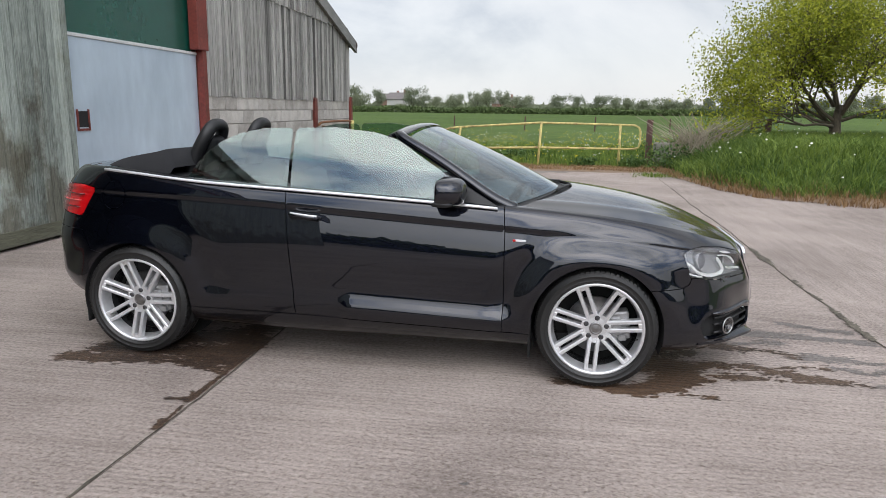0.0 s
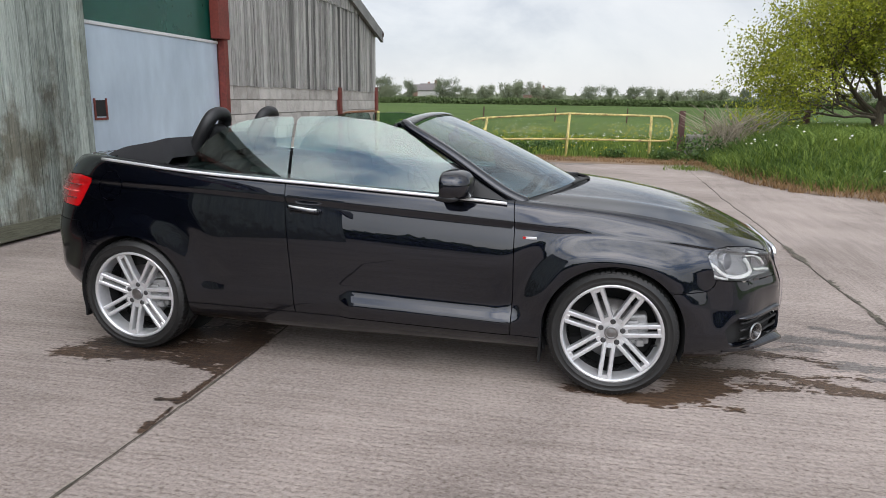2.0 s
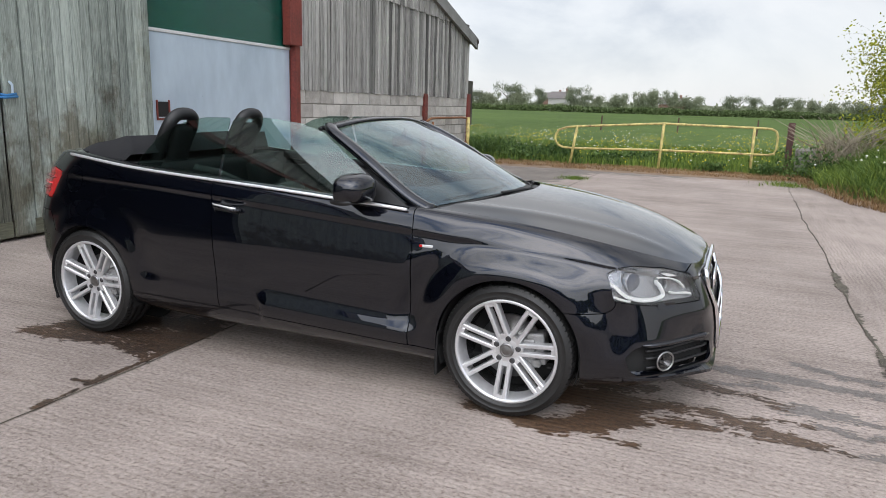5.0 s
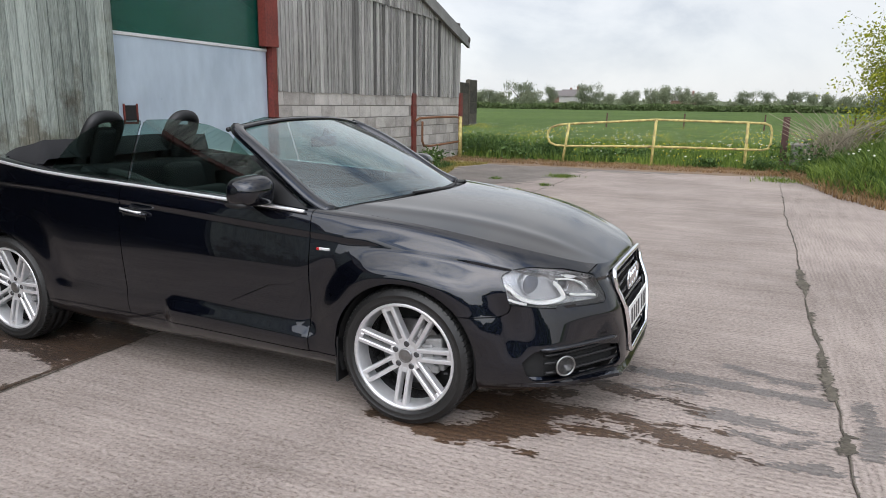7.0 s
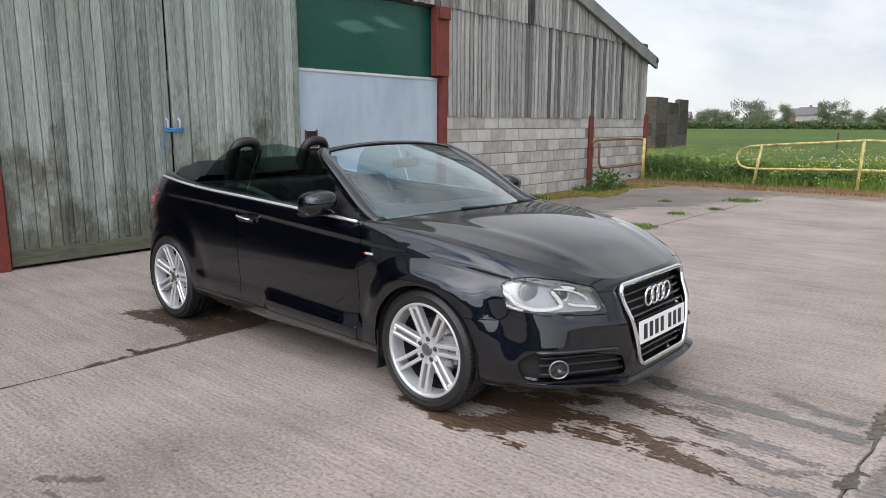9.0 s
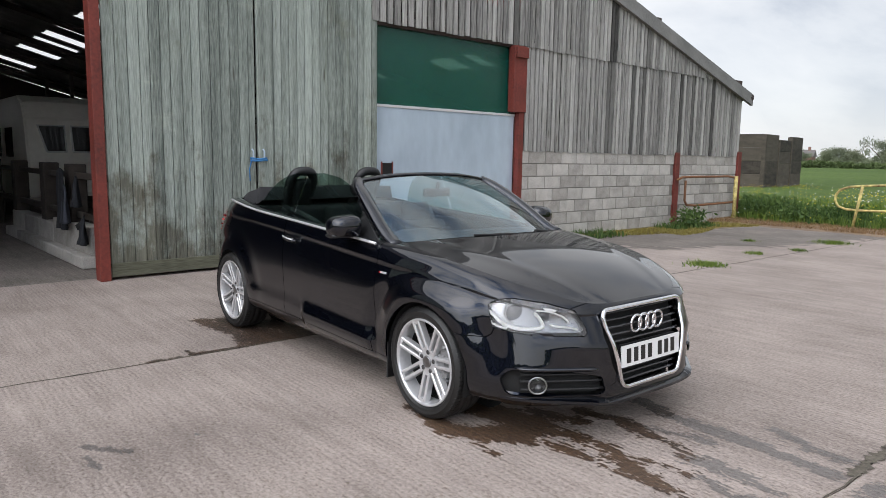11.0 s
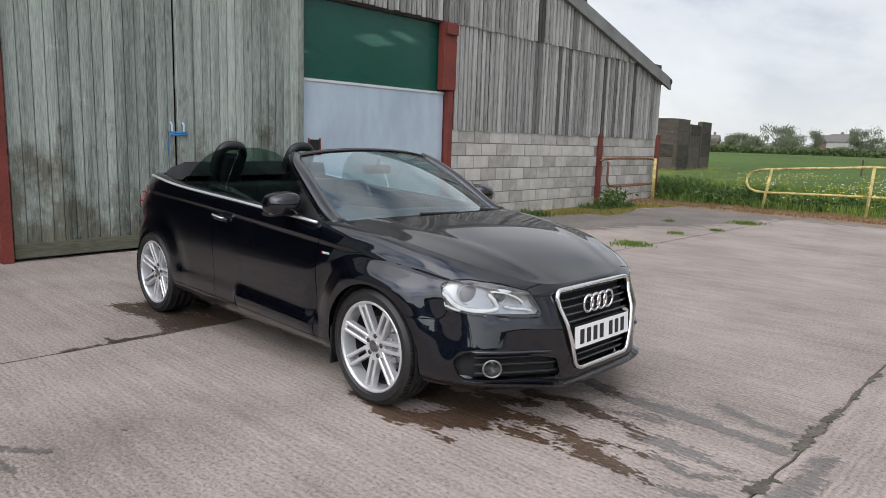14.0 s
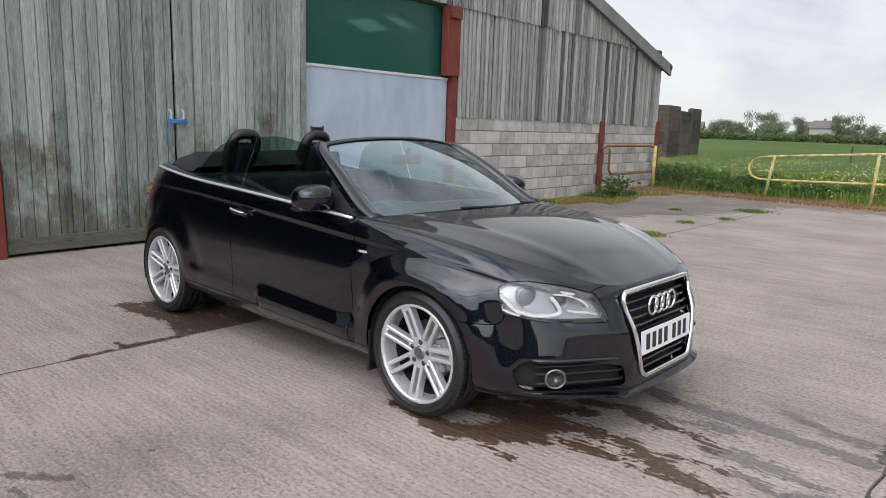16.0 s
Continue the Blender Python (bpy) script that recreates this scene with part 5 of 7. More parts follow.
# rusty hurdle gate against the block wall
def hurdle():
    g = thing("hurdle_gate", "rusty tubular hurdle with a yellow post against the block wall", "gate", pose(-5.46, 0, 0, 0, 0, 1.85))
    loop = [(0.13, 10.75, 1.02), (0.13, 10.95, 1.07), (0.13, 11.4, 1.08), (0.13, 13.1, 1.08), (0.13, 13.42, 1.05), (0.13, 13.5, 0.95), (0.13, 13.5, 0.5), (0.13, 13.4, 0.44), (0.13, 11.6, 0.42), (0.13, 11.2, 0.44), (0.13, 11.1, 0.55), (0.13, 11.1, 1.0)]
    part("rail", tube(loop, 0.027, 8), rust, g, "rust-streaked yellow tube", smooth=True)
    part("post", tube([(0.16, 13.45, 0), (0.16, 13.45, 1.08)], 0.05, 8), yellow_paint, g, "yellow post", smooth=True)


hurdle()
wd = np.c_[rng.normal(-5.2, 0.14, 420), rng.normal(10.6, 0.24, 420), rng.uniform(0.03, 0.38, 420)]
stuff("nettles", leaf_cards(rng, wd, 0.05, 0.05), weed_leaf, "green nettles at the foot of the block wall", "weeds")


# ---- the car: axle at x = 0, nose towards +x, driver's side towards -y ----
XM, NU = -1.0, 150


NOSE_LOW = ((0.0, 0.0), (0.26, 0.0), (0.37, -0.016), (0.46, -0.062), (0.56, -0.125), (0.674, -0.198), (0.771, -0.31))
NOSE_MID = ((0.0, 0.0), (0.25, 0.002), (0.36, -0.012), (0.442, -0.036), (0.55, -0.115), (0.68, -0.228), (0.783, -0.37))
NOSE_TOP = ((0.0, 0.0), (0.2, 0.002), (0.36, -0.012), (0.49, -0.05), (0.60, -0.135), (0.692, -0.242), (0.768, -0.362))


def half_loop(w, xf, xr, nose, pr):
    """Plan outline from the tail's middle round one side to the nose's middle, evenly spaced along each half."""
    out = []
    s = np.clip(np.sin(np.linspace(0, math.pi / 2, 4000)) ** 0.5, 0, 1)
    rear = np.c_[XM + (xr - XM) * s, w * np.sqrt(np.clip(1 - s**pr, 0, 1))]
    scale = w / 0.872
    tip = [(xf + dx, y * scale) for y, dx in nose]
    side = [(XM, w), (-0.6, w), (-0.25, w * 0.996), (0.08, w * 0.976)]
    key = np.array(side + tip[::-1] + [(x, -y) for x, y in tip[1:]])
    arc = np.r_[0, np.cumsum(np.hypot(*np.diff(key, axis=0).T))]
    ahead = cubic(arc, key, np.linspace(0, arc[len(side) + len(tip) - 1], 4000))
    ahead[-1, 1] = 0.0
    for line in (rear, ahead):
        arc = np.r_[0, np.cumsum(np.hypot(*np.diff(line, axis=0).T))]
        q = np.linspace(0, arc[-1], NU)
        out.append(np.c_[np.interp(q, arc, line[:, 0]), np.interp(q, arc, line[:, 1])])
    return np.r_[out[0][::-1], out[1][1:]]


LINES = dict(
    A=(0.78, 0.80, -3.20, NOSE_LOW, 6, ((-3.3, 0.30), (-2.6, 0.22), (-1.0, 0.19), (0.0, 0.185), (0.8, 0.195))),
    B=(0.848, 0.868, -3.31, NOSE_LOW, 10, ((-3.3, 0.36), (-2.6, 0.275), (-1.2, 0.25), (-0.3, 0.235), (0.85, 0.235))),
    C2=(0.872, 0.874, -3.36, NOSE_LOW, 11, ((-3.3, 0.45), (-2.6, 0.385), (-1.5, 0.36), (-0.4, 0.33), (0.85, 0.325))),
    C=(0.864, 0.872, -3.365, NOSE_LOW, 11, ((-3.3, 0.53), (-2.6, 0.46), (-1.5, 0.435), (-0.45, 0.40), (0.85, 0.41))),
    D=(0.870, 0.860, -3.365, NOSE_MID, 11, ((-3.3, 0.66), (-2.0, 0.63), (-1.0, 0.61), (0.0, 0.575), (0.85, 0.508))),
    D2=(0.874, 0.820, -3.34, NOSE_MID, 10, ((-3.3, 0.80), (-2.3, 0.79), (-0.5, 0.71), (0.2, 0.68), (0.85, 0.605))),
    E=(0.869, 0.800, -3.32, NOSE_TOP, 9, ((-3.3, 0.935), (-2.33, 0.925), (-1.4, 0.878), (-0.48, 0.82), (0.2, 0.768), (0.45, 0.735), (0.8, 0.662))),
    E0=(0.864, 0.798, -3.318, NOSE_TOP, 9, ((-3.3, 0.931), (-2.33, 0.921), (-1.4, 0.874), (-0.48, 0.816), (0.2, 0.764), (0.45, 0.731), (0.8, 0.658))),
    F=(0.815, 0.788, -3.26, NOSE_TOP, 8, ((-3.3, 1.03), (-2.78, 1.05), (-2.32, 1.015), (-1.667, 0.977), (-0.87, 0.935), (-0.5, 0.912), (0.0, 0.862), (0.4, 0.790), (0.77, 0.690))),
    G=(0.735, 0.774, -3.19, NOSE_TOP, 9, ((-3.2, 1.045), (-2.78, 1.064), (-2.32, 1.028), (-1.667, 0.99), (-0.87, 0.948), (-0.5, 0.93), (0.0, 0.888), (0.4, 0.818), (0.77, 0.706))),
)


def line3(key):
    w, xf, xr, pf, pr, zs = LINES[key]
    xy = half_loop(w, xf, xr, pf, pr)
    return np.c_[xy, cubic([a for a, _ in zs], [(b,) for _, b in zs], np.clip(xy[:, 0], zs[0][0], zs[-1][0]))[:, 0]]


L3 = {k: line3(k) for k in LINES}
rows = []
for keys, n in ((("A", "B", "C2"), 6), (("C2", "C"), 3), (("C", "D"), 5), (("D", "D2", "E0"), 9), (("E0", "E"), 1), (("E", "F", "G"), 10)):
    stack = np.stack([L3[k] for k in keys])
    t = np.arange(len(keys), dtype=float)
    q = np.linspace(0, len(keys) - 1, n + 1)
    vals = cubic(t, stack, q) if len(keys) > 2 else stack[0] + (stack[1] - stack[0]) * q[:, None, None]
    rows.append(vals if keys[-1] == "G" else vals[:-1])
BODY = np.concatenate(rows)
NV, NUU = BODY.shape[:2]
ARCF = np.r_[0, np.cumsum(np.hypot(*np.diff(L3["D2"][::-1, :2], axis=0).T))][::-1]
ARCR = np.r_[0, np.cumsum(np.hypot(*np.diff(L3["D2"][:, :2], axis=0).T))]
WHEELS = ((0.008, 0.315), (-2.575, 0.315))
ARCH = 0.338
# the arches stand out a little from the side
for cx, cz in WHEELS:
    d = np.hypot(BODY[..., 0] - cx, BODY[..., 2] - cz)
    k = np.clip(1 - (d - ARCH - 0.012) / 0.13, 0, 1)
    flare = (0.027 if cx > -1 else 0.014) * k * k * (3 - 2 * k) - (0.014 if cx > -1 else 0.005) * np.exp(-((d - ARCH - 0.165) / 0.06) ** 2)
    BODY[..., 1] += np.where(BODY[..., 2] > 0.17, flare, 0) * (BODY[..., 1] > 0.5) * np.clip((BODY[..., 2] - 0.3) / 0.15, 0.25, 1)
# the front wing rolls over from the bonnet's edge to the arch
ahead = np.clip((BODY[..., 0] + 0.47) / 0.3, 0, 1) * np.clip((0.6 - BODY[..., 0]) / 0.28, 0, 1) * (BODY[..., 1] > 0.4)
ahead = ahead * ahead * (3 - 2 * ahead)
lean = np.interp(np.arange(NV), (9, 14, 18.5, 21, 24, 26, 29, 34), (0, -0.003, -0.017, -0.024, -0.031, -0.024, -0.010, 0))
flank = np.clip((0.15 - BODY[..., 0]) / 0.4, 0, 1) * np.clip((BODY[..., 0] + 3.25) / 0.35, 0, 1) * (BODY[..., 1] > 0.4)
BODY[..., 1] += lean[:, None] * flank * (1 - ahead)
roll = np.interp(np.arange(NV), (14, 16, 18, 20, 22, 24, 26, 29, 32, 34), (0, 0.004, 0.007, -0.005, -0.02, -0.028, -0.027, -0.02, -0.008, 0))
BODY[..., 1] += roll[:, None] * ahead
# a moulding low on the door, whose upper face looks to the sky
span = np.clip((BODY[..., 0] + 1.36) / 0.05, 0, 1) * np.clip((-0.44 - BODY[..., 0]) / 0.06, 0, 1) * (BODY[..., 1] > 0.5)
for row, amount in ((3, 0.003), (4, 0.010), (5, 0.018), (6, 0.021), (7, 0.014), (8, 0.007)):
    BODY[row, :, 1] += amount * span[row]
VB = BODY.reshape(-1, 3)
SF, SR = np.tile(ARCF, NV), np.tile(ARCR, NV)
FB = []
for i in range(NV - 1):
    for j in range(NUU - 1):
        a, b, c, d = i * NUU + j, i * NUU + j + 1, (i + 1) * NUU + j + 1, (i + 1) * NUU + j
        FB += [(a, c, b), (a, d, c)]
FB = np.array(FB)


def arc_rear(x=None, y=None):
    l = L3["D2"][:NU]
    if x is not None:
        return float(np.interp(x, l[:, 0], ARCR[:NU]))
    return float(np.interp(y, l[:, 1], ARCR[:NU]))


def inside(poly, r=0.0):
    """A function of two coordinates: signed distance to a polygon with corners rounded by r (negative inside)."""
    P = np.array(poly, float)
    if r:
        c = P.mean(0)
        nx = []
        for i in range(len(P)):
            p0, p1, p2 = P[i - 1], P[i], P[(i + 1) % len(P)]
            e0, e1 = (p0 - p1) / np.linalg.norm(p0 - p1), (p2 - p1) / np.linalg.norm(p2 - p1)
            b = e0 + e1
            s = max(0.35, abs(e0[0] * e1[1] - e0[1] * e1[0]))
            nx.append(p1 + b * (r / s if np.cross(np.r_[e1, 0], np.r_[e0, 0])[2] * np.sign(area(P)) > 0 else -r / s))
        P = np.array(nx)

    def f(a, b):
        Q = np.c_[a, b]
        dist, odd = np.full(len(Q), 1e9), np.zeros(len(Q), bool)
        for i in range(len(P)):
            p, q = P[i - 1], P[i]
            e = q - p
            w = Q - p
            t = np.clip((w @ e) / (e @ e + 1e-12), 0, 1)
            dist = np.minimum(dist, np.hypot(*(w - t[:, None] * e).T))
            odd ^= ((p[1] > Q[:, 1]) != (q[1] > Q[:, 1])) & (Q[:, 0] < (q[0] - p[0]) * (Q[:, 1] - p[1]) / (q[1] - p[1] + 1e-12) + p[0])
        return np.where(odd, -dist, dist) - r

    return f


def area(P):
    return 0.5 * sum(P[i - 1][0] * P[i][1] - P[i][0] * P[i - 1][1] for i in range(len(P)))


GAP = 0.0022


def parted(mesh, f):
    """Inside and outside of f, with a panel gap between."""
    V, F, A = mesh
    d = f(V, A)
    return cut(V, F, A, d + GAP), cut(V, F, A, GAP - d)


def flipped(mesh):
    V, F = mesh[0], mesh[1]
    return V * (1, -1, 1), F[:, ::-1]


def panel_bm(meshes, depth=0.012, inward=None):
    """Weld the pieces, face them outwards and turn their free edges in, so that the panel has body."""
    bm = bmesh.new()
    for V, F in ((m[0], m[1]) for m in meshes):
        vs = [bm.verts.new(v) for v in V.tolist()]
        for f in F.tolist():
            try:
                bm.faces.new([vs[i] for i in f])
            except ValueError:
                pass
    bmesh.ops.remove_doubles(bm, verts=bm.verts[:], dist=0.0004)
    bmesh.ops.dissolve_degenerate(bm, dist=0.0002, edges=bm.edges[:])
    bmesh.ops.delete(bm, geom=[v for v in bm.verts if not v.link_faces], context="VERTS")
    bm.normal_update()
    mid = Vector((-1.2, 0, 0.45))
    if sum(f.normal.dot(f.calc_center_median() - mid) * f.calc_area() for f in bm.faces) < 0:
        bmesh.ops.reverse_faces(bm, faces=bm.faces[:])
        bm.normal_update()
    if depth:
        rim = [e for e in bm.edges if len(e.link_faces) == 1]
        new_faces = []
        for e in rim:
            l = e.link_loops[0]
            a, b = l.vert, l.link_loop_next.vert
            pa, pb = a.co.copy(), b.co.copy()
            na, nb = (-Vector(inward),) * 2 if inward else (a.normal, b.normal)
            qa, qb = pa - na * depth, pb - nb * depth
            new_faces.append((pb, pa, qa, qb))
        for q in new_faces:
            bm.faces.new([bm.verts.new(p) for p in q])
    return bm


car = thing("car", "glossy black two-door convertible car, roof folded, windows raised", "car")


def panel(name, meshes, material=paint, parent=None, label="", depth=0.012, inward=None):
    return part(name, panel_bm(meshes, depth, inward), material, parent or car, label, smooth=True)


def both(name, mesh, material=paint, label="", depth=0.012, parents=(None, None)):
    a = panel(name, [mesh], material, parents[0], label, depth)
    b = panel(name, [flipped(mesh)], material, parents[1], label, depth)
    return a, b


def wheel_hole(V, A):
    d = 1e9
    for cx, cz in WHEELS:
        dx, dz = np.abs(V[:, 0] - cx), V[:, 2] - cz
        d = np.minimum(d, np.where(dz > 0, np.hypot(dx, dz), dx) - ARCH)
    return np.where(V[:, 1] > 0.5, d, 0.5)


shell = (VB, FB, np.c_[SF, SR])
shell = cut(*shell[:2], shell[2], -wheel_hole(shell[0], shell[2]))

# openings in the nose
GRILLE = ((-0.352, 0.682), (0.352, 0.682), (0.326, 0.56), (0.288, 0.42), (0.25, 0.285), (-0.25, 0.285), (-0.288, 0.42), (-0.326, 0.56))
grille_f = inside(GRILLE, 0.035)
shell = cut(*shell, -np.where(shell[0][:, 0] > 0.5, grille_f(shell[0][:, 1], shell[0][:, 2]), 1.0))
FOG = ((0.36, 0.272), (0.385, 0.362), (0.6, 0.385), (0.755, 0.4), (0.785, 0.34), (0.765, 0.268))
fog_f = inside(FOG, 0.02)
fog_recess, shell = parted(shell, lambda V, A: np.where(V[:, 0] > 0.4, fog_f(V[:, 1], V[:, 2]), 1.0))

# lamps
LAMP = ((0.358, 0.566), (0.34, 0.60), (0.262, 0.690), (0.05, 0.714), (-0.168, 0.732), (-0.27, 0.73), (-0.352, 0.708), (-0.318, 0.594), (0.0, 0.578))
lamp_f = inside(LAMP, 0.012)
head_lens, shell = parted(shell, lambda V, A: np.where(V[:, 0] > 0.2, lamp_f(V[:, 0] - V[:, 1], V[:, 2]), 1.0))
TAIL = ((arc_rear(y=0.42), 0.815), (arc_rear(y=0.44), 0.945), (arc_rear(x=-3.0), 0.957), (arc_rear(x=-2.87), 0.95), (arc_rear(x=-2.925), 0.785))
tail_f = inside(TAIL, 0.01)
tail_lens, shell = parted(shell, lambda V, A: np.where(V[:, 0] < -2.6, tail_f(A[:, 1], V[:, 2]), 1.0))

# panels of the side
nose_f = inside(((0.1, -0.2), (0.1, 0.532), (0.42, 0.540), (0.455, 0.552), (0.470, 0.58), (0.472, 0.66), (0.70, 0.668), (0.765, 0.75), (0.8, 1.3), (1.5, 1.3), (1.5, -0.2)))
bumper, shell = parted(shell, lambda V, A: nose_f(V[:, 0], V[:, 2]))
tail_b = inside(((-2.3, -0.2), (-2.3, 0.5), (-2.86, 0.60), (-2.93, 0.71), (-4, 0.72), (-4, -0.2)))
rear_bumper, shell = parted(shell, lambda V, A: tail_b(V[:, 0], V[:, 2]))
sill_f = inside(((-2.5, -0.2), (-2.5, 0.305), (-1.6, 0.298), (-0.5, 0.272), (0.3, 0.26), (0.3, -0.2)))
sill, shell = parted(shell, lambda V, A: sill_f(V[:, 0], V[:, 2]))
door_f = inside(((-1.668, 1.6), (-1.668, 0.96), (-1.655, 0.78), (-1.63, 0.5), (-1.615, 0.32), (-1.59, 0.2), (-0.48, 0.2), (-0.472, 0.5), (-0.476, 0.8), (-0.484, 0.9), (-0.5, 1.6)))
door, shell = parted(shell, lambda V, A: door_f(V[:, 0], V[:, 2]))
wing, quarter = (cut(*shell, -1.0 - shell[0][:, 0]), cut(*shell, shell[0][:, 0] + 1.0))
flap, quarter = parted(quarter, lambda V, A: np.hypot(V[:, 0] + 2.705, V[:, 2] - 0.915) - 0.078)

both("front_wing", wing)
doors = both("door", door, label="long black door with its window raised")
both("rear_quarter", quarter)
both("sill", sill)
panel("fuel_flap", [flipped(flap)], depth=0.006)
panel("rear_quarter_disc", [flap], depth=0.006)
front = panel("front_bumper", [bumper, flipped(bumper)], label="deep black bumper with a tall grille opening")
panel("rear_bumper", [rear_bumper, flipped(rear_bumper)])


# ---- bonnet, boot and cowl ----
def coons(side, front, nu=46, nw=41, rear_bulge=0.04, lift=0.0, bow=0.0):
    """A patch between an edge line along the car, its mirror image and a closing line round the end."""
    def even(P, n):
        arc = np.r_[0, np.cumsum(np.linalg.norm(np.diff(P, axis=0), axis=1))]
        q = np.linspace(0, arc[-1], n)
        return np.c_[[np.interp(q, arc, P[:, k]) for k in range(3)]].T
    left = even(side, nu)
    f_half = even(front, (nw + 1) // 2)
    fr = np.r_[f_half, (f_half * (1, -1, 1))[::-1][1:]]
    w = np.linspace(1, -1, nw)
    rear = np.c_[left[0, 0] + bow * (1 - w**2), left[0, 1] * w, left[0, 2] + rear_bulge * (1 - np.abs(w) ** 2.3)]
    right = left * (1, -1, 1)
    s = np.linspace(0, 1, nu)[:, None, None]
    t = np.linspace(0, 1, nw)[None, :, None]
    P = (1 - s) * rear[None] + s * fr[None] + (1 - t) * left[:, None] + t * right[:, None]
    P -= (1 - s) * ((1 - t) * left[0] + t * right[0]) + s * ((1 - t) * left[-1] + t * right[-1])
    ss, ww = s[..., 0], w[None, :]
    P[..., 2] += lift * np.sin(math.pi * ss) * (1 - np.abs(ww) ** 2.2)
    return P


def tri_grid(P, flip=False):
    r, c = P.shape[:2]
    F = []
    for q in grid_faces(r, c, flip):
        F += [(q[0], q[1], q[2]), (q[0], q[2], q[3])]
    return P.reshape(-1, 3), np.array(F)


Gf = L3["G"][NU:] + (0, -GAP, 0)
start = int(np.argmax(Gf[:, 0] > -0.40))
corner = int(np.argmin(Gf[:, 0] * 0 + np.abs(Gf[:, 1] - 0.43)))
bonnet_P = coons(Gf[start:corner + 1], Gf[corner:], 50, 61, 0.038, 0.008, 0.26)
# two soft ridges from the screen to the grille corners
wy = bonnet_P[..., 1]
xx = bonnet_P[..., 0]
ridge_y = 0.34 + (0.62 - 0.34) * np.clip((0.70 - xx) / 1.0, 0, 1) ** 0.8
kk = np.abs(wy) - ridge_y
bonnet_P[..., 2] += 0.005 * np.exp(-(kk / 0.05) ** 2) * np.clip((0.74 - xx) / 0.2, 0, 1)
bonnet = panel("bonnet", [tri_grid(bonnet_P, True)], label="black bonnet with two soft ridges", inward=(0, 0, -1))
Gr = L3["G"][:NU][::-1] + (0, -GAP, 0)
b0 = int(np.argmax(Gr[:, 0] < -2.76))
bc = int(np.argmin(np.abs(Gr[:, 1] - 0.5)))
boot = panel("boot_lid", [tri_grid(coons(Gr[b0:bc + 1], Gr[bc:], 20, 41, 0.035, 0.006, -0.0))], inward=(0, 0, -1))

cow = []
for k in np.linspace(-1, 1, 33):
    y = 0.70 * k
    xb = -0.395 + 0.26 * (1 - k * k)
    xs_ = -0.47 + 0.25 * (1 - k * k)
    zb = 0.925 + 0.042 * (1 - abs(k) ** 2.3)
    cow += [(xb + 0.03, y, zb - 0.025), (xb - 0.005, y, zb - 0.02), ((xb + xs_) / 2, y, zb - 0.018), (xs_ - 0.06, y, zb - 0.01)]
part("cowl", (cow, grid_faces(33, 4)), black_plastic, car, smooth=True)

# ---- windscreen and its frame ----
pill = [(-0.43, 0.722, 0.908), (-0.56, 0.712, 0.965), (-0.75, 0.682, 1.085), (-0.93, 0.642, 1.19), (-1.05, 0.6, 1.25), (-1.09, 0.56, 1.272)]
for s in (1, -1):
    P = cubic(range(6), pill, np.linspace(0, 5, 26)) * (1, s, 1)
    part("windscreen_pillar", tube(P, np.linspace(0.05, 0.04, 26), 10, flat=0.62), paint, car, smooth=True)
hd = np.array([(-1.09 + 0.035 * (1 - (k / 0.58) ** 2), k, 1.268 + 0.046 * (1 - abs(k / 0.58) ** 2.4)) for k in np.linspace(-0.58, 0.58, 25)])
part("windscreen_header", tube(hd + (-0.012, 0, 0), 0.045, 10, flat=0.3), paint, car, smooth=True)
part("header_trim", tube(hd + (-0.058, 0, -0.006), 0.012, 8), black_plastic, car, "black roof seal", smooth=True)


def screen_surface(nu=20, nw=33):
    P = np.zeros((nu, nw, 3))
    for j, k in enumerate(np.linspace(-1, 1, nw)):
        base = np.array((-0.475 + 0.25 * (1 - k * k), 0.70 * k, 0.915 + 0.042 * (1 - abs(k) ** 2.3)))
        top = np.array((-1.045 + 0.035 * (1 - k * k), 0.565 * k, 1.258 + 0.046 * (1 - abs(k) ** 2.4)))
        for i, t in enumerate(np.linspace(0, 1, nu)):
            p = base + (top - base) * t
            p[2] += 0.018 * math.sin(math.pi * t)
            P[i, j] = p
    return P


def pane(V, F, depth):
    """A sheet of glass: two skins with their own normals, and a rim between them."""
    V, tris = np.array(V, float), []
    for f in F:
        tris += [tuple(f[:3])] + ([(f[0], f[2], f[3])] if len(f) == 4 else [])
    T = np.array(tris)
    N = np.zeros_like(V)
    fn = np.cross(V[T[:, 1]] - V[T[:, 0]], V[T[:, 2]] - V[T[:, 0]])
    for k in range(3):
        np.add.at(N, T[:, k], fn)
    N /= np.linalg.norm(N, axis=1)[:, None] + 1e-12
    W = V - N * depth
    n, count = len(V), {}
    for f in F:
        for i in range(len(f)):
            a, b = int(f[i]), int(f[(i + 1) % len(f)])
            key = (min(a, b), max(a, b))
            count[key] = None if key in count else (a, b)
    out_v, out_f = [*V, *W], [tuple(f) for f in F] + [tuple(i + n for i in f[::-1]) for f in F]
    for pair in count.values():
        if pair:
            a, b = pair
            o = len(out_v)
            out_v += [V[b], V[a], W[a], W[b]]
            out_f.append((o, o + 1, o + 2, o + 3))
    return out_v, out_f


scr = screen_surface()
ws = part("windscreen", pane(scr.reshape(-1, 3), grid_faces(20, 33), 0.004), screen_glass, car, "raked clear windscreen", smooth=True)
ws.visible_shadow = False

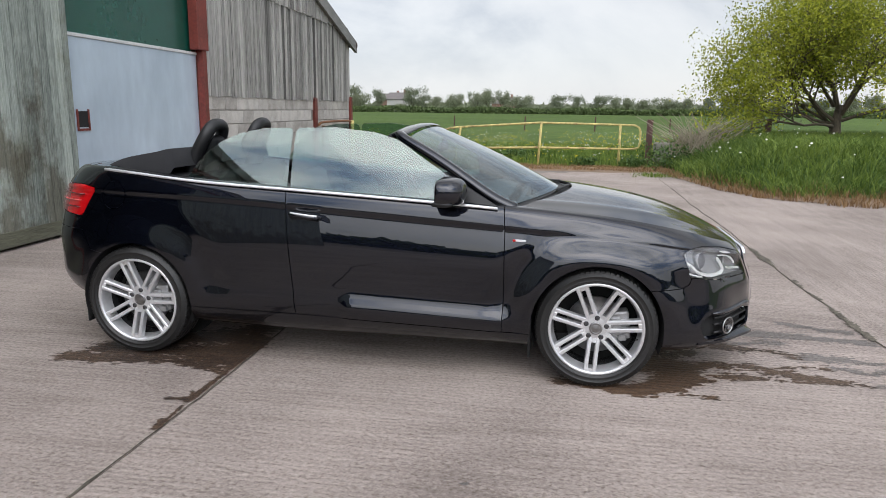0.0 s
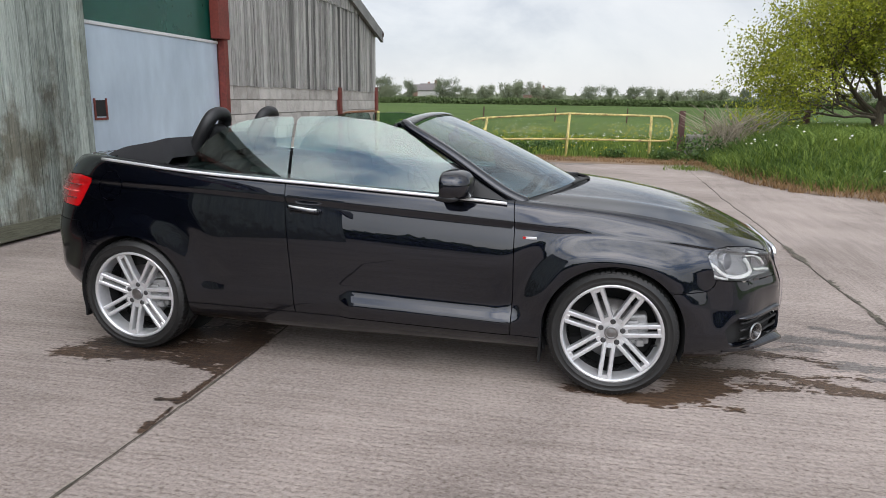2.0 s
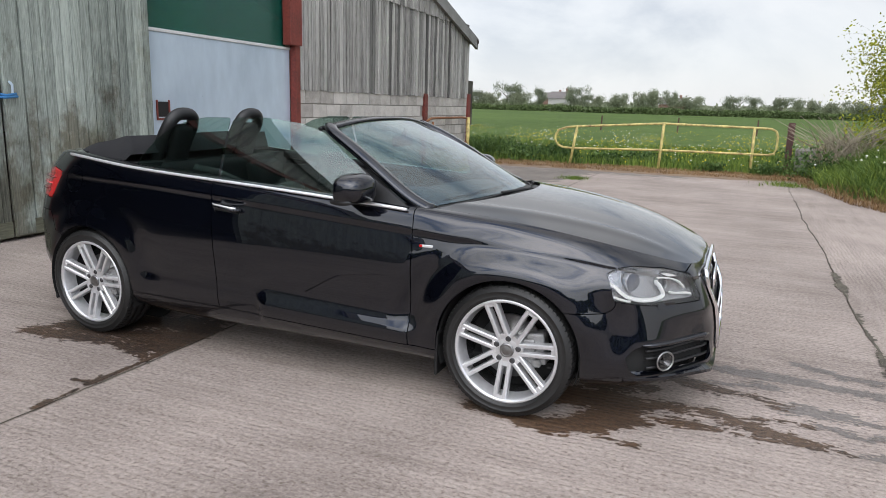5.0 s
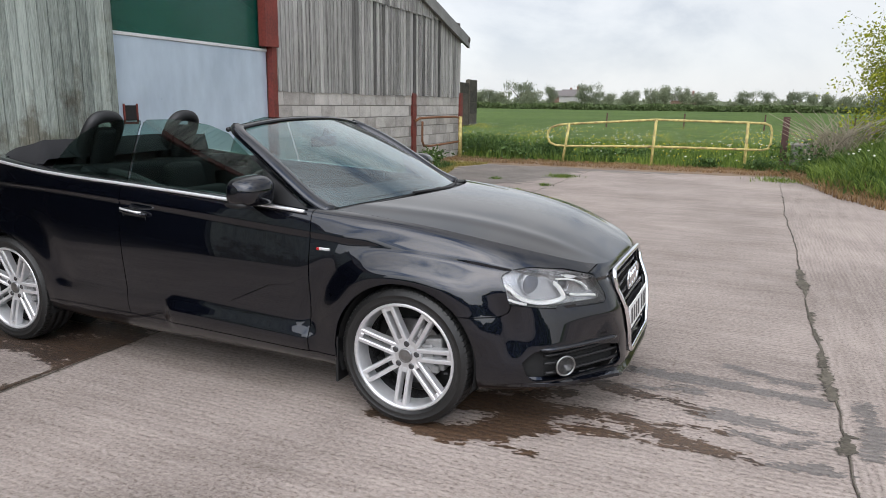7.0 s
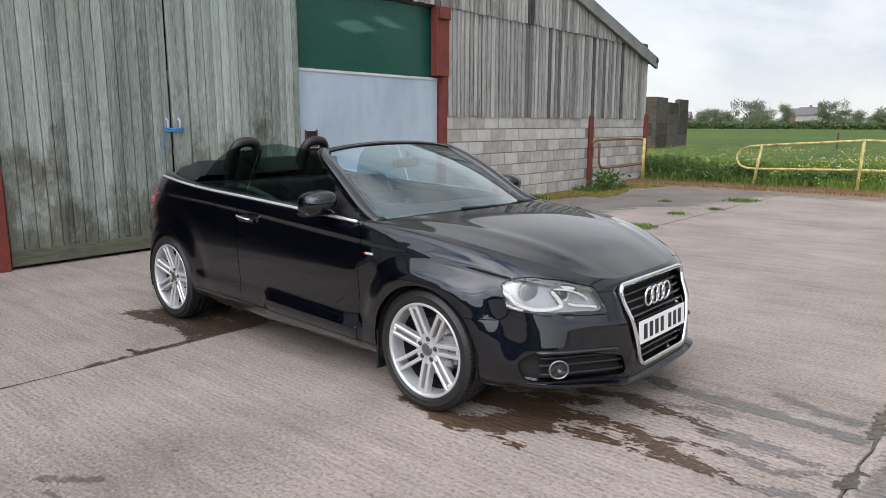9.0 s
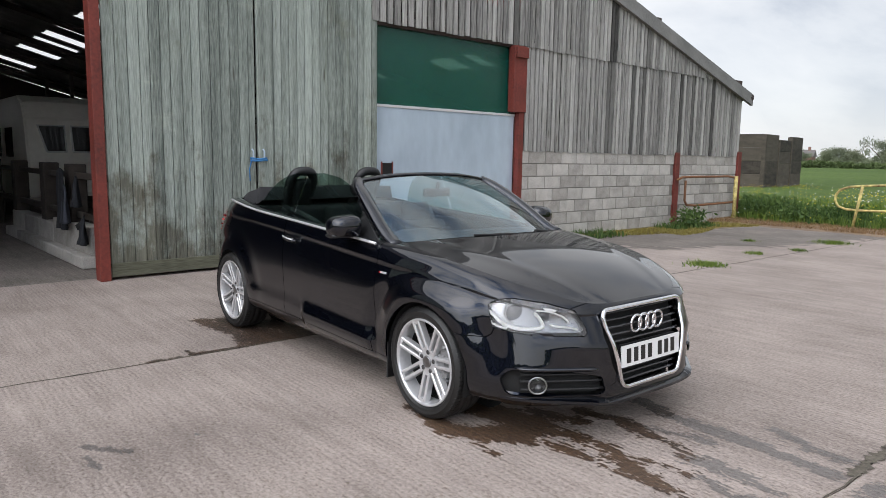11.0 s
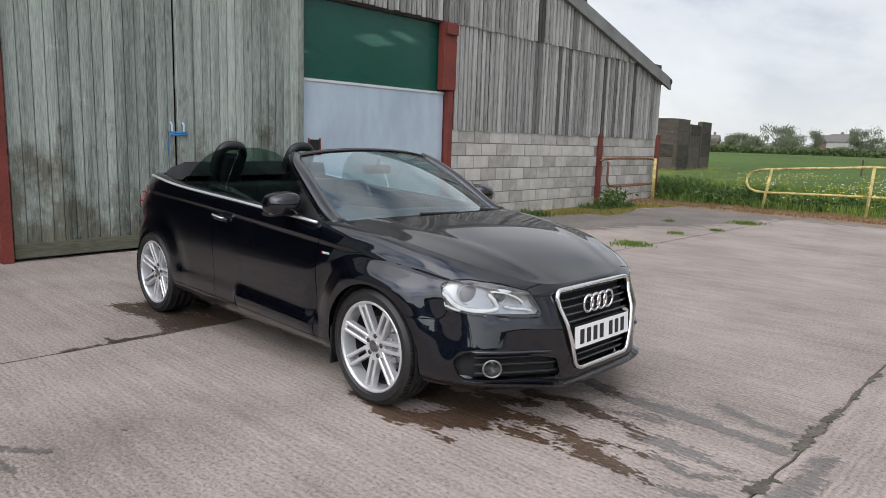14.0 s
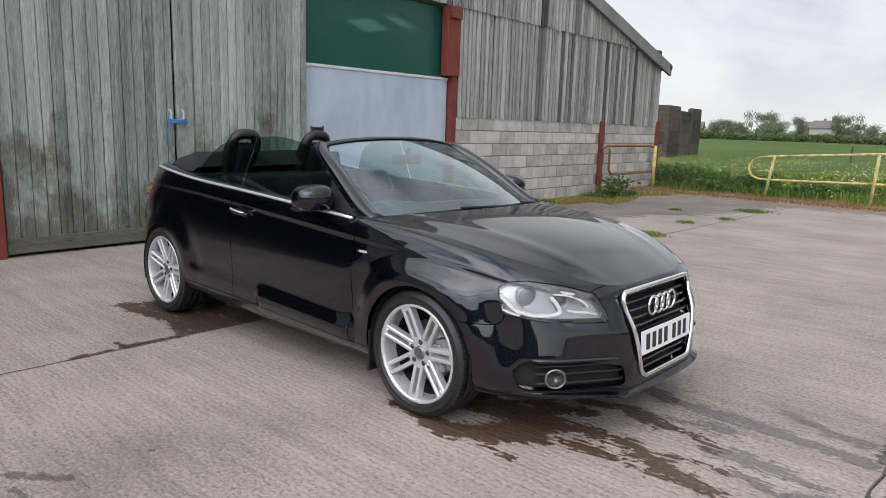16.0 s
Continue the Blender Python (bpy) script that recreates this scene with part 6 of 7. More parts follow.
# ---- side windows ----


def window_pane(poly, r=0.012):
    xs_, zs_ = np.arange(-2.34, -0.5, 0.03), np.arange(0.86, 1.36, 0.025)
    X, Z = np.meshgrid(xs_, zs_)
    y = 0.775 - 0.30 * (Z - 0.93) - 0.28 * (Z - 0.93) ** 2 - 0.012 * (X + 1.4) ** 2
    V, F = tri_grid(np.stack([X, y, Z], -1))
    f = inside(poly, r)
    return cut(V, F, np.zeros((len(V), 1)), f(V[:, 0], V[:, 2]))


front_pane = window_pane(((-0.56, 0.9), (-0.60, 0.945), (-1.08, 1.248), (-1.22, 1.278), (-1.45, 1.3), (-1.672, 1.302), (-1.664, 0.95)))
rear_pane = window_pane(((-1.682, 0.95), (-1.688, 1.302), (-1.86, 1.29), (-2.0, 1.262), (-2.1, 1.222), (-2.18, 1.16), (-2.26, 1.05), (-2.29, 0.99)))
for mesh in (front_pane, rear_pane):
    for m in ((mesh[0], mesh[1]), flipped(mesh)):
        g = part("side_window", pane(m[0], m[1].tolist(), 0.0035), car_glass, car, "raised green-tinted side window", smooth=True)
        g.visible_shadow = False

# chrome strip along the belt and the mirror triangle
for s in (1, -1):
    Fl = L3["F"]
    keep = (Fl[:, 0] > -2.80) & (Fl[:, 0] < -0.49)
    P = Fl[keep] * (1, s, 1)
    P = P[::4] + (0, 0.004 * s, 0.004)
    part("belt_trim", tube(P, 0.0095, 6, flat=0.9), satin, car, "bright metal belt strip", smooth=True)
    tri = [(-0.52, s * 0.785, 0.925), (-0.80, s * 0.765, 0.948), (-0.82, s * 0.705, 1.09)]
    n_ = np.array(tri)
    V = np.r_[n_, n_ + (0, s * 0.012, 0)]
    part("mirror_base", (V, [(0, 1, 2), (3, 5, 4), (0, 3, 4, 1), (1, 4, 5, 2), (2, 5, 3, 0)]), black_plastic, car)


# ---- door mirrors ----
def door_mirror(s):
    bm = bmesh.new()
    bmesh.ops.create_icosphere(bm, subdivisions=4, radius=1)
    for v in bm.verts:
        p = v.co
        q = Vector([math.copysign(abs(c) ** 0.72, c) for c in p])
        k = 1 / max(0.6, (abs(p.x) ** 3 + abs(p.y) ** 3 + abs(p.z) ** 3) ** (1 / 3))
        p = p * k
        x = 0.074 * p.x + (0.02 * p.x * p.x if p.x > 0 else 0) - 0.012 * p.y
        if p.x < -0.55:
            x = max(x, -0.05)
        z = 0.074 * p.z * (1.0 - 0.12 * p.y)
        v.co = (x - 0.77, s * (0.888 + 0.104 * p.y), 1.0 + max(z, -0.056))
    m = part("door_mirror", bm, paint, car, "black door mirror", smooth=True)
    part("mirror_foot", tube([(-0.76, s * 0.755, 0.93), (-0.765, s * 0.80, 0.94), (-0.77, s * 0.84, 0.95)], (0.035, 0.028, 0.03), 10, flat=0.6), black_plastic, m, smooth=True)
    part("mirror_skirt", tube([(-0.785, s * 0.80, 0.945), (-0.785, s * 0.978, 0.947)], 0.058, 10, flat=0.25), black_plastic, m, smooth=True)
    part("mirror_glass", thick([(-0.817, s * 0.80, 0.95), (-0.817, s * 0.972, 0.95), (-0.817, s * 0.967, 1.03), (-0.817, s * 0.81, 1.035)], [(0, 1, 2, 3)], 0.003), chrome, m)


door_mirror(1)
door_mirror(-1)


# ---- nose: grille, plate, lamps, lip ----
NOSE = np.r_[bumper[0], head_lens[0], fog_recess[0], VB]
NOSE = NOSE[NOSE[:, 0] > 0.35]


def nose_x(y, z):
    d = np.hypot(np.abs(NOSE[:, 1]) - abs(y), NOSE[:, 2] - z)
    i = np.argsort(d)[:6]
    w = 1 / (d[i] + 1e-4)
    return float((NOSE[i, 0] * w).sum() / w.sum())


def rounded_ring(poly, r, n=14):
    """Points round a polygon with rounded corners."""
    P = np.array(poly, float)
    out = []
    for i in range(len(P)):
        p0, p1, p2 = P[i - 1], P[i], P[(i + 1) % len(P)]
        a, b = p1 + (p0 - p1) / np.linalg.norm(p0 - p1) * r, p1 + (p2 - p1) / np.linalg.norm(p2 - p1) * r
        for t in np.linspace(0, 1, 6):
            out.append((1 - t) ** 2 * a + 2 * t * (1 - t) * p1 + t * t * b)
    return np.array(out)


ring = rounded_ring([(y * 1.0, z) for y, z in GRILLE], 0.05)
ring3 = [(nose_x(y, z) + (0.006 if z < 0.6 else 0.006 + 0.012 * min(1, (z - 0.6) / 0.06)), y, z) for y, z in ring]
grille = part("grille", (lambda c: (c, [tuple(range(len(c)))]))([(nose_x(y, z) - 0.055, y, z) for y, z in rounded_ring(GRILLE, 0.03)]), dark_void, front, "black slatted grille")
part("grille_frame", tube(ring3 + ring3[:1], 0.0125, 8, cap=False, flat=1.0), chrome, front, "bright chrome grille surround", smooth=True)
for k in range(11):
    z = 0.312 + k * 0.0345
    if 0.375 < z < 0.51:
        continue
    hw = float(np.interp(z, (0.285, 0.42, 0.56, 0.682), (0.25, 0.288, 0.326, 0.352))) - 0.012
    P = [(nose_x(y, z) - 0.022, y, z) for y in np.linspace(-hw, hw, 15)]
    part("slat", tube(P, 0.0095, 6, flat=0.7), fog_grey, front, "dark grey grille slat", smooth=True)
hold = [(nose_x(y, z) - 0.012, y, z) for z in (0.372, 0.50) for y in np.linspace(-0.245, 0.245, 13)]
part("plate_holder", thick(hold, grid_faces(2, 13), 0.01), black_plastic, front)
px = 0.882
pv = [(px - 0.03 * y * y - 0.06 * (z - 0.39), y, z) for z in (0.388, 0.499) for y in np.linspace(-0.26, 0.26, 13)]
plate = part("number_plate", thick(pv, grid_faces(2, 13), 0.006), white_plastic, front, "white number plate with dark bars")
for k in range(7):
    y0 = -0.222 + k * 0.061 + (0.03 if k > 3 else 0)
    V = [(px + 0.0015 - 0.03 * y * y - 0.06 * (z - 0.39), y, z) for z in (0.406, 0.481) for y in (y0 + 0.002, y0 + 0.02, y0 + 0.038)]
    part("plate_bar", thick(V, grid_faces(2, 3), 0.002), plate_black, plate)
badge_x = nose_x(0, 0.59) + 0.012
for k in range(4):
    y = -0.096 + k * 0.064
    c = [(badge_x - 0.1 * y * y, y + 0.044 * math.cos(a), 0.592 + 0.044 * math.sin(a)) for a in np.linspace(0, 2 * math.pi, 29)]
    part("emblem_ring", tube(c, 0.0075, 8, cap=False), chrome, front, "plain chrome ring", smooth=True)
# washer covers let into the bumper's shoulder
for s in (1, -1):
    V = [(nose_x(y, z) + 0.0025, s * y, z) for z in (0.553, 0.566, 0.578) for y in np.linspace(0.585, 0.665, 7)]
    part("washer_cover", thick(V, grid_faces(3, 7, s < 0), 0.004), paint, front, smooth=False)
# lower lip
Bf = L3["B"][NU:]
sel = Bf[(Bf[:, 0] > 0.52)][::2]
half_n = np.gradient(sel[:, :2], axis=0)
half_n = np.c_[-half_n[:, 1], half_n[:, 0]]
half_n /= np.linalg.norm(half_n, axis=1)[:, None]
half_n *= np.sign((half_n * (1, 1)).sum(1))[:, None]
lip = np.r_[sel[:-1], (sel * (1, -1, 1))[::-1]]
nrm = np.r_[half_n[:-1], (half_n * (1, -1))[::-1]]
V = []
for p, n_ in zip(lip, nrm):
    yy = abs(p[1])
    k = np.interp(yy, (0.0, 0.33, 0.40, 0.44, 0.80), (0.25, 0.3, 0.95, 1.0, 0.05))
    o = 0.004 + 0.04 * k
    up = np.interp(yy, (0.0, 0.33, 0.42, 0.8), (0.222, 0.226, 0.246, 0.262))
    V += [(p[0] - n_[0] * 0.012, p[1] - n_[1] * 0.012, up + 0.018), (p[0] + n_[0] * o, p[1] + n_[1] * o, up - 0.004), (p[0] + n_[0] * o, p[1] + n_[1] * o, up - 0.018), (p[0] - n_[0] * 0.05, p[1] - n_[1] * 0.05, 0.196)]
part("front_lip", panel_bm([tri_grid(np.array(V).reshape(-1, 4, 3), True)], 0), paint, front, smooth=False)

for s, m in ((1, fog_recess), (-1, flipped(fog_recess))):
    mm = (m[0], m[1]) if s == 1 else m
    back = (mm[0] + (-0.04, -s * 0.02, 0), mm[1])
    part("fog_recess", panel_bm([back], 0), dark_void, front, smooth=True)
    for z in (0.298, 0.34, 0.375):
        P = [(nose_x(y, z) - 0.02, s * y, z) for y in np.linspace(0.36, 0.72, 12)]
        part("slat", tube(P, 0.008, 6, flat=0.8), black_plastic, front, smooth=True)
    P = [(nose_x(y, 0.4) + 0.002, s * y, 0.4 + 0.012 * (y - 0.4)) for y in np.linspace(0.4, 0.745, 14)]
    part("recess_brow", tube(P, (0.006,) + (0.014,) * 12 + (0.006,), 8, flat=0.8), paint, front, smooth=True)
    c = np.array((0.679 + 0.004, s * 0.672, 0.328))
    nx_ = np.array((0.72, s * 0.69, 0.0))
    nx_ /= np.linalg.norm(nx_)
    tx = np.array((-nx_[1], nx_[0], 0))
    rr = [c + tx * 0.044 * math.cos(a) + np.array((0, 0, 0.042 * math.sin(a))) + nx_ * 0.006 for a in np.linspace(0, 2 * math.pi, 25)]
    fog = part("fog_lamp", tube(rr, 0.0042, 8, cap=False), steel, front, "round fog lamp with a chrome ring", smooth=True)
    disc = [c + tx * 0.042 * math.cos(a) * q + np.array((0, 0, 0.04 * math.sin(a) * q)) + nx_ * (0.004 - 0.02 * (1 - q)) for q in (1.0, 0.7, 0.35, 0.02) for a in np.linspace(0, 2 * math.pi, 17)]
    part("fog_reflector", (disc, grid_faces(4, 17)), fog_grey, fog, smooth=True)
    lensv = [c + tx * 0.042 * math.cos(a) * q + np.array((0, 0, 0.04 * math.sin(a) * q)) + nx_ * (0.006 + 0.006 * (1 - q * q)) for q in (1.0, 0.6, 0.02) for a in np.linspace(0, 2 * math.pi, 17)]
    part("fog_glass", (lensv, grid_faces(3, 17)), lamp_glass, fog, smooth=True)

for s in (1, -1):
    m = (head_lens[0], head_lens[1]) if s == 1 else flipped(head_lens)
    way_in = (-0.86, -s * 0.5, 0.0)
    hl = part("headlamp", panel_bm([(m[0] + np.array(way_in) * 0.066, m[1])], 0), lamp_mid, car, "clear headlamp with a silver reflector", smooth=True)
    wall = panel_bm([(m[0] + np.array(way_in) * 0.004, m[1])], 0.062, way_in)
    bmesh.ops.delete(wall, geom=[f for f in wall.faces if len(f.verts) == 3], context="FACES")
    part("housing", wall, black_plastic, hl)
    lens = part("lens", panel_bm([m], 0.003, way_in), lamp_glass, hl, "clear lamp lens", smooth=True)
    lens.visible_shadow = False
    lu, lz = head_lens[0][:, 0] - head_lens[0][:, 1], head_lens[0][:, 2]

    def lamp_point(u, z, deep):
        i = np.argsort((lu - u) ** 2 + 4 * (lz - z) ** 2)[:6]
        q = head_lens[0][i].mean(0) * (1, s, 1)
        return np.array((q[0], q[1], z)) + np.array(way_in) * deep

    n_ = Vector((0.86, s * 0.5, 0)).normalized()
    rot = Vector((0, 1, 0)).rotation_difference(n_).to_matrix().to_4x4()
    for u, r, z in ((-0.135, 0.046, 0.662), (0.075, 0.03, 0.652)):
        at = Matrix.Translation(lamp_point(u, z, 0.066)) @ rot
        part("projector_ring", revolve([(r + 0.006, -0.02), (r + 0.006, 0.012), (r + 0.003, 0.015), (r, 0.012), (r, -0.02)], 32), lamp_grey, hl, smooth=True, at=at)
        part("projector", revolve([(r, 0.0), (r * 0.9, 0.006), (r * 0.6, 0.012), (r * 0.3, 0.015), (0.0005, 0.016)], 28), lamp_dark, hl, smooth=True, at=at)
    for name, way, wide, mat_ in (("light_blade", ((-0.315, 0.672), (-0.26, 0.63), (-0.16, 0.598), (-0.02, 0.592), (0.05, 0.61), (0.02, 0.648), (-0.015, 0.672)), 0.017, white_plastic),
                                  ("light_blade", ((0.1, 0.612), (0.16, 0.604), (0.23, 0.6), (0.3, 0.59)), 0.014, white_plastic),
                                  ("lamp_fin", ((0.0, 0.684), (0.1, 0.682), (0.19, 0.655), (0.24, 0.622)), 0.014, white_plastic),
                                  ("lamp_fin", ((-0.325, 0.625), (-0.27, 0.603), (-0.2, 0.592)), 0.012, white_plastic)):
        q = cubic(range(len(way)), way, np.linspace(0, len(way) - 1, 26))
        part(name, tube([lamp_point(u, z, 0.03 + 0.012 * math.sin(3 * u)) for u, z in q], (wide * 0.35,) + (wide * 0.85,) * 24 + (wide * 0.35,), 8, flat=0.5), mat_, hl, "pale running light strip" if name == "light_blade" else "", smooth=True)
    m = (tail_lens[0], tail_lens[1]) if s == 1 else flipped(tail_lens)
    tl = part("tail_lamp", panel_bm([m], 0.01), red_lens, car, "red rear lamp", smooth=True)
    ta, tz = tail_lens[0], tail_lens[0][:, 2]
    for z, deep in ((0.835, red_dark), (0.872, red_pale), (0.908, red_dark)):
        q = ta[np.abs(tz - z) < 0.012]
        q = q[np.argsort(q[:, 0])]
        q = np.array([q[(q[:, 0] >= a) & (q[:, 0] <= a + 0.05)].mean(0) for a in np.linspace(q[0, 0] + 0.02, q[-1, 0] - 0.08, 7) if ((q[:, 0] >= a) & (q[:, 0] <= a + 0.05)).any()])
        q[:, 2] = z
        out_ = np.c_[(q[:, 0] + 1.0) * 0.003, np.full(len(q), 0.004), np.zeros(len(q))]
        part("lamp_segment", tube((q + out_) * (1, s, 1), 0.012, 8, flat=0.35), deep, tl, "lamp segment behind the red lens", smooth=True)

# ---- wheels ----
tread_profile = [(0.238, 0.088), (0.248, 0.1), (0.256, 0.1045), (0.2575, 0.1065), (0.26, 0.1068), (0.262, 0.106), (0.28, 0.107), (0.2815, 0.1085), (0.2845, 0.108), (0.286, 0.1045), (0.297, 0.101), (0.304, 0.093), (0.3085, 0.08), (0.311, 0.062), (0.307, 0.061), (0.307, 0.055), (0.3155, 0.054),
                 (0.3155, 0.02), (0.309, 0.019), (0.309, 0.012), (0.3155, 0.011), (0.3155, -0.03), (0.309, -0.031), (0.309, -0.04), (0.3155, -0.041), (0.312, -0.08), (0.306, -0.098), (0.28, -0.105), (0.24, -0.09)]
rim_profile = [(0.2425, 0.085), (0.2455, 0.094), (0.2445, 0.1), (0.238, 0.1015), (0.2315, 0.099), (0.2275, 0.086), (0.225, 0.06), (0.217, 0.02), (0.21, -0.06), (0.225, -0.09)]


def spoke(angle):
    """One slotted blade, from the hub out to the rim: two bars joined at both ends, dished towards the hub."""
    def ring(r, o, w, top, low):
        pts = []
        for dw, h in ((-w * 1.2, top - low), (-w, top - 0.0045), (-w * 0.6, top), (w * 0.6, top), (w, top - 0.0045), (w * 1.2, top - low)):
            pts.append((r * math.cos(angle) - (o + dw) * math.sin(angle), h, r * math.sin(angle) + (o + dw) * math.cos(angle)))
        return pts

    def height_at(r):
        return 0.066 + 0.029 * ((r - 0.05) / 0.185) ** 0.9

    bars = []
    for side in (1, -1):
        V = []
        for r in np.linspace(0.05, 0.2365, 10):
            k = (r - 0.05) / 0.1865
            V += ring(r, side * (0.0205 + 0.0015 * k), 0.0108 - 0.001 * math.sin(math.pi * k), height_at(r), 0.038)
        bars.append((V, grid_faces(10, 6) + [(0, 1, 2, 3, 4, 5), tuple(range(59, 53, -1))]))
    for r0, r1 in ((0.05, 0.078), (0.213, 0.2365)):
        V = []
        for r in np.linspace(r0, r1, 4):
            V += ring(r, 0.0, 0.0165, height_at(r) - 0.0012, 0.03)
        bars.append((V, grid_faces(4, 6) + [(0, 1, 2, 3, 4, 5), tuple(range(23, 17, -1))]))
    return joined(*bars)


def tread_blocks():
    """Shoulder blocks round the tyre, with sipes between them."""
    V, F = [], []
    for k in range(76):
        a0, a1 = 2 * math.pi * k / 76, 2 * math.pi * (k + 0.72) / 76
        for side in (1, -1):
            o = len(V)
            for a, skew in ((a0, 0.0), (a1, 0.0)):
                for r, h in ((0.3005, 0.099), (0.3075, 0.0945), (0.312, 0.082), (0.3150, 0.0625)):
                    aa = a + 0.02 * (h - 0.0625) / 0.035
                    V.append((r * math.cos(aa), side * h, r * math.sin(aa)))
            F += [(o + i, o + i + 1, o + i + 5, o + i + 4) for i in range(3)]
            low = len(V)
            for a in (a0, a1):
                for r, h in ((0.296, 0.094), (0.300, 0.09), (0.304, 0.08), (0.306, 0.0625)):
                    V.append((r * math.cos(a), side * h, r * math.sin(a)))
            for i in range(3):
                F += [(o + i, o + i + 1, low + i + 1, low + i), (o + 4 + i, o + 5 + i, low + 5 + i, low + 4 + i)]
            F += [(o + 3, o + 7, low + 7, low + 3), (o, o + 4, low + 4, low)]
    return V, F


def build_wheel(outward):
    """A wheel at the origin whose outer face looks along outward * y."""
    w = part("wheel", revolve(rim_profile[:8], 72), alloy, car, "silver alloy wheel with seven twin spokes", smooth=True)
    part("tyre", revolve(tread_profile, 72), rubber, w, "black low-profile tyre", smooth=True)
    for k in range(7):
        part("spoke", spoke(math.pi / 2 + 2 * math.pi * k / 7 + math.pi / 7), alloy, w, smooth=False)
    # deep half of the silver rim in dark grey: shade put into the colour
    part("barrel", revolve(rim_profile[7:], 48), fog_grey, w, "inner rim barrel, its shade put in as dark grey", smooth=True)
    part("hub", revolve([(0.0005, 0.067), (0.03, 0.067), (0.066, 0.0655), (0.072, 0.063), (0.076, 0.055), (0.077, 0.015)], 40), alloy, w, smooth=True)
    part("centre_cap", revolve([(0.0005, 0.0775), (0.02, 0.0765), (0.024, 0.075), (0.0255, 0.0765), (0.031, 0.0755), (0.0335, 0.072), (0.034, 0.062)], 36), steel, w, "grey centre cap", smooth=True)
    for k in range(5):
        a = math.pi / 2 + 2 * math.pi * k / 5
        c, q = 0.0545 * math.cos(a), 0.0545 * math.sin(a)
        part("bolt", tube([(c, 0.055, q), (c, 0.069, q), (c, 0.0715, q)], (0.0135, 0.0135, 0.0105), 12), fog_grey, w, "dark wheel bolt cap", smooth=False)
    part("valve", tube([(0.214 * math.cos(3.25), 0.086, 0.214 * math.sin(3.25)), (0.203 * math.cos(3.25), 0.098, 0.203 * math.sin(3.25))], 0.0045, 8), black_plastic, w)
    part("brake_disc", revolve([(0.03, 0.03), (0.075, 0.03), (0.08, 0.0), (0.15, 0.0), (0.15, -0.02), (0.05, -0.02)], 48), steel, w, "grey brake disc", smooth=True)
    # black disc paints the shade of the wheel well
    part("inner_drum", revolve([(0.0005, -0.07), (0.212, -0.07)], 32), dark_void, w, "black disc standing for the shade behind the spokes")
    tagged(part("tread", tread_blocks(), rubber, w), kind="stuff")
    return w


def caliper(w, side):
    """The clamp sits at the same end of every wheel, whichever way the wheel faces."""
    bm = merged(box(0.085, 0.172, -0.04, 0.045, -0.075, 0.075, 0.012, 2), box(0.075, 0.13, 0.03, 0.056, -0.05, 0.05, 0.008, 2), box(0.11, 0.15, 0.04, 0.062, 0.045, 0.08, 0.006))
    return part("brake_caliper", bm, caliper_grey, w, "grey brake caliper", at=pose(0, 0, 0, 0, -12 if side > 0 else 192, 0))


for n, (cx, cz) in enumerate(WHEELS):
    for s in (1, -1):
        w = build_wheel(s)
        caliper(w, s)
        w.matrix_basis = pose(cx, s * 0.764, 0.3155, 0, 0, 0 if s > 0 else 180) @ pose(0, 0, 0, 0, (5 if n == 0 else 8) * s, 0)
        lin = [(ARCH - 0.002, 0.1), (ARCH - 0.004, -0.3)]
        V, F = revolve(lin, 40, arc=(-0.35, math.pi + 0.35))
        part("arch_liner", (np.array(V) * (1, s, 1) + (cx, s * 0.755, cz), F), dark_void, car, "black arch liner", smooth=True)
        back_ = [(0.0005, 0), (ARCH - 0.003, 0)]
        V, F = revolve(back_, 40)
        part("arch_wall", (np.array(V) + (cx, s * 0.46, cz), F), dark_void, car)
        fx = cx - ARCH + 0.02
        y0, y1 = (0.66, 0.865) if n == 0 else (0.62, 0.835)
        part("mud_flap", box(fx - 0.03, fx - 0.016, min(s * y0, s * y1), max(s * y0, s * y1), 0.14 if n == 0 else 0.16, 0.36, 0.006), black_plastic, car, "black mud flap")

Ab = L3["A"][::6] * (0.985, 0.95, 1)
ring_a = np.r_[Ab, (Ab * (1, -1, 1))[::-1]]
nb_ = len(ring_a)
part("underbody", (np.r_[ring_a + (0, 0, 0.005), ring_a + (0, 0, 0.06)], [tuple(range(nb_)), tuple(range(2 * nb_ - 1, nb_ - 1, -1))] + [(i, (i + 1) % nb_, (i + 1) % nb_ + nb_, i + nb_) for i in range(nb_)]), dark_void, car, "dark underside")

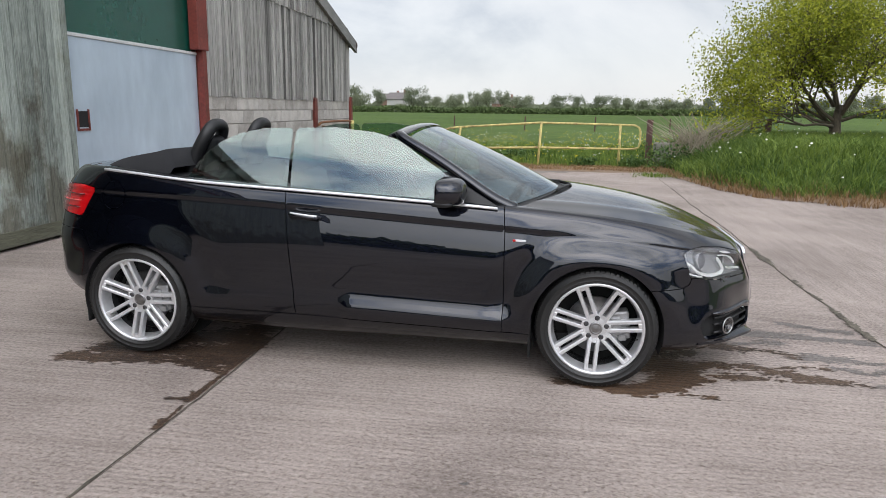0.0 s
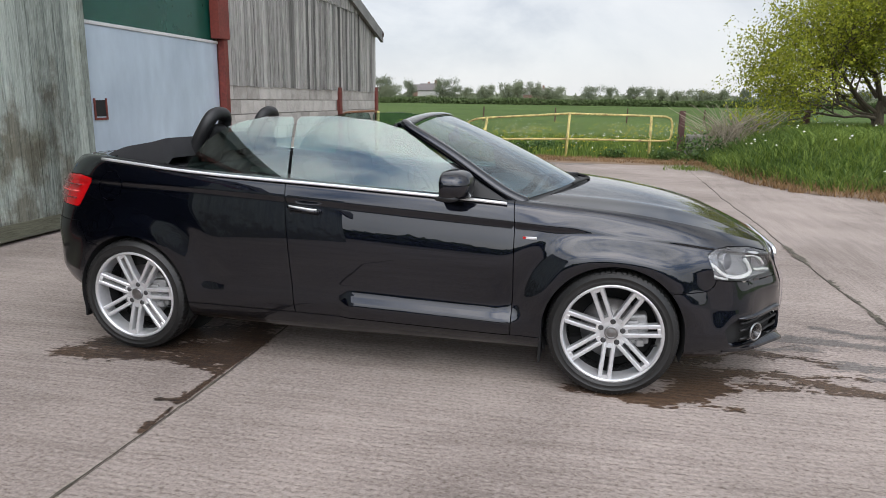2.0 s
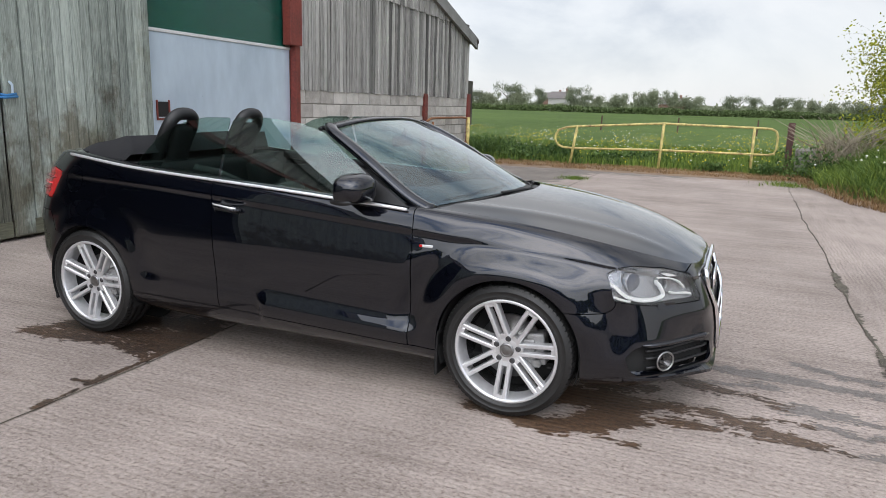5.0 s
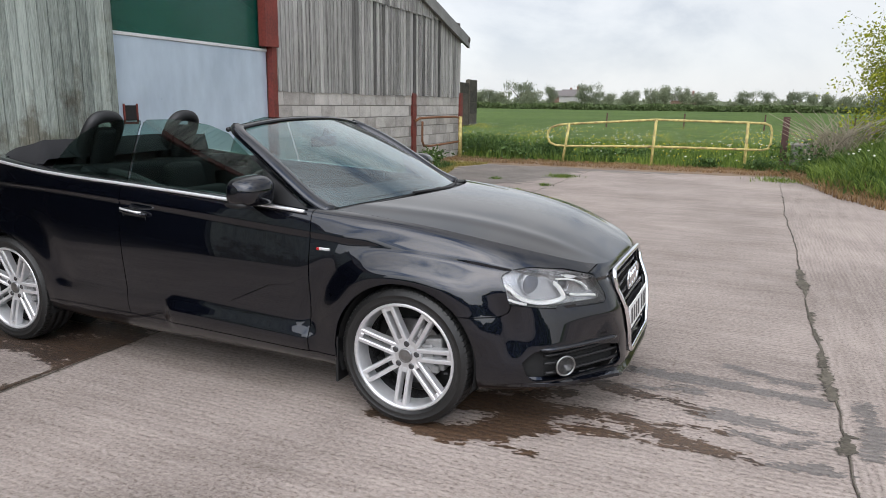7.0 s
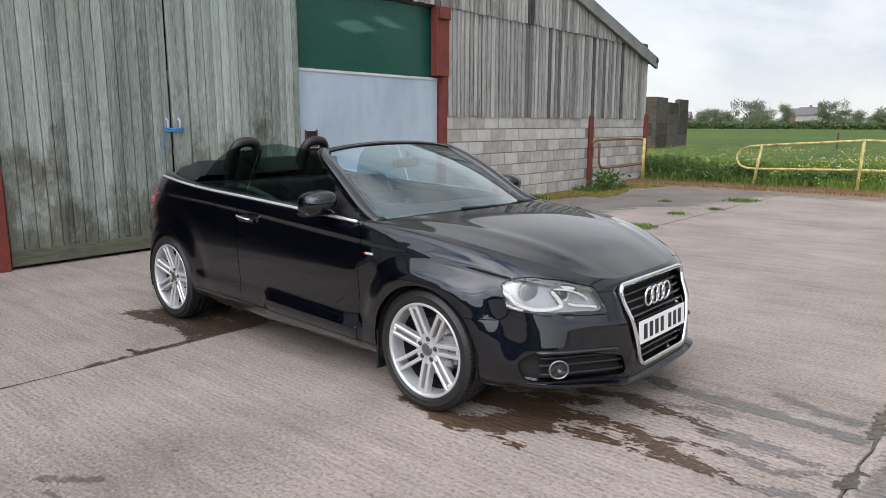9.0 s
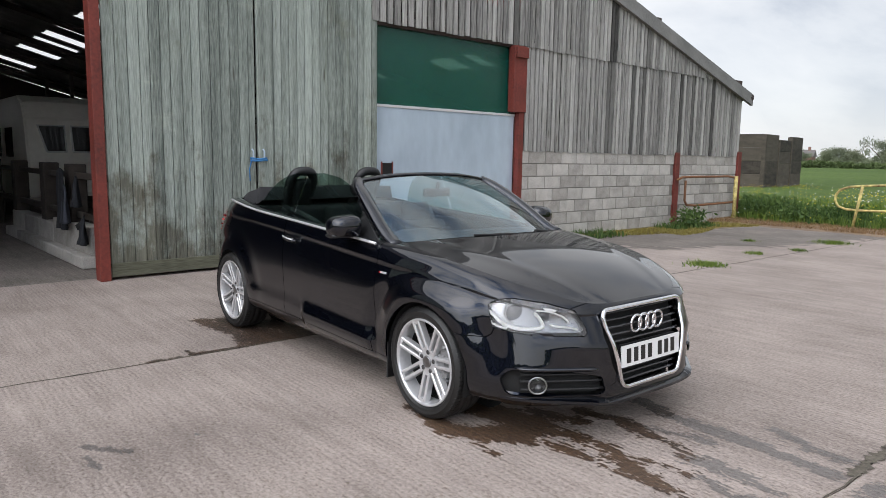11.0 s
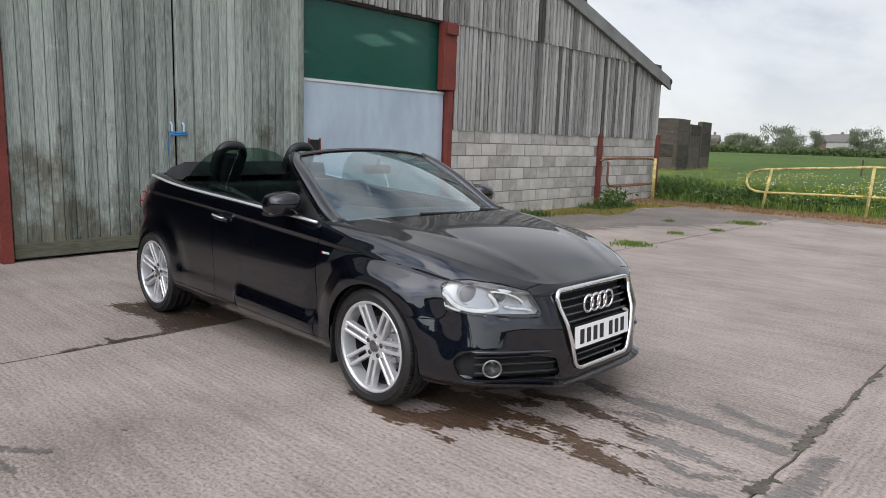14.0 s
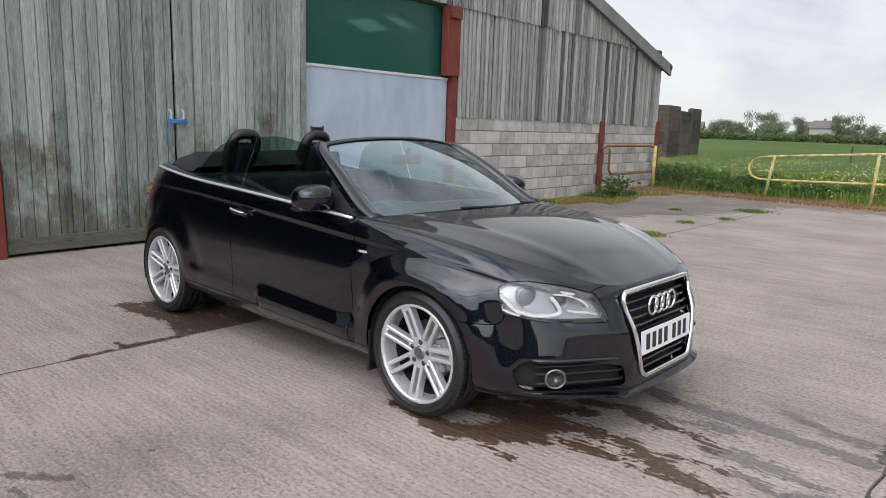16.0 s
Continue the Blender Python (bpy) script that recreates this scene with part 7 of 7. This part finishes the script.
# ---- door handles, badges, wipers ----
for s, dr in ((1, doors[0]), (-1, doors[1])):
    yb = 0.847
    rec = [( -1.555 + 0.082 * math.copysign(abs(math.cos(a)) ** 0.6, math.cos(a)), s * (yb + 0.0005), 0.828 + 0.031 * math.copysign(abs(math.sin(a)) ** 0.7, math.sin(a)) - 0.012 * math.cos(a)) for a in np.linspace(0, 2 * math.pi, 29)]
    # flat black plate on the door skin paints the shade of the grip recess
    part("handle_recess", thick(rec[:-1], [tuple(range(28))], 0.004), dark_void, dr, "grip recess, its shade put in as a black plate")
    part("handle_rim", tube(rec, 0.002, 6, cap=False), black_plastic, dr, smooth=True)
    hb = [(-1.635, s * yb, 0.852), (-1.61, s * (yb + 0.022), 0.85), (-1.55, s * (yb + 0.03), 0.845), (-1.49, s * (yb + 0.024), 0.838), (-1.472, s * yb, 0.836)]
    part("door_handle", tube(cubic(range(5), hb, np.linspace(0, 4, 17)), 0.0135, 10, flat=0.8), paint, dr, "glossy black door handle", smooth=True)
    part("handle_strip", tube([(q[0], q[1] + s * 0.009, q[2] + 0.011) for q in cubic(range(5), hb, np.linspace(0.5, 3.5, 12)).tolist()], 0.0055, 6), satin, dr, "bright strip on the door handle", smooth=True)
    part("handle_cap", tube([(-1.49, s * (yb + 0.026), 0.838), (-1.472, s * (yb + 0.018), 0.837)], 0.0145, 10, flat=0.8), paint, dr, smooth=True)
    bx = -0.40
    part("wing_badge", box(bx - 0.034, bx + 0.034, min(s * 0.845, s * 0.854), max(s * 0.845, s * 0.854), 0.754, 0.766, 0.002), satin, car, "small bright wing badge")
    part("badge_mark", box(bx - 0.0335, bx - 0.018, min(s * 0.846, s * 0.856), max(s * 0.846, s * 0.856), 0.754, 0.766, 0.002), red_lens, car, "red mark on the wing badge")
for y0, y1 in ((-0.52, 0.0), (0.05, 0.5)):
    P = []
    for t in np.linspace(0, 1, 12):
        y = y0 + (y1 - y0) * t
        k = y / 0.70
        xb_, zb_ = -0.475 + 0.25 * (1 - k * k), 0.915 + 0.042 * (1 - abs(k) ** 2.3)
        P.append((xb_ + 0.034 - 0.02 * t, y, zb_ - 0.008 + 0.012 * t))
    wp = part("wiper", tube(P, 0.0055, 6, flat=1.3), black_plastic, car, "black wiper blade")
    part("wiper_arm", tube([(P[-1][0] + 0.12, y1 + 0.12, P[-1][2] - 0.05), (P[-1][0] + 0.05, y1 + 0.02, P[-1][2]), (P[5][0] + 0.012, P[5][1], P[5][2] + 0.015)], 0.008, 6), black_plastic, wp)

# ---- cabin ----
tub = merged(box(-2.62, -0.45, -0.715, -0.69, 0.3, 0.93), box(-2.62, -0.45, 0.69, 0.715, 0.3, 0.93), box(-2.62, -0.45, -0.7, 0.7, 0.27, 0.3), box(-2.66, -2.62, -0.7, 0.7, 0.3, 1.0), box(-0.45, -0.42, -0.7, 0.7, 0.3, 0.9))
part("cabin_tub", tub, black_plastic, car, "dark cabin floor and door cards")
for s in (1, -1):
    part("door_top", tube([(-2.3, s * 0.715, 1.0), (-1.6, s * 0.715, 0.955), (-0.6, s * 0.705, 0.905)], 0.028, 8), leather, car, "soft black door top", smooth=True)
dash = [(-0.5, 0.90), (-0.62, 0.925), (-0.78, 0.915), (-0.88, 0.88), (-0.93, 0.80), (-0.9, 0.68), (-0.8, 0.6)]
V = []
for y in np.linspace(-0.69, 0.69, 29):
    for x, z in dash:
        b = 0.035 * math.exp(-((y + 0.36) / 0.17) ** 2) * (1 if x < -0.6 else 0.3)
        V.append((x - b * 0.6, y, z + b + 0.012 * (1 - (y / 0.7) ** 2)))
part("dashboard", (V, grid_faces(29, len(dash), True)), black_plastic, car, "black dashboard with an instrument hood", smooth=True)
at = pose(-1.03, -0.36, 0.86, 0, -25, 0)
sw = part("steering_wheel", tube([(0, 0.185 * math.cos(a), 0.185 * math.sin(a)) for a in np.linspace(0, 2 * math.pi, 41)], 0.016, 8, cap=False), leather, car, "black leather steering wheel", smooth=True, at=at)
part("wheel_boss", box(-0.035, 0.02, -0.07, 0.07, -0.06, 0.06, 0.02, 2), leather, sw, smooth=True)
for a in (0.0, math.pi, -math.pi / 2):
    part("wheel_spoke", tube([(0, 0.05 * math.cos(a), 0.05 * math.sin(a)), (0, 0.178 * math.cos(a), 0.178 * math.sin(a))], 0.018, 8, flat=0.5), satin, sw)
part("inner_mirror", box(-0.965, -0.935, -0.12, 0.12, 1.155, 1.215, 0.014, 2), black_plastic, car, "black inside mirror", smooth=True)
part("mirror_stalk", tube([(-0.95, 0, 1.2), (-0.93, 0, 1.26)], 0.014, 8), black_plastic, car)


def cushion(x0, x1, y0, y1, z0, z1, round_=0.05):
    bm = box(x0, x1, y0, y1, z0, z1, round_, 4)
    return bm


def front_seat(y):
    s_ = part("seat_cushion", cushion(-1.5, -0.98, y - 0.25, y + 0.25, 0.38, 0.56, 0.06), leather, car, "black leather front seat", smooth=True)
    b = merged(cushion(-0.06, 0.06, -0.24, 0.24, 0.0, 0.5, 0.05), cushion(0.03, 0.09, -0.26, -0.17, 0.05, 0.42, 0.028), cushion(0.03, 0.09, 0.17, 0.26, 0.05, 0.42, 0.028))
    part("backrest", b, leather, s_, smooth=True, at=pose(-1.44, y, 0.45, 0, -20, 0))
    part("headrest", cushion(-0.05, 0.05, -0.135, 0.135, 0.0, 0.2, 0.045), leather, s_, smooth=True, at=pose(-1.64, y, 0.865, 0, -14, 0))
    for k in (-0.05, 0.05):
        part("headrest_post", tube([(-1.61, y + k, 0.86), (-1.65, y + k, 0.95)], 0.008, 6), satin, s_)


front_seat(-0.36)
front_seat(0.36)
for s in (1, -1):
    V = [(x, s * y + w * 0.5, z + w * 0.6) for x, y, z in ((-1.95, 0.64, 1.02), (-1.8, 0.62, 1.0), (-1.66, 0.55, 0.93), (-1.5, 0.42, 0.74), (-1.4, 0.2, 0.52)) for w in (-0.024, 0.024)]
    part("seat_belt", thick(V, grid_faces(5, 2), 0.002), belt_web, car, "dark grey seat belt", smooth=True)
part("rear_bench", merged(cushion(-2.3, -1.85, -0.55, 0.55, 0.45, 0.6, 0.05), cushion(-2.38, -2.24, -0.55, 0.55, 0.55, 1.02, 0.05)), leather, car, "black leather rear bench", smooth=True)
for s in (1, -1):
    y, hw = s * 0.325, 0.105
    P = [(-2.46, y - hw, 0.98), (-2.40, y - hw, 1.12), (-2.345, y - hw, 1.215), (-2.315, y - hw * 0.8, 1.275), (-2.305, y - hw * 0.42, 1.3), (-2.303, y, 1.304), (-2.305, y + hw * 0.42, 1.3), (-2.315, y + hw * 0.8, 1.275), (-2.345, y + hw, 1.215), (-2.40, y + hw, 1.12), (-2.46, y + hw, 0.98)]
    hoop = part("roll_hoop", tube(cubic(range(11), P, np.linspace(0, 10, 61)), 0.038, 12), black_plastic, car, "black padded roll hoop", smooth=True)
    part("rear_headrest", cushion(-0.04, 0.04, -0.072, 0.072, 0.0, 0.25, 0.036), leather, hoop, smooth=True, at=pose(-2.385, y, 1.0, 0, 17, 0))

# folded roof under its cover
V, xs_ = [], np.linspace(0, 1, 17)
for k in np.linspace(-1, 1, 41):
    for t in xs_:
        x = -2.42 - 0.44 * t + 0.05 * (1 - k * k) - 0.08 * t * (1 - abs(k) ** 3)
        w = 0.69 - 0.04 * t
        over = min(1.0, (1 - abs(k)) / 0.05) ** 0.5 if abs(k) < 1 else 0.0
        rise = 0.11 * (1 - t) ** 0.8 + 0.02 * (1 - t * t) + 0.012
        drop = 1 - max(0.0, 0.06 - t) / 0.06 * 0.8
        z = 1.03 + 0.02 * t + rise * over * drop + 0.01 * (1 - k * k) + 0.004 * math.sin(9 * t + 5 * k)
        V.append((x, k * w, z))
part("roof_cover", (V, grid_faces(41, 17)), fabric, car, "black cloth of the folded soft top", smooth=True)
part("deck_shelf", box(-2.85, -2.3, -0.72, 0.72, 0.9, 1.02), black_plastic, car)
